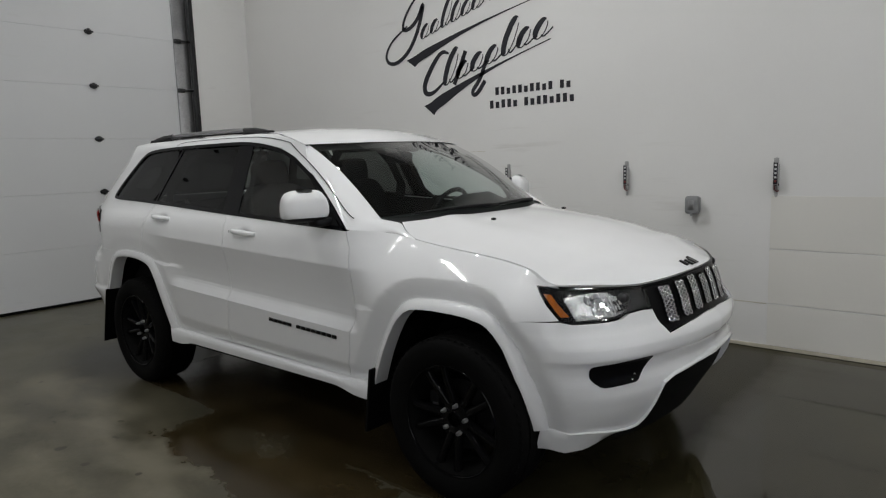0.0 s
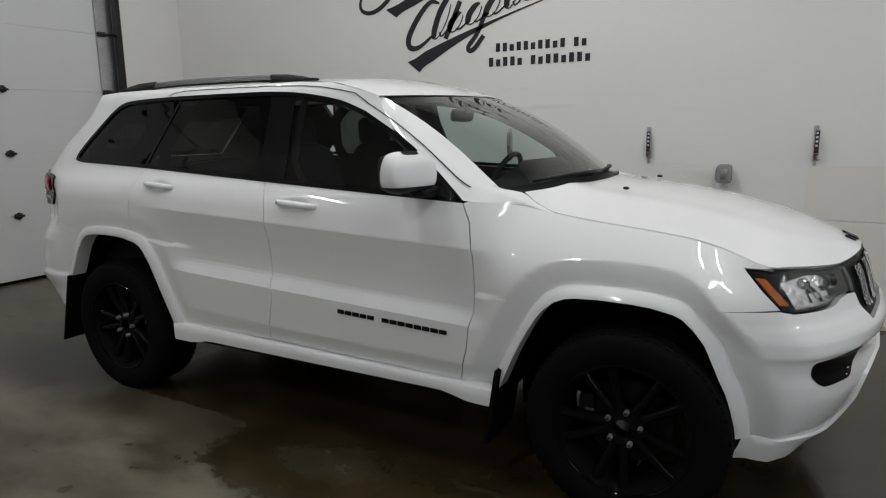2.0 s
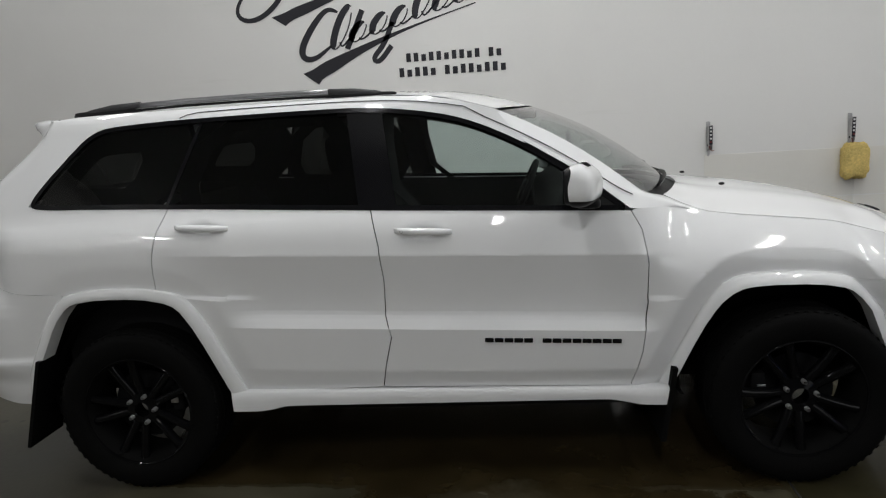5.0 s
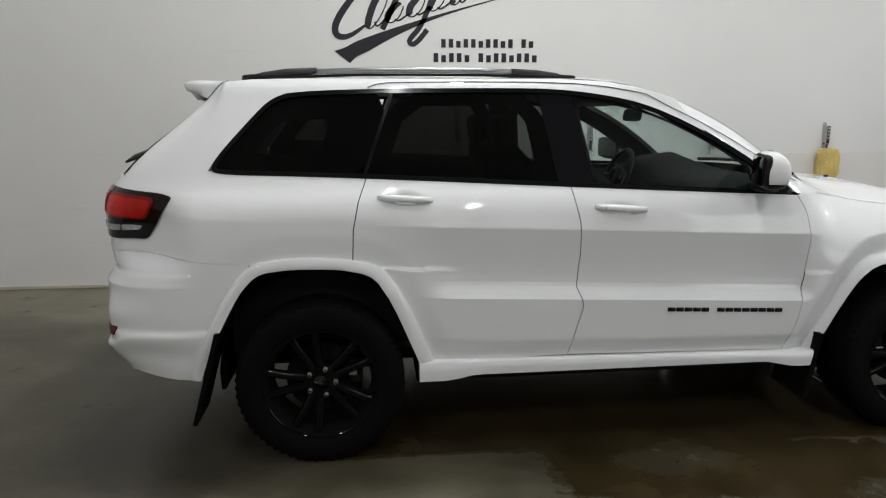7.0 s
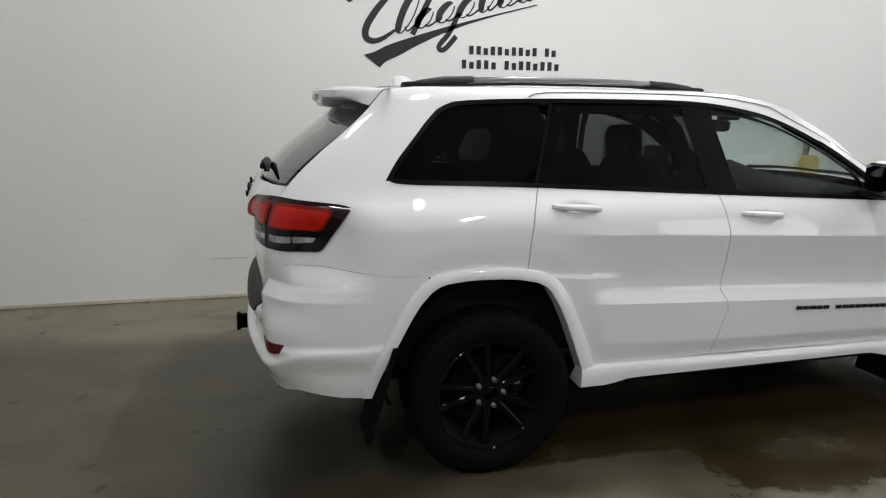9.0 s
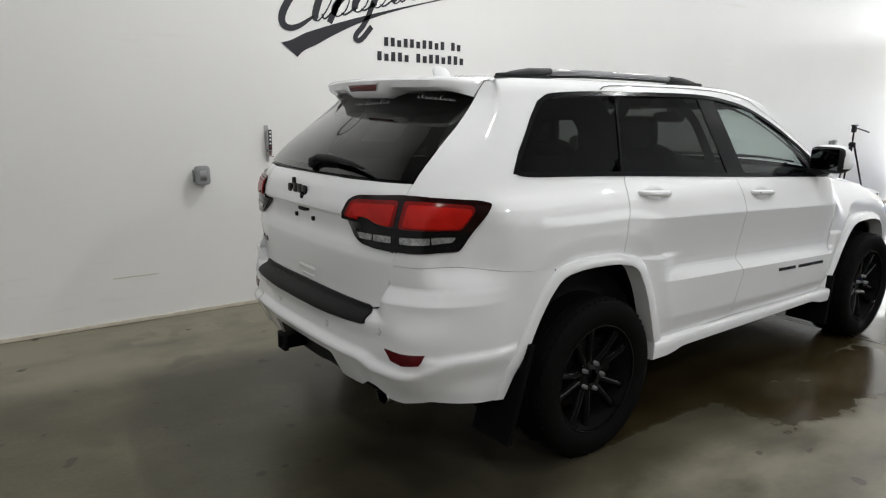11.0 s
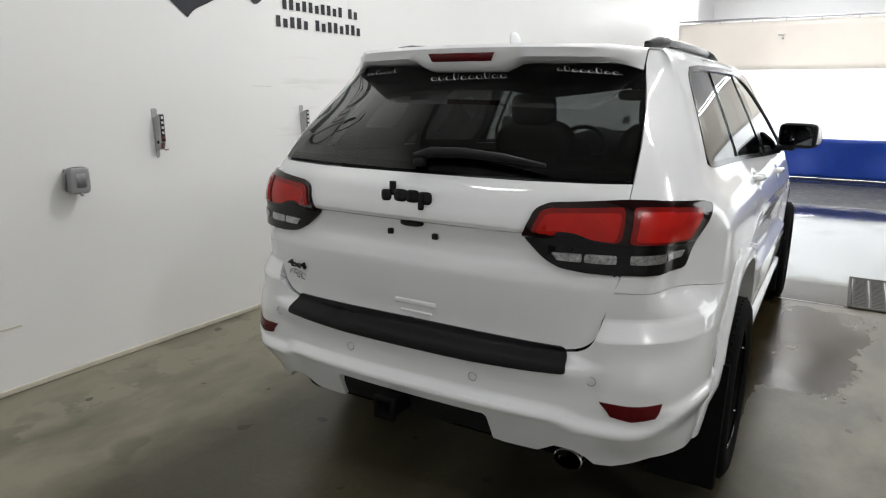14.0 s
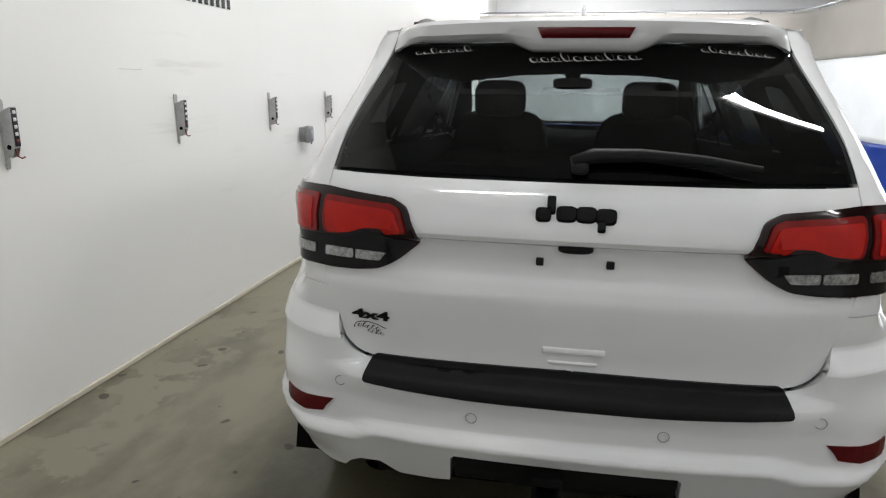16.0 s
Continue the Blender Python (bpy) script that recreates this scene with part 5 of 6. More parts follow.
# tail lights: a black body across gate and quarter, red upper lenses, clear lower lenses
def tail_lamp(sg):
    def o(pts):
        return rounded([T(sg * y, z) for y, z in pts], 0.018)

    def flank(s, z):
        return (sg * (s - S_TAIL), z)
    out = [T(sg * y, z) for y, z in ((0.400, 1.140), (0.438, 1.230), (0.475, 1.247), (0.69, 1.262))] + [flank(-2.30, 1.256), flank(-2.12, 1.243), flank(-2.062, 1.231), flank(-2.075, 1.208), flank(-2.190, 1.045)]
    out += [T(sg * y, z) for y, z in ((0.69, 1.044), (0.60, 1.046), (0.52, 1.056), (0.472, 1.080))]
    lamp = part("tail_light", panel(rounded(out, 0.02), tail_at, (0.03, 0.03), lift=0.010, flange=0.03), SMOKE_RED, car, "red and black wrap-round tail light with clear lower lenses")
    inner = o([(0.43, 1.162), (0.455, 1.225), (0.50, 1.232), (0.684, 1.241), (0.684, 1.140), (0.61, 1.148), (0.56, 1.168), (0.50, 1.168)])
    wrap = rounded([T(sg * 0.704, 1.138), T(sg * 0.704, 1.240), flank(-2.27, 1.236), flank(-2.150, 1.226), flank(-2.138, 1.210), flank(-2.185, 1.135)], 0.018)
    for name, ring in (("inner_red_lens", inner), ("outer_red_lens", wrap)):
        lens = part(name, panel(ring, tail_at, (0.03, 0.03), lift=0.0145, flange=0.006), DEEP_RED, lamp, "deep red lens")
        ca, cz = (sum(p[k] for p in ring) / len(ring) for k in (0, 1))
        part("light_panel", panel([(ca + (a - ca) * 0.90, cz - 0.005 + (z - cz) * 0.80) for a, z in ring], tail_at, (0.03, 0.03), lift=0.0175, flange=0.006), RED_LENS, lens, "bright red light panel")
    part("lower_housing", panel(rounded([T(sg * 0.415, 1.145), T(sg * 0.56, 1.158), T(sg * 0.62, 1.136), T(sg * 0.70, 1.134), flank(-2.22, 1.128), flank(-2.140, 1.126), flank(-2.195, 1.048), T(sg * 0.69, 1.048), T(sg * 0.60, 1.050), T(sg * 0.52, 1.060), T(sg * 0.476, 1.084)], 0.012),
                                tail_at, (0.03, 0.03), lift=0.0128, flange=0.006), GLOSS_BLACK, lamp, "gloss black lower housing")
    for pts in ([T(sg * 0.495, 1.104), T(sg * 0.585, 1.106), T(sg * 0.585, 1.080), T(sg * 0.515, 1.080)], [T(sg * 0.592, 1.106), T(sg * 0.678, 1.107), T(sg * 0.678, 1.079), T(sg * 0.592, 1.080)],
                [T(sg * 0.712, 1.107), flank(-2.33, 1.108), flank(-2.33, 1.080), T(sg * 0.712, 1.079)], [flank(-2.325, 1.108), flank(-2.205, 1.106), flank(-2.222, 1.085), flank(-2.325, 1.080)]):
        part("reverse_lens", panel(rounded(pts, 0.006), tail_at, (0.02, 0.02), lift=0.0165, flange=0.006), CLEAR_LENS, lamp, "clear ribbed lens")


tail_lamp(-1)
tail_lamp(1)

# ---- roof, spoiler, rails ----
ROOF_MID = curve((-1.96, 1.735), (-1.6, 1.765), (-1.0, 1.780), (-0.4, 1.778), (0.0, 1.758), (0.20, 1.724), (0.31, 1.694), (0.425, 1.655))
ROOF_EDGE = curve(*sorted(roof_line))
roof_rows = []
for i in range(41):
    q = i / 40
    row = []
    for j in range(25):
        u = -1 + 2 * j / 24
        x = -1.955 + (0.235 + 1.955) * q + 0.19 * q ** 3 * (1 - u * u) + 0.10 * u ** 4 * (1 - q) ** 6
        xe = -1.955 + (0.235 + 1.955) * q
        e = body(max(xe, -1.93), ROOF_EDGE(xe))
        z = e.z + (ROOF_MID(xe + 0.19 * q ** 3) - e.z) * (1 - abs(u) ** 2.2)
        row.append((x, u * (abs(e.y) - 0.002), z + 0.001))
    roof_rows.append(row)
bm, vs = rows_mesh(roof_rows)
bmesh.ops.recalc_face_normals(bm, faces=bm.faces)
if sum(f.normal.z for f in bm.faces) < 0:
    bmesh.ops.reverse_faces(bm, faces=bm.faces)
part("roof", bm, PAINT, car, "white roof skin")
bm = rows_mesh([[(p[0], p[1] * 0.97, p[2] - 0.035) for p in r] for r in roof_rows])[0]
part("headliner", bm, CABIN_GREY, car, "grey cloth headliner")

seam_end = [tail_at(*T(0.597 + 0.09 * (1.722 - z), z)) + Vector((-0.001, -0.001, 0.0)) for z in (1.7215, 1.712, 1.698, 1.684, 1.666, 1.646)]
SPOILER_END = [(-1.845, 0.596, 1.7255), *[tuple(p) for p in seam_end[1:]], (-1.915, 0.590, 1.645), (-1.895, 0.590, 1.675)]
sp_rows = []
for j in range(41):
    u = -1 + 2 * j / 40
    y, bow = u * 0.605, u * u
    tip = -2.135 + 0.090 * bow + 0.045 * abs(u) ** 8
    drop = 0.012 * bow
    thin = 0.020 * step01(0.72, 1.0, abs(u))
    dip = 0.034 * (step01(0.24, 0.38, abs(u)) - step01(0.80, 0.97, abs(u)))
    row = [(-1.90, y * 0.985, 1.7335 - drop), (-1.99, y, 1.742 - drop), (tip + 0.012, y, 1.734 - drop), (tip, y, 1.722 - drop), (tip + 0.008, y, 1.678 - drop + dip * 0.4 + thin), (tip + 0.03, y * 0.99, 1.648 - drop + dip + thin * 1.4), (-2.055 + 0.05 * bow, y * 0.985, 1.640 + dip * 0.9 + thin * 1.3), (-1.97 + 0.04 * bow, y * 0.985, 1.672)]
    # the ends run out flush into the rear pillar
    w = step01(0.76, 1.0, abs(u))
    sp_rows.append([tuple(Vector(p).lerp(Vector((e[0], math.copysign(e[1], u), e[2])), w)) for p, e in zip(row, SPOILER_END)])
bm, vs = rows_mesh(sp_rows)
cap(bm, vs[0])
cap(bm, vs[-1])
bmesh.ops.recalc_face_normals(bm, faces=bm.faces)
spoiler = part("spoiler", sharpen(bm, 45), PAINT, car, "white roof spoiler over the rear window")
for sg in (-1, 1):
    part("end_seam", tube([(p.x - 0.0005, sg * (p.y + 0.0012), p.z) for p in [Vector(SPOILER_END[0])] + seam_end[1:]], 0.0016, 6), BLACK_PLASTIC, spoiler)
brake_rows = []
for j in range(13):
    y = -0.135 + 0.27 * j / 12
    tip = -2.135 + 0.075 * (y / 0.605) ** 2
    half = 0.017 * min(1, 1.12 - abs(y) / 0.16)
    brake_rows.append([(tip + 0.012, y, 1.706), (tip - 0.003, y, 1.704), (tip + 0.002, y * 0.90, 1.677), (tip + 0.02, y * 0.88, 1.674)])
part("brake_light", rows_mesh(brake_rows)[0], DARK_RED, spoiler, "dark red high brake light")

for sg in (-1, 1):
    y = sg * 0.565
    rail = part("roof_rail", tube([(x - 0.03, y - sg * 0.0036 * (abs(x + 0.95) / 0.5) ** 2, z - 0.005) for x, z in ((-1.46, 1.772), (-1.2, 1.779), (-0.9, 1.781), (-0.62, 1.778), (-0.40, 1.769))], 0.0135, 10), RAIL_GREY, car, "satin grey roof rail with dark feet")
    for ends in (((-1.76, 1.740), (-1.66, 1.757), (-1.56, 1.769), (-1.42, 1.777)), ((-0.20, 1.741), (-0.28, 1.756), (-0.38, 1.767), (-0.50, 1.775))):
        bm = tube([(x - 0.03, y, z - 0.005) for x, z in ends], [0.006, 0.014, 0.017, 0.0145], 10)
        part("rail_foot", bm, RAIL_FOOT, rail, "dark grey rail foot")
        part("rail_pad", blob((0.17, 0.014, 0.012), ((ends[0][0] + ends[-1][0]) / 2 - 0.03, y, 1.745), 0.6, 0.6, 24, 8), BLACK_PLASTIC, rail)
    part("rail_base", tube([(x - 0.03, y, z) for x, z in ((-1.45, 1.747), (-1.2, 1.754), (-0.9, 1.755), (-0.62, 1.753), (-0.42, 1.746))], 0.006, 8), BLACK_PLASTIC, rail, "black base strip")
part("antenna", blob((0.056, 0.013, 0.044), (-1.66, 0, 1.768), 0.9, 1.0, 20, 14, taper=lambda p: Vector((p.x - 0.5 * max(0, p.z), p.y * (1 - max(0, p.z) * 9), p.z))), PAINT, car, "white fin antenna")

# ---- windscreen, pillars, cowl, hood ----
def ws_edge(v):
    """The windscreen's right-hand edge, bottom to top, and its middle."""
    e = Vector((0.865 - 0.63 * v, 0, 1.245 + 0.40 * v + 0.035 * math.sin(math.pi * v)))
    y = 0.735 - 0.075 * v
    c = Vector((1.085 - 0.66 * v, 0, 1.262 + 0.391 * v + 0.046 * math.sin(math.pi * v)))
    return e, y, c


ws_rows = []
for i in range(17):
    e, y, c = ws_edge(i / 16)
    ws_rows.append([tuple(e.lerp(c, 1 - u * u) + Vector((0, u * y, 0))) for u in (-1 + 2 * j / 24 for j in range(25))])
bm = rows_mesh(ws_rows)[0]
part("windscreen", bm, GLASS_CLEAR, car, "clear windscreen")

def bridge(o, to, out_dir, pull, n=5):
    """A smooth section from the flank's skin at o, leaving along out_dir, to the inner edge."""
    span = (to - o).length
    a, b = o + out_dir * span * pull, to + (o - to) * 0.30 + Vector((0, 0, 0.22 * span * pull))
    return [o * (1 - u) ** 3 + a * 3 * u * (1 - u) ** 2 + b * 3 * u * u * (1 - u) + to * u ** 3 for u in (k / (n - 1) for k in range(n))]


def skin_rise(x, z):
    return (body(x, z) - body(x, z - 0.03)).normalized()


pillar_rows = []
for i in range(19):
    v = (i / 18) ** 1.3
    e, y, c = ws_edge(v)
    inner = e + Vector((0, -y, 0))
    q = v * 0.98
    xo = 0.775 - 0.60 * q
    zo = float(np.interp(xo, [0.18, 0.36, 0.52, 0.66, 0.775], [1.588, 1.497, 1.397, 1.297, 1.205]))
    outer = body(xo, zo)
    pillar_rows.append(bridge(outer, inner, skin_rise(xo, zo), 0.42)[::-1])
lining = rows_mesh([[Vector(p) + Vector((-0.022, 0.020, -0.022)) for p in r] for r in pillar_rows])[0]
both("pillar_lining", lining, CABIN, car, "dark pillar lining")
# white corner between fender, pillar and hood
corner_rows = [pillar_rows[0][::-1]]
for i in range(1, 15):
    u = i / 14
    x = 0.775 + 0.335 * u
    z = float(np.interp(x, [0.775, 0.80, 0.86, 0.93], [1.205, 1.203, 1.199, FENDER_TOP(0.93) - 0.004])) if x < 0.93 else FENDER_TOP(x) - 0.004
    o = body(x, z)
    w = u * 0.335
    inner = Vector([float(np.interp(w, [0, 0.06, 0.10, 0.15, 0.23, 0.335], c)) for c in ((0.865, 0.915, 0.948, 0.968, 1.03, 1.115), (-0.735, -0.712, -0.690, -0.690, -0.729, -0.742), (1.245, 1.236, 1.226, 1.218, 1.187, 1.158))])
    if i == 14:
        inner = o + Vector((0.004, 0.006, 0.0))
    corner_rows.append(bridge(o, inner, skin_rise(x, z), 0.42 * (1 - u) ** 2 + 0.16))
strip = [[Vector(p) for p in r] for r in pillar_rows[::-1]] + [[Vector(p) for p in r[::-1]] for r in corner_rows[1:]]
for _ in range(14):
    held = [[p.copy() for p in r] for r in strip]
    for i in range(1, len(strip) - 1):
        for k in (1, 2, 3):
            strip[i][k] = held[i][k] * 0.5 + (held[i - 1][k] + held[i + 1][k]) * 0.25
bm = rows_mesh(strip)[0]
bmesh.ops.recalc_face_normals(bm, faces=bm.faces)
if sum(f.normal.z for f in bm.faces) < 0:
    bmesh.ops.reverse_faces(bm, faces=bm.faces)
both("front_pillar", bm, PAINT, car, "white windscreen pillar running into the fender")
# dark seal line along the pillar and over the doors
seal = [strip[i][4].lerp(strip[i][3], 0.95) for i in range(19)][::-1]
seal = [p + Vector((0.002, -0.003, 0.003)) for p in seal]
seal += [body(x, z) + Vector((0, -0.002, 0.001)) for x, z in ((0.10, 1.662), (0.02, 1.678), (-0.10, 1.697), (-0.25, 1.711), (-0.45, 1.717), (-0.70, 1.718), (-0.95, 1.717), (-1.12, 1.714), (-1.18, 1.706), (-1.215, 1.692))]
rows = []
for i, p in enumerate(seal):
    d = (seal[min(i + 1, len(seal) - 1)] - seal[max(i - 1, 0)]).normalized()
    w = d.cross(Vector((0, -0.7, 0.7))).normalized() * 0.0028
    rows.append([p - w, p + w])
both("door_seal_line", rows_mesh(rows)[0], BLACK_PLASTIC, car, "thin black seal between door frame and roof")

hood_edge = [(0.955, 0.675, 1.228), (1.03, 0.722, 1.190)] + [(body(s, FENDER_TOP(PLAN_X(s))).x, -body(s, FENDER_TOP(PLAN_X(s))).y - 0.006, FENDER_TOP(PLAN_X(s)) + 0.001) for s in (1.12, 1.25, 1.40, 1.56, 1.73, 1.91, 2.09)]
hood_edge += [(1.980, 0.680, 1.003), (2.052, 0.575, 0.993), (2.118, 0.45, 0.985), (2.170, 0.30, 0.992), (2.200, 0.15, 0.999), (2.209, 0.0, 1.001)]
hood_mid = [(1.135, 1.242), (1.20, 1.236), (1.28, 1.228), (1.38, 1.216), (1.50, 1.200), (1.62, 1.179), (1.74, 1.154), (1.83, 1.132), (1.90, 1.112), (1.96, 1.093), (2.02, 1.073), (2.075, 1.053), (2.125, 1.034), (2.178, 1.014), (2.209, 1.001)]
nh = len(hood_edge)
hx, hy, hz = (curve(*[(i, p[k]) for i, p in enumerate(hood_edge)]) for k in range(3))
mx, mz = (curve(*[(i, p[k]) for i, p in enumerate(hood_mid)]) for k in range(2))
hood_rows = []
for i in range(53):
    q = i / 52 * (nh - 1) * 0.9985
    row = []
    for j in range(33):
        u = -1 + 2 * j / 32
        k = 1 - abs(u) ** 2.3
        crown = 0.010 * (math.exp(-((abs(u) - 0.62) / 0.12) ** 2)) * min(1, hy(q) / 0.5) * (1 - q / nh)
        row.append((hx(q) + (mx(q) - hx(q)) * (1 - u * u), u * hy(q), hz(q) + (mz(q) - hz(q)) * k + crown))
    hood_rows.append(row)
bm, vs = rows_mesh(hood_rows)
bmesh.ops.recalc_face_normals(bm, faces=bm.faces)
if sum(f.normal.z for f in bm.faces) < 0:
    bmesh.ops.reverse_faces(bm, faces=bm.faces)
rim = [e for e in bm.edges if e.is_boundary]
r = bmesh.ops.extrude_edge_only(bm, edges=rim)
for v in (g for g in r["geom"] if isinstance(g, bmesh.types.BMVert)):
    v.co += Vector((-0.010, 0, -0.016)) if v.co.x > 1.2 else Vector((0, 0, -0.014))
for e in rim:
    e.smooth = False
hood = part("hood", bm, PAINT, car, "white hood")
for y in (-0.36, 0.36):
    part("washer_jet", blob((0.014, 0.010, 0.007), (1.30, y, 1.2275), 0.8, 0.8, 12, 8), BLACK_PLASTIC, hood, "black washer jet")
emblem = bmesh.new()
for k, y in enumerate((-0.055, -0.02, 0.018, 0.055)):
    add_box(emblem, (0.045 if k else 0.06, 0.026, 0.008), pose(2.178 - 0.01 * (abs(y) / 0.05) ** 2, -y, 1.022, 0, 24, 0), 0.003)
part("front_emblem", emblem, GLOSS_BLACK, hood, "black raised emblem shapes")

cowl_rows = []
for j in range(25):
    u = -1 + 2 * j / 24
    e, y, c = ws_edge(0.0)
    a = e.lerp(c, 1 - u * u) + Vector((-0.015, u * (y + 0.005), -0.004))
    h = Vector((hood_edge[0][0] + (hood_mid[0][0] - hood_edge[0][0]) * (1 - u * u) + 0.03, u * 0.70, hood_edge[0][2] + (hood_mid[0][1] - hood_edge[0][2]) * (1 - abs(u) ** 2.3) - 0.022))
    cowl_rows.append([a, a.lerp(h, 0.5) + Vector((0, 0, -0.012)), h])
part("cowl", rows_mesh(cowl_rows)[0], BLACK_PLASTIC, car, "black plastic cowl with wipers")
for y0, y1 in ((0.50, -0.05), (-0.02, -0.58)):
    pts = []
    for k in range(7):
        y = y0 + (y1 - y0) * k / 6
        e, yy, c = ws_edge(0.012 + 0.012 * math.sin(math.pi * k / 6))
        u = y / yy
        pts.append(e.lerp(c, 1 - u * u) + Vector((0.014, y, 0.006)))
    part("front_wiper", tube(pts, [0.012, 0.011, 0.010, 0.009, 0.008, 0.007, 0.006], 8), BLACK_PLASTIC, car, "black wiper blade")

# ---- nose: bumper, grille, lamps ----
side_front = lambda s: -(S_NOSE - s)
low = [(side_front(1.955), 0.385), (side_front(2.06), 0.385), N(-0.80, 0.385), N(-0.70, 0.376), N(-0.60, 0.364), N(-0.520, 0.360), N(-0.490, 0.40), N(-0.486, 0.48), N(-0.455, 0.562), N(-0.39, 0.584), N(-0.2, 0.602)]
arch_front = [(side_front(p[0]), p[1]) for p in ARCH_F_MID if p[0] > 1.705]
upper = [N(-0.10, 0.810), N(-0.28, 0.798), N(-0.425, 0.781), N(-0.436, 0.810), N(-0.452, 0.880), N(-0.50, 0.884), N(-0.565, 0.879), N(-0.615, 0.861), N(-0.68, 0.857), (side_front(2.105), 0.860), (side_front(2.054), 0.872), (side_front(1.92), 0.8705), (side_front(1.80), 0.8645), (side_front(1.705), 0.8605)]
half = upper + arch_front + low
half = [p for i, p in enumerate(half) if i == 0 or math.dist(p, half[i - 1]) > 0.004]
full = half + [(-a, z) for a, z in half[::-1]]
bumper_f = part("front_bumper", panel(full, nose_at, (0.03, 0.0125), flange=0.03), PAINT, car, "white front bumper")
for sg in (-1, 1):
    fog = rounded([N(sg * y, z) for y, z in ((0.520, 0.706), (0.66, 0.702), (0.792, 0.694), (0.788, 0.640), (0.752, 0.600), (0.600, 0.606))], 0.022)
    pocket = part("fog_lamp", panel(fog, nose_at, (0.03, 0.03), lift=0.003, flange=0.01), NOSE_BLACK, bumper_f, "black fog lamp pocket")
    for y, z in ((0.612, 0.640), (0.628, 0.620)):
        c = nose_at(*N(sg * y, z))
        part("screw", blob((0.006, 0.006, 0.005), (c.x + 0.004, c.y, c.z), 1.0, 1.0, 10, 8), CHROME, pocket)
intake = [N(-0.60, 0.33), N(-0.53, 0.355), N(-0.495, 0.40), N(-0.485, 0.48), N(-0.45, 0.560), N(-0.39, 0.586), N(-0.2, 0.606), (0, 0.614)]
intake = intake + [(-a, z) for a, z in intake[:-1][::-1]] + [N(0.54, 0.285), N(-0.54, 0.285)]
part("lower_intake", panel(intake, nose_at, (0.06, 0.04), lift=-0.03, flange=0.02), UNDERSIDE, car, "black lower air intake and chin")

grille_out = [N(-0.450, 0.974), N(-0.25, 0.986), (0, 0.991), N(0.25, 0.986), N(0.450, 0.974), N(0.450, 0.882), N(0.436, 0.815), N(0.424, 0.788), N(0.28, 0.805), (0, 0.817), N(-0.28, 0.805), N(-0.424, 0.788), N(-0.436, 0.815), N(-0.450, 0.882)]
grille = part("grille", panel(grille_out, nose_at, (0.04, 0.03), lift=-0.012, flange=0.02), NOSE_BLACK, car, "gloss black seven-slot grille with silver mesh inserts")
for k in range(7):
    yc = -0.348 + 0.116 * k
    w = 0.036
    zb = 0.838 - 0.030 * abs(yc) / 0.5
    slot_out = [N(yc - w, zb), N(yc - w, 0.974 - 0.015 * abs(yc) / 0.5), N(yc + w, 0.974 - 0.015 * abs(yc) / 0.5), N(yc + w, zb)] if abs(yc) > w else [(yc - w, zb), (yc - w, 0.974), (yc + w, 0.974), (yc + w, zb)]
    part("slot", panel(slot_out, nose_at, (0.03, 0.03), lift=-0.008, flange=0), UNDERSIDE, grille, "dark grille slot")
    mesh = bmesh.new()
    top = 0.971 - 0.015 * abs(yc) / 0.5
    pitch = 0.0185
    rows_n = int((top - zb - 0.006) / pitch)
    for i in range(rows_n + 1):
        z = zb + 0.008 + pitch * i
        for side in (-1, 1):
            for a0, a1 in (((-1, 0), (-0.5, 1)), ((-0.5, 1), (0, 0)), ((0, 0), (0.5, 1)), ((0.5, 1), (1, 0))):
                za, zz1 = z + a0[1] * pitch * 0.5 * side, z + a1[1] * pitch * 0.5 * side
                ya, yb = yc + a0[0] * w * 0.95, yc + a1[0] * w * 0.95
                pa, pb = (nose_at(*(N(q, zz) if abs(q) > 1e-4 else (0, zz))) + Vector((0.001, 0, 0)) for q, zz in ((ya, za), (yb, zz1)))
                tube([pa, pb], 0.0028, 5, mesh)
    part("mesh_insert", mesh, CHROME, grille, "silver honeycomb insert")

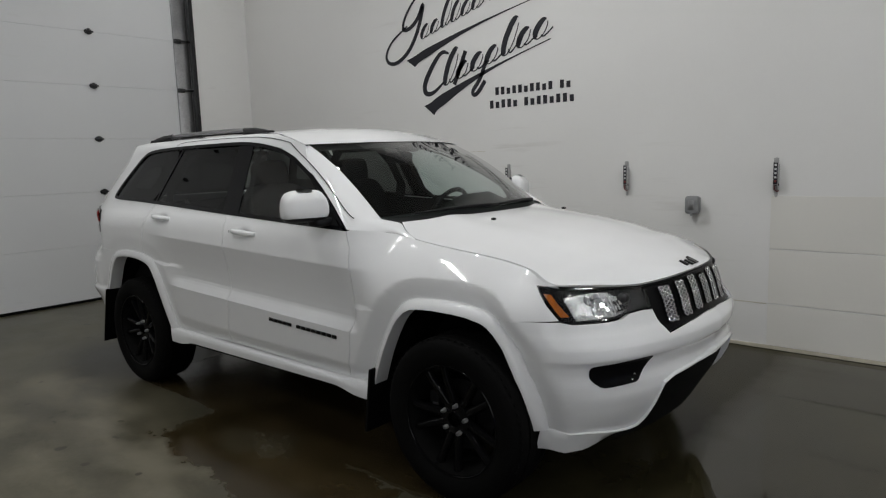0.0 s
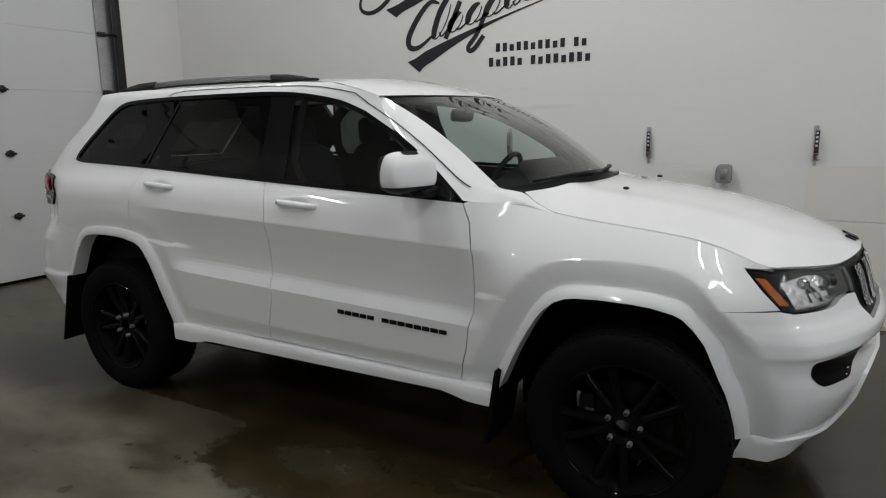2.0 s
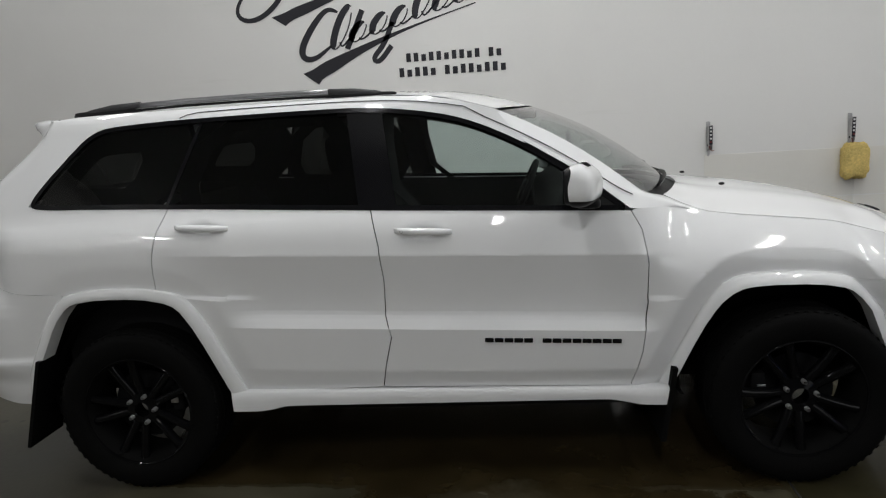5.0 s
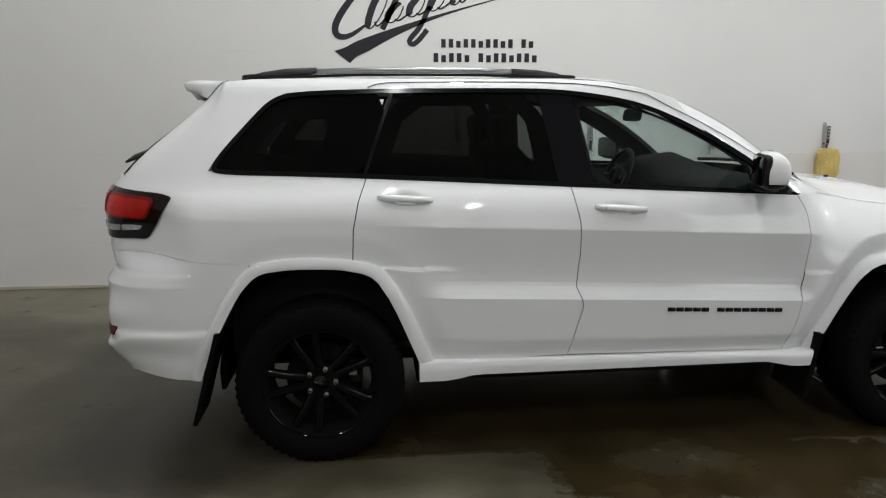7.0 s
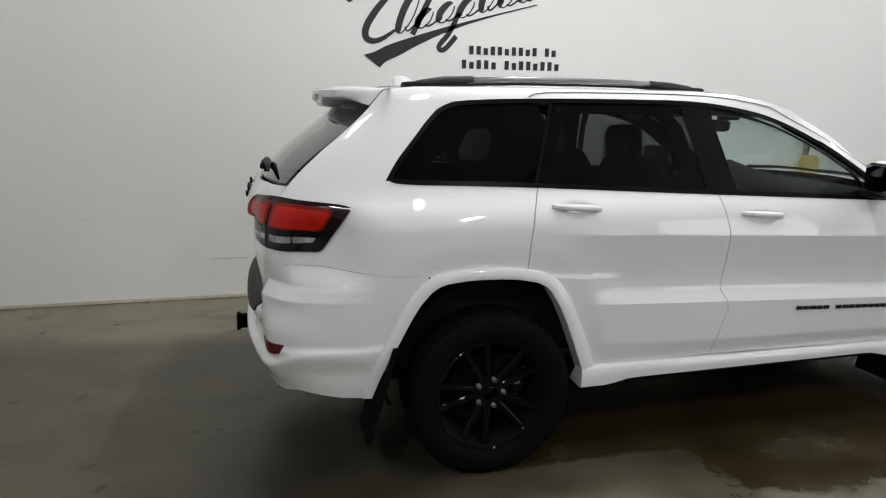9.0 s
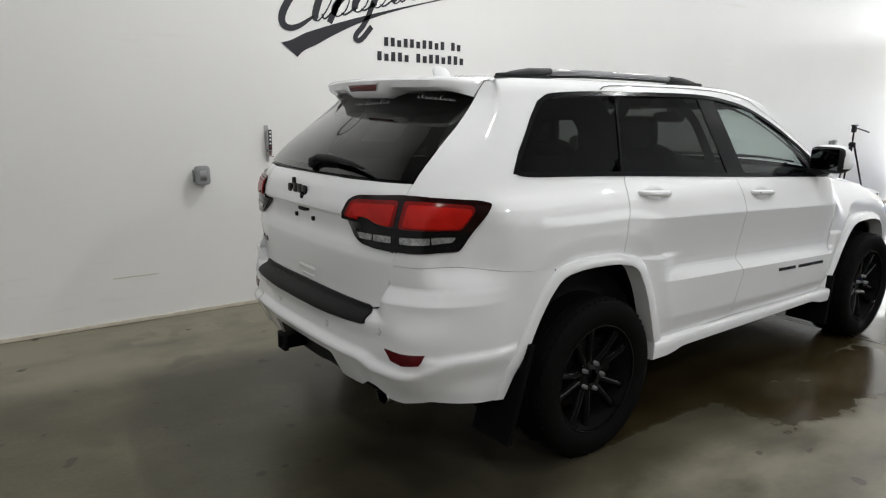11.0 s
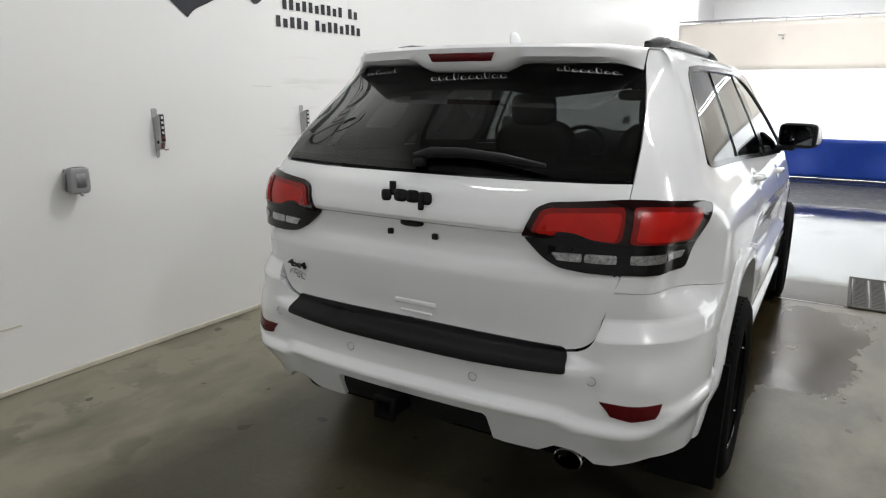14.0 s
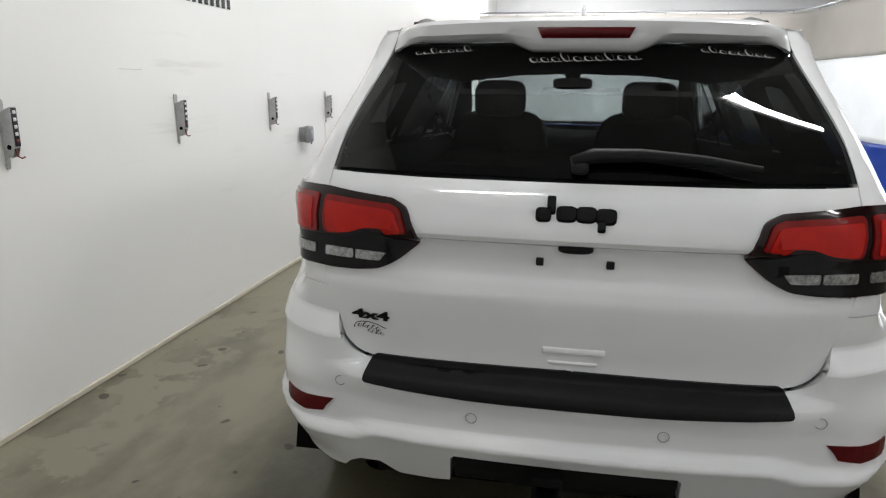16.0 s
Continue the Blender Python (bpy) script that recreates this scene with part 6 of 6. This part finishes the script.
for sg in (-1, 1):
    out = [N(sg * 0.455, 0.976), N(sg * 0.55, 0.985), N(sg * 0.65, 0.996), (math.copysign(S_NOSE - 2.08, sg), 1.004), (math.copysign(S_NOSE - 1.985, sg), 1.004), (math.copysign(S_NOSE - 2.016, sg), 0.935), (math.copysign(S_NOSE - 2.058, sg), 0.878), (math.copysign(S_NOSE - 2.105, sg), 0.866), N(sg * 0.68, 0.863), N(sg * 0.615, 0.867), N(sg * 0.565, 0.885), N(sg * 0.50, 0.890), N(sg * 0.455, 0.888)]
    lamp = part("headlight", panel(out, nose_at, (0.03, 0.03), lift=-0.02, flange=0.03), NOSE_BLACK, car, "headlight with a bright reflector bowl and amber side marker")
    am = [(math.copysign(S_NOSE - 2.011, sg), 0.981), (math.copysign(S_NOSE - 2.056, sg), 0.979), (math.copysign(S_NOSE - 2.106, sg), 0.892), (math.copysign(S_NOSE - 2.068, sg), 0.892)]
    part("side_marker", panel(am, nose_at, (0.02, 0.02), lift=-0.008, flange=0.01), AMBER, lamp, "amber side marker")
    back = [(math.copysign(S_NOSE - 2.112, sg), 0.965), N(sg * 0.69, 0.977), N(sg * 0.63, 0.974), N(sg * 0.595, 0.955), N(sg * 0.605, 0.900), N(sg * 0.645, 0.879), (math.copysign(S_NOSE - 2.128, sg), 0.878)]
    part("reflector_facets", panel(rounded(back, 0.01), nose_at, (0.02, 0.02), lift=-0.012, flange=0.004), SILVER, lamp, "bright silvered reflector")
    facets, rnd = bmesh.new(), random.Random(12)
    for iy in range(11):
        for iz in range(5):
            if (iy > 6 and iz in (0, 4)) or (iy > 8 and iz not in (2, 3)):
                continue
            y0, z0 = 0.708 - 0.013 * iy, 0.881 + 0.0175 * iz
            tilt_y, tilt_z = rnd.uniform(-0.005, 0.005), rnd.uniform(-0.006, 0.004)
            quad = []
            for u, w in ((0, 0), (1, 0), (1, 1), (0, 1)):
                q = nose_at(*N(sg * (y0 - 0.0127 * u), z0 + 0.0172 * w))
                quad.append(facets.verts.new(q + Vector((-0.009 + tilt_y * (u - 0.5) + tilt_z * (w - 0.5), 0, 0))))
            facets.faces.new(quad if sg > 0 else quad[::-1])
    part("reflector_mirrors", facets, CHROME, lamp, "faceted mirror bright reflector")
    c = nose_at(*N(sg * 0.705, 0.945))
    bowl = lathe([(0.026, -0.010), (0.023, 0.0), (0.015, 0.006), (0.0, 0.008)], look(c + Vector((-0.008, 0, 0)), c + Vector((1.0, sg * 0.75, 0.05)), 0) @ pose(0, 0, 0, 180, 0, 0), 28)
    part("reflector_bowl", bowl, SILVER, lamp, "bright reflector bowl")
    c2 = nose_at(*N(sg * 0.555, 0.938))
    part("projector", blob((0.022, 0.030, 0.022), (c2.x - 0.014, c2.y, c2.z), 0.8, 0.8, 16, 10), DARK_STEEL, lamp, "dark projector lens")
    lo = [N(sg * 0.57, 0.896), N(sg * 0.63, 0.876), (math.copysign(S_NOSE - 2.13, sg), 0.874), (math.copysign(S_NOSE - 2.13, sg), 0.886), N(sg * 0.63, 0.890)]
    part("running_light", panel(lo, nose_at, (0.03, 0.02), lift=-0.010, flange=0.004), CLEAR_LENS, lamp, "clear running light strip")
    part("lens_cover", panel(shrink(out, 0.002), nose_at, (0.03, 0.03), lift=0.002, flange=0), GLASS_LENS, lamp, "clear lamp cover")

# black trim that closes the gap between the hood's edge and the lamps and grille
trim_rows = []
for sg in (-1, 1):
    half_rows = []
    for x, y, z in hood_edge[-7:]:
        top = Vector((x - 0.012, sg * y, z - 0.010))
        low = nose_at(*(N(sg * max(y, 0.001), float(np.interp(y, [0, 0.44, 0.80], [0.986, 0.970, 1.002]))) if y > 0.01 else (0, 0.986)))
        half_rows.append([top, top.lerp(low, 0.5) + Vector((0.010, 0, 0.004)), low + Vector((-0.004, 0, 0)), low + Vector((-0.03, 0, -0.02))])
    trim_rows += half_rows if sg < 0 else half_rows[::-1][1:]
bm = rows_mesh(trim_rows)[0]
bmesh.ops.recalc_face_normals(bm, faces=bm.faces)
part("nose_trim", bm, NOSE_BLACK, car, "gloss black upper nose trim")
# lower lip of the bumper
for sg in (-1, 1):
    lip = []
    for a_, z_ in [(side_front(1.897), 0.406), (side_front(1.925), 0.405), (side_front(1.957), 0.404), (side_front(2.0), 0.403), (side_front(2.05), 0.402), N(-0.755, 0.402), N(-0.735, 0.399), N(-0.70, 0.395), N(-0.66, 0.389), N(-0.62, 0.383), N(-0.56, 0.378), N(-0.518, 0.384), N(-0.496, 0.42), N(-0.490, 0.49), N(-0.462, 0.578), N(-0.39, 0.604), N(-0.2, 0.622), (-0.001, 0.632)]:
        p = nose_at(a_, z_)
        deep = 0.024 + 0.076 * step01(0.60, 0.80, abs(p.y))
        q = nose_at(a_, z_ - deep * 0.35)
        s_ = Vector((p.x, 0 if abs(p.y) < 0.3 else p.y * 0.8, 0)).normalized()
        flip = lambda v: Vector((v.x, v.y if sg < 0 else -v.y, v.z))
        lip.append([flip(p), flip(p + s_ * 0.012 + Vector((0, 0, -0.004))), flip(q + s_ * 0.012), flip(Vector((q.x - 0.012, q.y * 0.985, z_ - deep))), flip(Vector((q.x - 0.05, q.y * 0.95, z_ - deep)))])
    bm = rows_mesh(lip)[0]
    bmesh.ops.recalc_face_normals(bm, faces=bm.faces)
    part("lower_lip", sharpen(bm, 50), PAINT, bumper_f)

# ---- side glass ----
def pane(outline, material, parent, name, label):
    right = panel(outline, body, (0.08, 0.04), lift=-0.006, flange=0)
    return both(name, right, material, parent, label)


top_at = curve(*[(x, z) for x, z in DLO_TOP[2:]])
tp = lambda x: (x, top_at(x) - 0.004)
bp = lambda x: (x, BELT(x) + 0.004)
q_glass = [bp(-1.247), bp(-1.55), bp(-1.845), (-1.902, 1.336), (-1.846, 1.428), (-1.73, 1.560), (-1.655, 1.630), (-1.58, 1.663), tp(-1.40), tp(-1.107)]
r_glass = [bp(-0.36), bp(-0.7), bp(-1.0), bp(-1.235), tp(-1.095), tp(-0.7), tp(-0.425)]
f_glass = [bp(-0.205), bp(0.2), bp(0.50), bp(0.62), (0.60, 1.325), tp(0.52), tp(0.36), tp(0.18), tp(0.02), tp(-0.20), tp(-0.275)]
pane(chaikin(q_glass, 1, True), GLASS_TINT, car, "quarter_window", "dark tinted quarter window")
pane(r_glass, GLASS_TINT, doors_r, "rear_side_window", "dark tinted door window")
pane(f_glass, GLASS_CLEAR, doors_f, "front_side_window", "lightly tinted door window")
# dark rings added behind the panes to cut the light seen through them
for ring, keep in ((chaikin(q_glass, 1, True), 0.42), (chaikin(r_glass, 1, True), 0.80), (chaikin(f_glass, 1, True), 0.92)):
    cx, cz = (sum(p[k] for p in ring) / len(ring) for k in (0, 1))
    at_scale = lambda k: [(cx + (x - cx) * k, cz + (z - cz) * k) for x, z in ring]
    both("window_light_mask", panel(at_scale(1.02), body, (0.08, 0.05), lift=-0.045, flange=0, hole=at_scale(keep)), CABIN, car, "dark inner ring added to block light through the window")
both("b_pillar_cover", panel([bp(-0.20), tp(-0.272), tp(-0.43), bp(-0.365)], body, (0.05, 0.04), lift=-0.001, flange=0.004), GLOSS_BLACK, car, "gloss black pillar cover")
both("c_pillar_cover", panel([bp(-1.234), tp(-1.094), tp(-1.110), bp(-1.250)], body, (0.05, 0.04), lift=-0.001, flange=0.004), GLOSS_BLACK, car, "gloss black pillar strip")
both("mirror_triangle", panel([bp(0.615), (0.748, 1.208), tp(0.66), tp(0.58)], body, (0.05, 0.04), lift=0.0, flange=0.004), BLACK_PLASTIC, car, "black mirror corner plate")
outer = chaikin(DLO_TOP[1:] + DLO_LOW, 2, True)
both("window_surround", panel(outer, body, (0.06, 0.03), lift=0.003, flange=0.006, hole=shrink(outer, 0.020)), GLOSS_BLACK, car, "gloss black window surround")

# handles
for x0, x1, owner, key in ((-1.185, -0.94, doors_r, False), (-0.21, 0.035, doors_f, True)):
    L = x1 - x0
    zc = lambda x: 1.212 - 0.058 * (x + 1.06) / 1.0
    rows = []
    for i in range(13):
        x = x0 + L * i / 12
        p = body(x, zc(x))
        out = 0.032 * (1 - abs(2 * i / 12 - 1) ** 4) + 0.005
        hh = 0.0135 * (1 - 0.35 * abs(2 * i / 12 - 1) ** 3)
        rows.append([(x, p.y, p.z + hh), (x, p.y - out * 0.8, p.z + hh), (x, p.y - out, p.z + hh * 0.4), (x, p.y - out, p.z - hh * 0.5), (x, p.y - out * 0.8, p.z - hh), (x, p.y, p.z - hh)])
    bm, vs = rows_mesh(rows)
    cap(bm, vs[0])
    cap(bm, vs[-1])
    bmesh.ops.recalc_face_normals(bm, faces=bm.faces)
    hs = both("handle", sharpen(bm, 60), PAINT, owner, "white door handle")
    if key:
        p = body(x0 + 0.035, zc(x0 + 0.035))
        part("keyhole", lathe([(0, -0.002), (0.006, -0.002), (0.007, 0)], pose(p.x, p.y - 0.0385, p.z, 90), 12), BLACK_PLASTIC, hs[0])

# side writing as plain dark bars
x = 0.150
for n in (5, 8):
    words = bmesh.new()
    for k in range(n):
        p = body(x + 0.0195, 0.676 - 0.040 * (x - 0.15))
        add_box(words, (0.0375, 0.005, 0.0195), pose(p.x, p.y - 0.003, p.z, 0, 2.3, 0), 0.003)
        x += 0.0415
    x += 0.036
    both("side_lettering_bar", sharpen(words), GLOSS_BLACK, doors_f, "row of raised black bars")


# ---- wing mirrors ----
for sg in (-1, 1):
    ym = sg * 0.985
    def shell(p):
        return Vector((p.x, p.y * (1.0 - 0.10 * max(0, p.z) / 0.09), p.z * (1.0 - 0.28 * max(0, p.x) / 0.05) - 0.16 * max(0, p.x)))
    turn = pose(0.558, ym, 0, 0, 0, sg * 19) @ pose(-0.54, -ym, 0)
    turned = lambda bm: (bmesh.ops.transform(bm, matrix=turn, verts=bm.verts), bm)[1]
    cap_bm = blob((0.058, 0.122, 0.086), (0.562, ym, 1.322), 0.55, 0.45, 32, 18, taper=shell)
    geom = cap_bm.verts[:] + cap_bm.edges[:] + cap_bm.faces[:]
    low_bm = cap_bm.copy()
    bmesh.ops.bisect_plane(cap_bm, geom=geom, plane_co=(0.56, ym, 1.268), plane_no=(0, 0, -1), clear_outer=True)
    bmesh.ops.bisect_plane(low_bm, geom=low_bm.verts[:] + low_bm.edges[:] + low_bm.faces[:], plane_co=(0.56, ym, 1.268), plane_no=(0, 0, 1), clear_outer=True)
    mir = part("wing_mirror", turned(cap_bm), PAINT, car, "white wing mirror with a black base")
    part("mirror_base", turned(low_bm), BLACK_PLASTIC, mir, "black mirror base")
    part("mirror_arm", blob((0.05, 0.075, 0.022), (0.60, sg * 0.895, 1.238), 0.5, 0.5, 20, 10), BLACK_PLASTIC, mir)
    part("mirror_bezel", turned(blob((0.018, 0.117, 0.074), (0.520, ym, 1.322), 0.4, 0.35, 28, 12)), BLACK_PLASTIC, mir, "black mirror bezel")
    part("mirror_face", turned(box((0.004, 0.196, 0.126), (0.4985, ym, 1.322), 0.0015)), MIRROR_GLASS, mir, "mirror glass")


# ---- wheels ----
def wheel_meshes():
    tyre = [(0.252, -0.118), (0.266, -0.130), (0.303, -0.140), (0.340, -0.138), (0.364, -0.126), (0.376, -0.108), (0.380, -0.085), (0.380, -0.062), (0.372, -0.060), (0.372, -0.052), (0.381, -0.050), (0.381, -0.006), (0.373, -0.004), (0.373, 0.004), (0.381, 0.006)]
    tyre += [(r, -h) for r, h in tyre[::-1]]
    tb = lathe(tyre, pose(0, 0, 0, 90), 72, closed=True)
    for i in range(60):
        a = 2 * math.pi * i / 60
        for s in (-1, 1):
            add_box(tb, (0.018, 0.024, 0.005), pose(0.3705 * math.cos(a), s * 0.106, 0.3705 * math.sin(a), 0, 90 - math.degrees(a), 0) @ pose(0, 0, 0, s * 30, 0, 0))
    rim = lathe([(0.250, -0.118), (0.259, -0.122), (0.257, -0.110), (0.240, -0.100), (0.230, -0.06), (0.226, 0.06), (0.250, 0.115)], pose(0, 0, 0, 90) @ Matrix.Diagonal((1, 1, 1, 1)), 64)
    return tb, rim


def spoke_mesh():
    """One forked spoke from the hub to the rim, in the plane y = 0, outer side to -y, along +z."""
    bm = bmesh.new()
    for s in (-1, 1):
        rows = []
        for i in range(9):
            u = i / 8
            r = 0.055 + 0.193 * u
            cx = s * (0.018 + 0.040 * u ** 1.2)
            w = 0.022 - 0.002 * u + 0.010 * step01(0.80, 1.0, u)
            yo = -0.078 - 0.016 * math.sin(math.pi * 0.5 * u) - 0.006 * u
            rows.append([(cx - w * math.cos(a), yo + 0.026 * (1 - math.sin(a) ** 0.7), r) for a in (math.pi * k / 10 for k in range(11))])
        rows_mesh(rows, bm=bm)
    bmesh.ops.recalc_face_normals(bm, faces=bm.faces)
    return bm


def build_wheel(sg, x, turn):
    w = part("wheel", bmesh.new(), WHEEL_BLACK, car, "gloss black five-spoke wheel with an all-terrain tyre")
    w.location = (x, sg * 0.835, HUB_Z)
    tb, rim = wheel_meshes()
    t_ob = part("tyre", tb, RUBBER, w, "black rubber tyre")
    t_ob.parent = w
    part("rim", rim, UNDERSIDE, w)
    lip = [(0.2545 + 0.006 * math.cos(a), 0.121 + 0.006 * math.sin(a)) for a in (2 * math.pi * k / 10 for k in range(10))]
    part("rim_lip", lathe(lip, pose(0, 0, 0, 90), 72, closed=True), WHEEL_BLACK, w, "gloss black rim lip")
    sp = spoke_mesh()
    first_spoke = None
    for k in range(5):
        m = pose(0, 0, 0, 0, 72 * k + turn, 0)
        if first_spoke is None:
            o = first_spoke = part("spoke", sp, WHEEL_BLACK, w)
        else:
            o = new("spoke", first_spoke.data)
            o.parent = w
        o.matrix_basis = m
    hub = lathe([(0.0, 0.090), (0.033, 0.090), (0.036, 0.086), (0.074, 0.080), (0.081, 0.066), (0.081, 0.02)], pose(0, 0, 0, 90), 40)
    part("hub", hub, WHEEL_BLACK, w)
    for k in range(5):
        a = radians(72 * k + turn + 36)
        part("lug_nut", lathe([(0.0, 0.107), (0.0075, 0.106), (0.0100, 0.098), (0.0110, 0.070)], pose(0.0645 * math.sin(a), 0, 0.0645 * math.cos(a), 90), 10), ZINC, w, "chrome lug nut")
    part("brake_disc", lathe([(0.06, 0.012), (0.165, 0.012), (0.165, -0.012), (0.06, -0.012)], pose(0, 0, 0, 90), 40, True), CABIN, w, "dark brake disc")
    side = (-1 if x > 0 else 1) * (-sg)
    caliper = part("brake_caliper", box((0.06, 0.075, 0.12), (side * 0.155, -0.005, 0.03), 0.012), CABIN, w, "dark brake caliper")
    part("caliper_face", box((0.036, 0.008, 0.026), (side * 0.142, -0.045, 0.024), 0.003), STEEL, caliper, "bare steel caliper face")
    # tiny chrome studs added in place of the gloss highlights on the rim
    for k in range(5):
        a = radians(72 * k + turn + 12)
        part("rim_glint", lathe([(0.0, 0.120), (0.0045, 0.119), (0.0055, 0.112)], pose(0.240 * math.sin(a), 0, 0.240 * math.cos(a), 90), 8), CHROME, w)
    if sg > 0:
        w.rotation_euler = (0, 0, math.pi)
    return w


build_wheel(-1, WB, 46)
build_wheel(-1, -WB, 54)
build_wheel(1, WB, 0)
build_wheel(1, -WB, 0)

# wheel housings, mud flaps, underbody
for hx_, lo_, hi_ in ((-WB, -0.545, 0.50), (WB, -0.53, 0.475)):
    rows = []
    for i in range(21):
        a = math.pi * (-0.10 + 1.20 * i / 20)
        x, z = hx_ + 0.46 * math.cos(a), 0.40 + 0.49 * max(0, math.sin(a)) - (0.06 if math.sin(a) < 0 else 0)
        rows.append([(x, -0.79 if hx_ > 0 else -0.86, z), (x, -0.56, z)])
    bm, vs = rows_mesh(rows)
    bm2 = bm
    inner_loop = [r[1] for r in vs]
    cap(bm2, inner_loop)
    both("wheel_housing", bm2, UNDERSIDE, car, "black wheel housing liner")
rows = []
for i in range(7):
    u = i / 6
    z = 0.64 - 0.42 * u
    rows.append([(-1.885 - 0.12 * u, -0.972, z), (-1.905 - 0.12 * u, -0.968, z), (-1.905 - 0.12 * u, -0.74, z), (-1.885 - 0.12 * u, -0.74, z)])
bm, vs = rows_mesh(rows, close_u=True)
cap(bm, vs[0])
cap(bm, vs[-1])
bmesh.ops.recalc_face_normals(bm, faces=bm.faces)
both("rear_mud_flap", sharpen(bm), RUBBER, car, "black rubber mud flap")
rows = []
for i in range(5):
    u = i / 4
    z = 0.52 - 0.33 * u
    rows.append([(0.955 - 0.05 * u, -0.945, z), (0.935 - 0.05 * u, -0.940, z), (0.935 - 0.05 * u, -0.68, z), (0.955 - 0.05 * u, -0.68, z)])
bm, vs = rows_mesh(rows, close_u=True)
cap(bm, vs[0])
cap(bm, vs[-1])
bmesh.ops.recalc_face_normals(bm, faces=bm.faces)
both("front_mud_flap", sharpen(bm), RUBBER, car, "black rubber mud flap")
under = bmesh.new()
add_box(under, (1.86, 1.72, 0.12), pose(-0.03, 0, 0.40))
add_box(under, (0.5, 1.1, 0.25), pose(-2.12, 0, 0.52))
add_box(under, (1.15, 1.06, 0.10), pose(-1.40, 0, 0.50))
add_box(under, (1.3, 1.06, 0.12), pose(1.45, 0, 0.42))
part("underbody", under, UNDERSIDE, car, "black underbody")
ax = tube([(-WB, -0.72, HUB_Z), (-WB, 0.72, HUB_Z)], 0.05, 12)
tube([(WB, -0.72, HUB_Z), (WB, 0.72, HUB_Z)], 0.04, 12, ax)
part("axles", ax, UNDERSIDE, car)

# ---- cabin ----
part("cabin_floor", box((2.7, 1.66, 0.04), (-0.5, 0, 0.50)), CABIN, car)
part("load_floor", box((1.15, 1.30, 0.30), (-1.80, 0, 0.70), 0.02), CABIN, car, "black load floor")
rows = []
for i in range(19):
    x = -1.86 + 2.61 * i / 18
    y = -half_width(x, BELT(x)) + 0.060
    rows.append([(x, y, 0.46), (x, y + 0.015, 1.05), (x, y, BELT(x) - 0.035), (x, y - 0.04, BELT(x) - 0.006)])
both("door_trim", rows_mesh(rows)[0], CABIN, car, "black inner door trim")
dash = []
for i in range(13):
    u = -1 + 2 * i / 12
    y = u * 0.76
    hump = 0.085 * math.exp(-((y - 0.37) / 0.17) ** 2)
    dash.append([(0.98 - 0.18 * u * u, y, 1.225), (0.74, y, 1.240 + hump), (0.52, y, 1.215 + hump), (0.43, y, 1.15 + hump), (0.46, y, 0.95), (0.55, y, 0.60)])
part("dashboard", rows_mesh(dash)[0], CABIN, car, "black dashboard")
part("centre_console", box((0.95, 0.26, 0.36), (-0.02, 0, 0.66), 0.04), CABIN, car, "black centre console")
wheel_m = pose(0.38, 0.40, 1.165, 0, -66, 0)
sw_bm = tube([wheel_m @ Vector((0.185 * math.cos(a), 0.185 * math.sin(a), 0)) for a in (2 * math.pi * k / 36 for k in range(37))], 0.016, 8)
steer = part("steering_wheel", sw_bm, BLACK_PLASTIC, car, "black steering wheel")
part("steering_boss", blob((0.07, 0.08, 0.03), (0, 0, 0), 0.5, 0.6, 20, 10), BLACK_PLASTIC, steer).matrix_basis = wheel_m
for a in (0, 180, 90):
    c, s = math.cos(radians(a)), math.sin(radians(a))
    o = part("steering_arm", tube([wheel_m @ Vector((-0.05 * s, 0.05 * c, 0)), wheel_m @ Vector((-0.18 * s, 0.18 * c, 0))], 0.014, 8), BLACK_PLASTIC, steer)


def seat(x, y, width, name="front_seat", tilt=14):
    s_ob = part(name, blob((0.26, width / 2, 0.075), (x + 0.20, y, 0.78), 0.45, 0.4, 28, 12), SEAT_CLOTH, car, "black cloth car seat with a headrest")
    part("backrest", blob((0.075, width / 2, 0.33 if width < 0.8 else 0.27), (x - 0.12, y, 1.09 if width < 0.8 else 1.04), 0.5, 0.4, 28, 16, (0, -tilt, 0)), SEAT_CLOTH, s_ob)
    heads = [0] if width < 0.8 else []
    for d in heads:
        part("headrest", blob((0.05, 0.135, 0.095), (x - 0.215, y + d, 1.475 if width < 0.8 else 1.42), 0.5, 0.45, 24, 14, (0, -6, 0)), SEAT_CLOTH, s_ob, "black headrest")
        for dd in (-0.05, 0.05):
            part("headrest_post", tube([(x - 0.185, y + d + dd, 1.30), (x - 0.21, y + d + dd, 1.42)], 0.007, 6), CHROME, s_ob)
    return s_ob


seat(-0.33, 0.38, 0.52)
seat(-0.33, -0.38, 0.52)
seat(-1.20, 0, 1.30, "rear_bench", 20)
rear_mirror = part("inside_mirror", blob((0.014, 0.125, 0.036), (0.31, 0, 1.560), 0.5, 0.4, 24, 10, (0, 10, 0)), BLACK_PLASTIC, car, "black inside mirror")
part("mirror_stem", tube([(0.32, 0, 1.575), (0.40, 0, 1.630)], 0.012, 8), BLACK_PLASTIC, rear_mirror)
part("mirror_bracket", box((0.10, 0.10, 0.05), (0.395, 0, 1.618), 0.012), BLACK_PLASTIC, rear_mirror)
for y in (-0.36, 0.36):
    part("sun_visor", box((0.17, 0.40, 0.018), (0.13, y, 1.640), 0.006, (0, 14, 0)), CABIN_GREY, car, "grey sun visor")
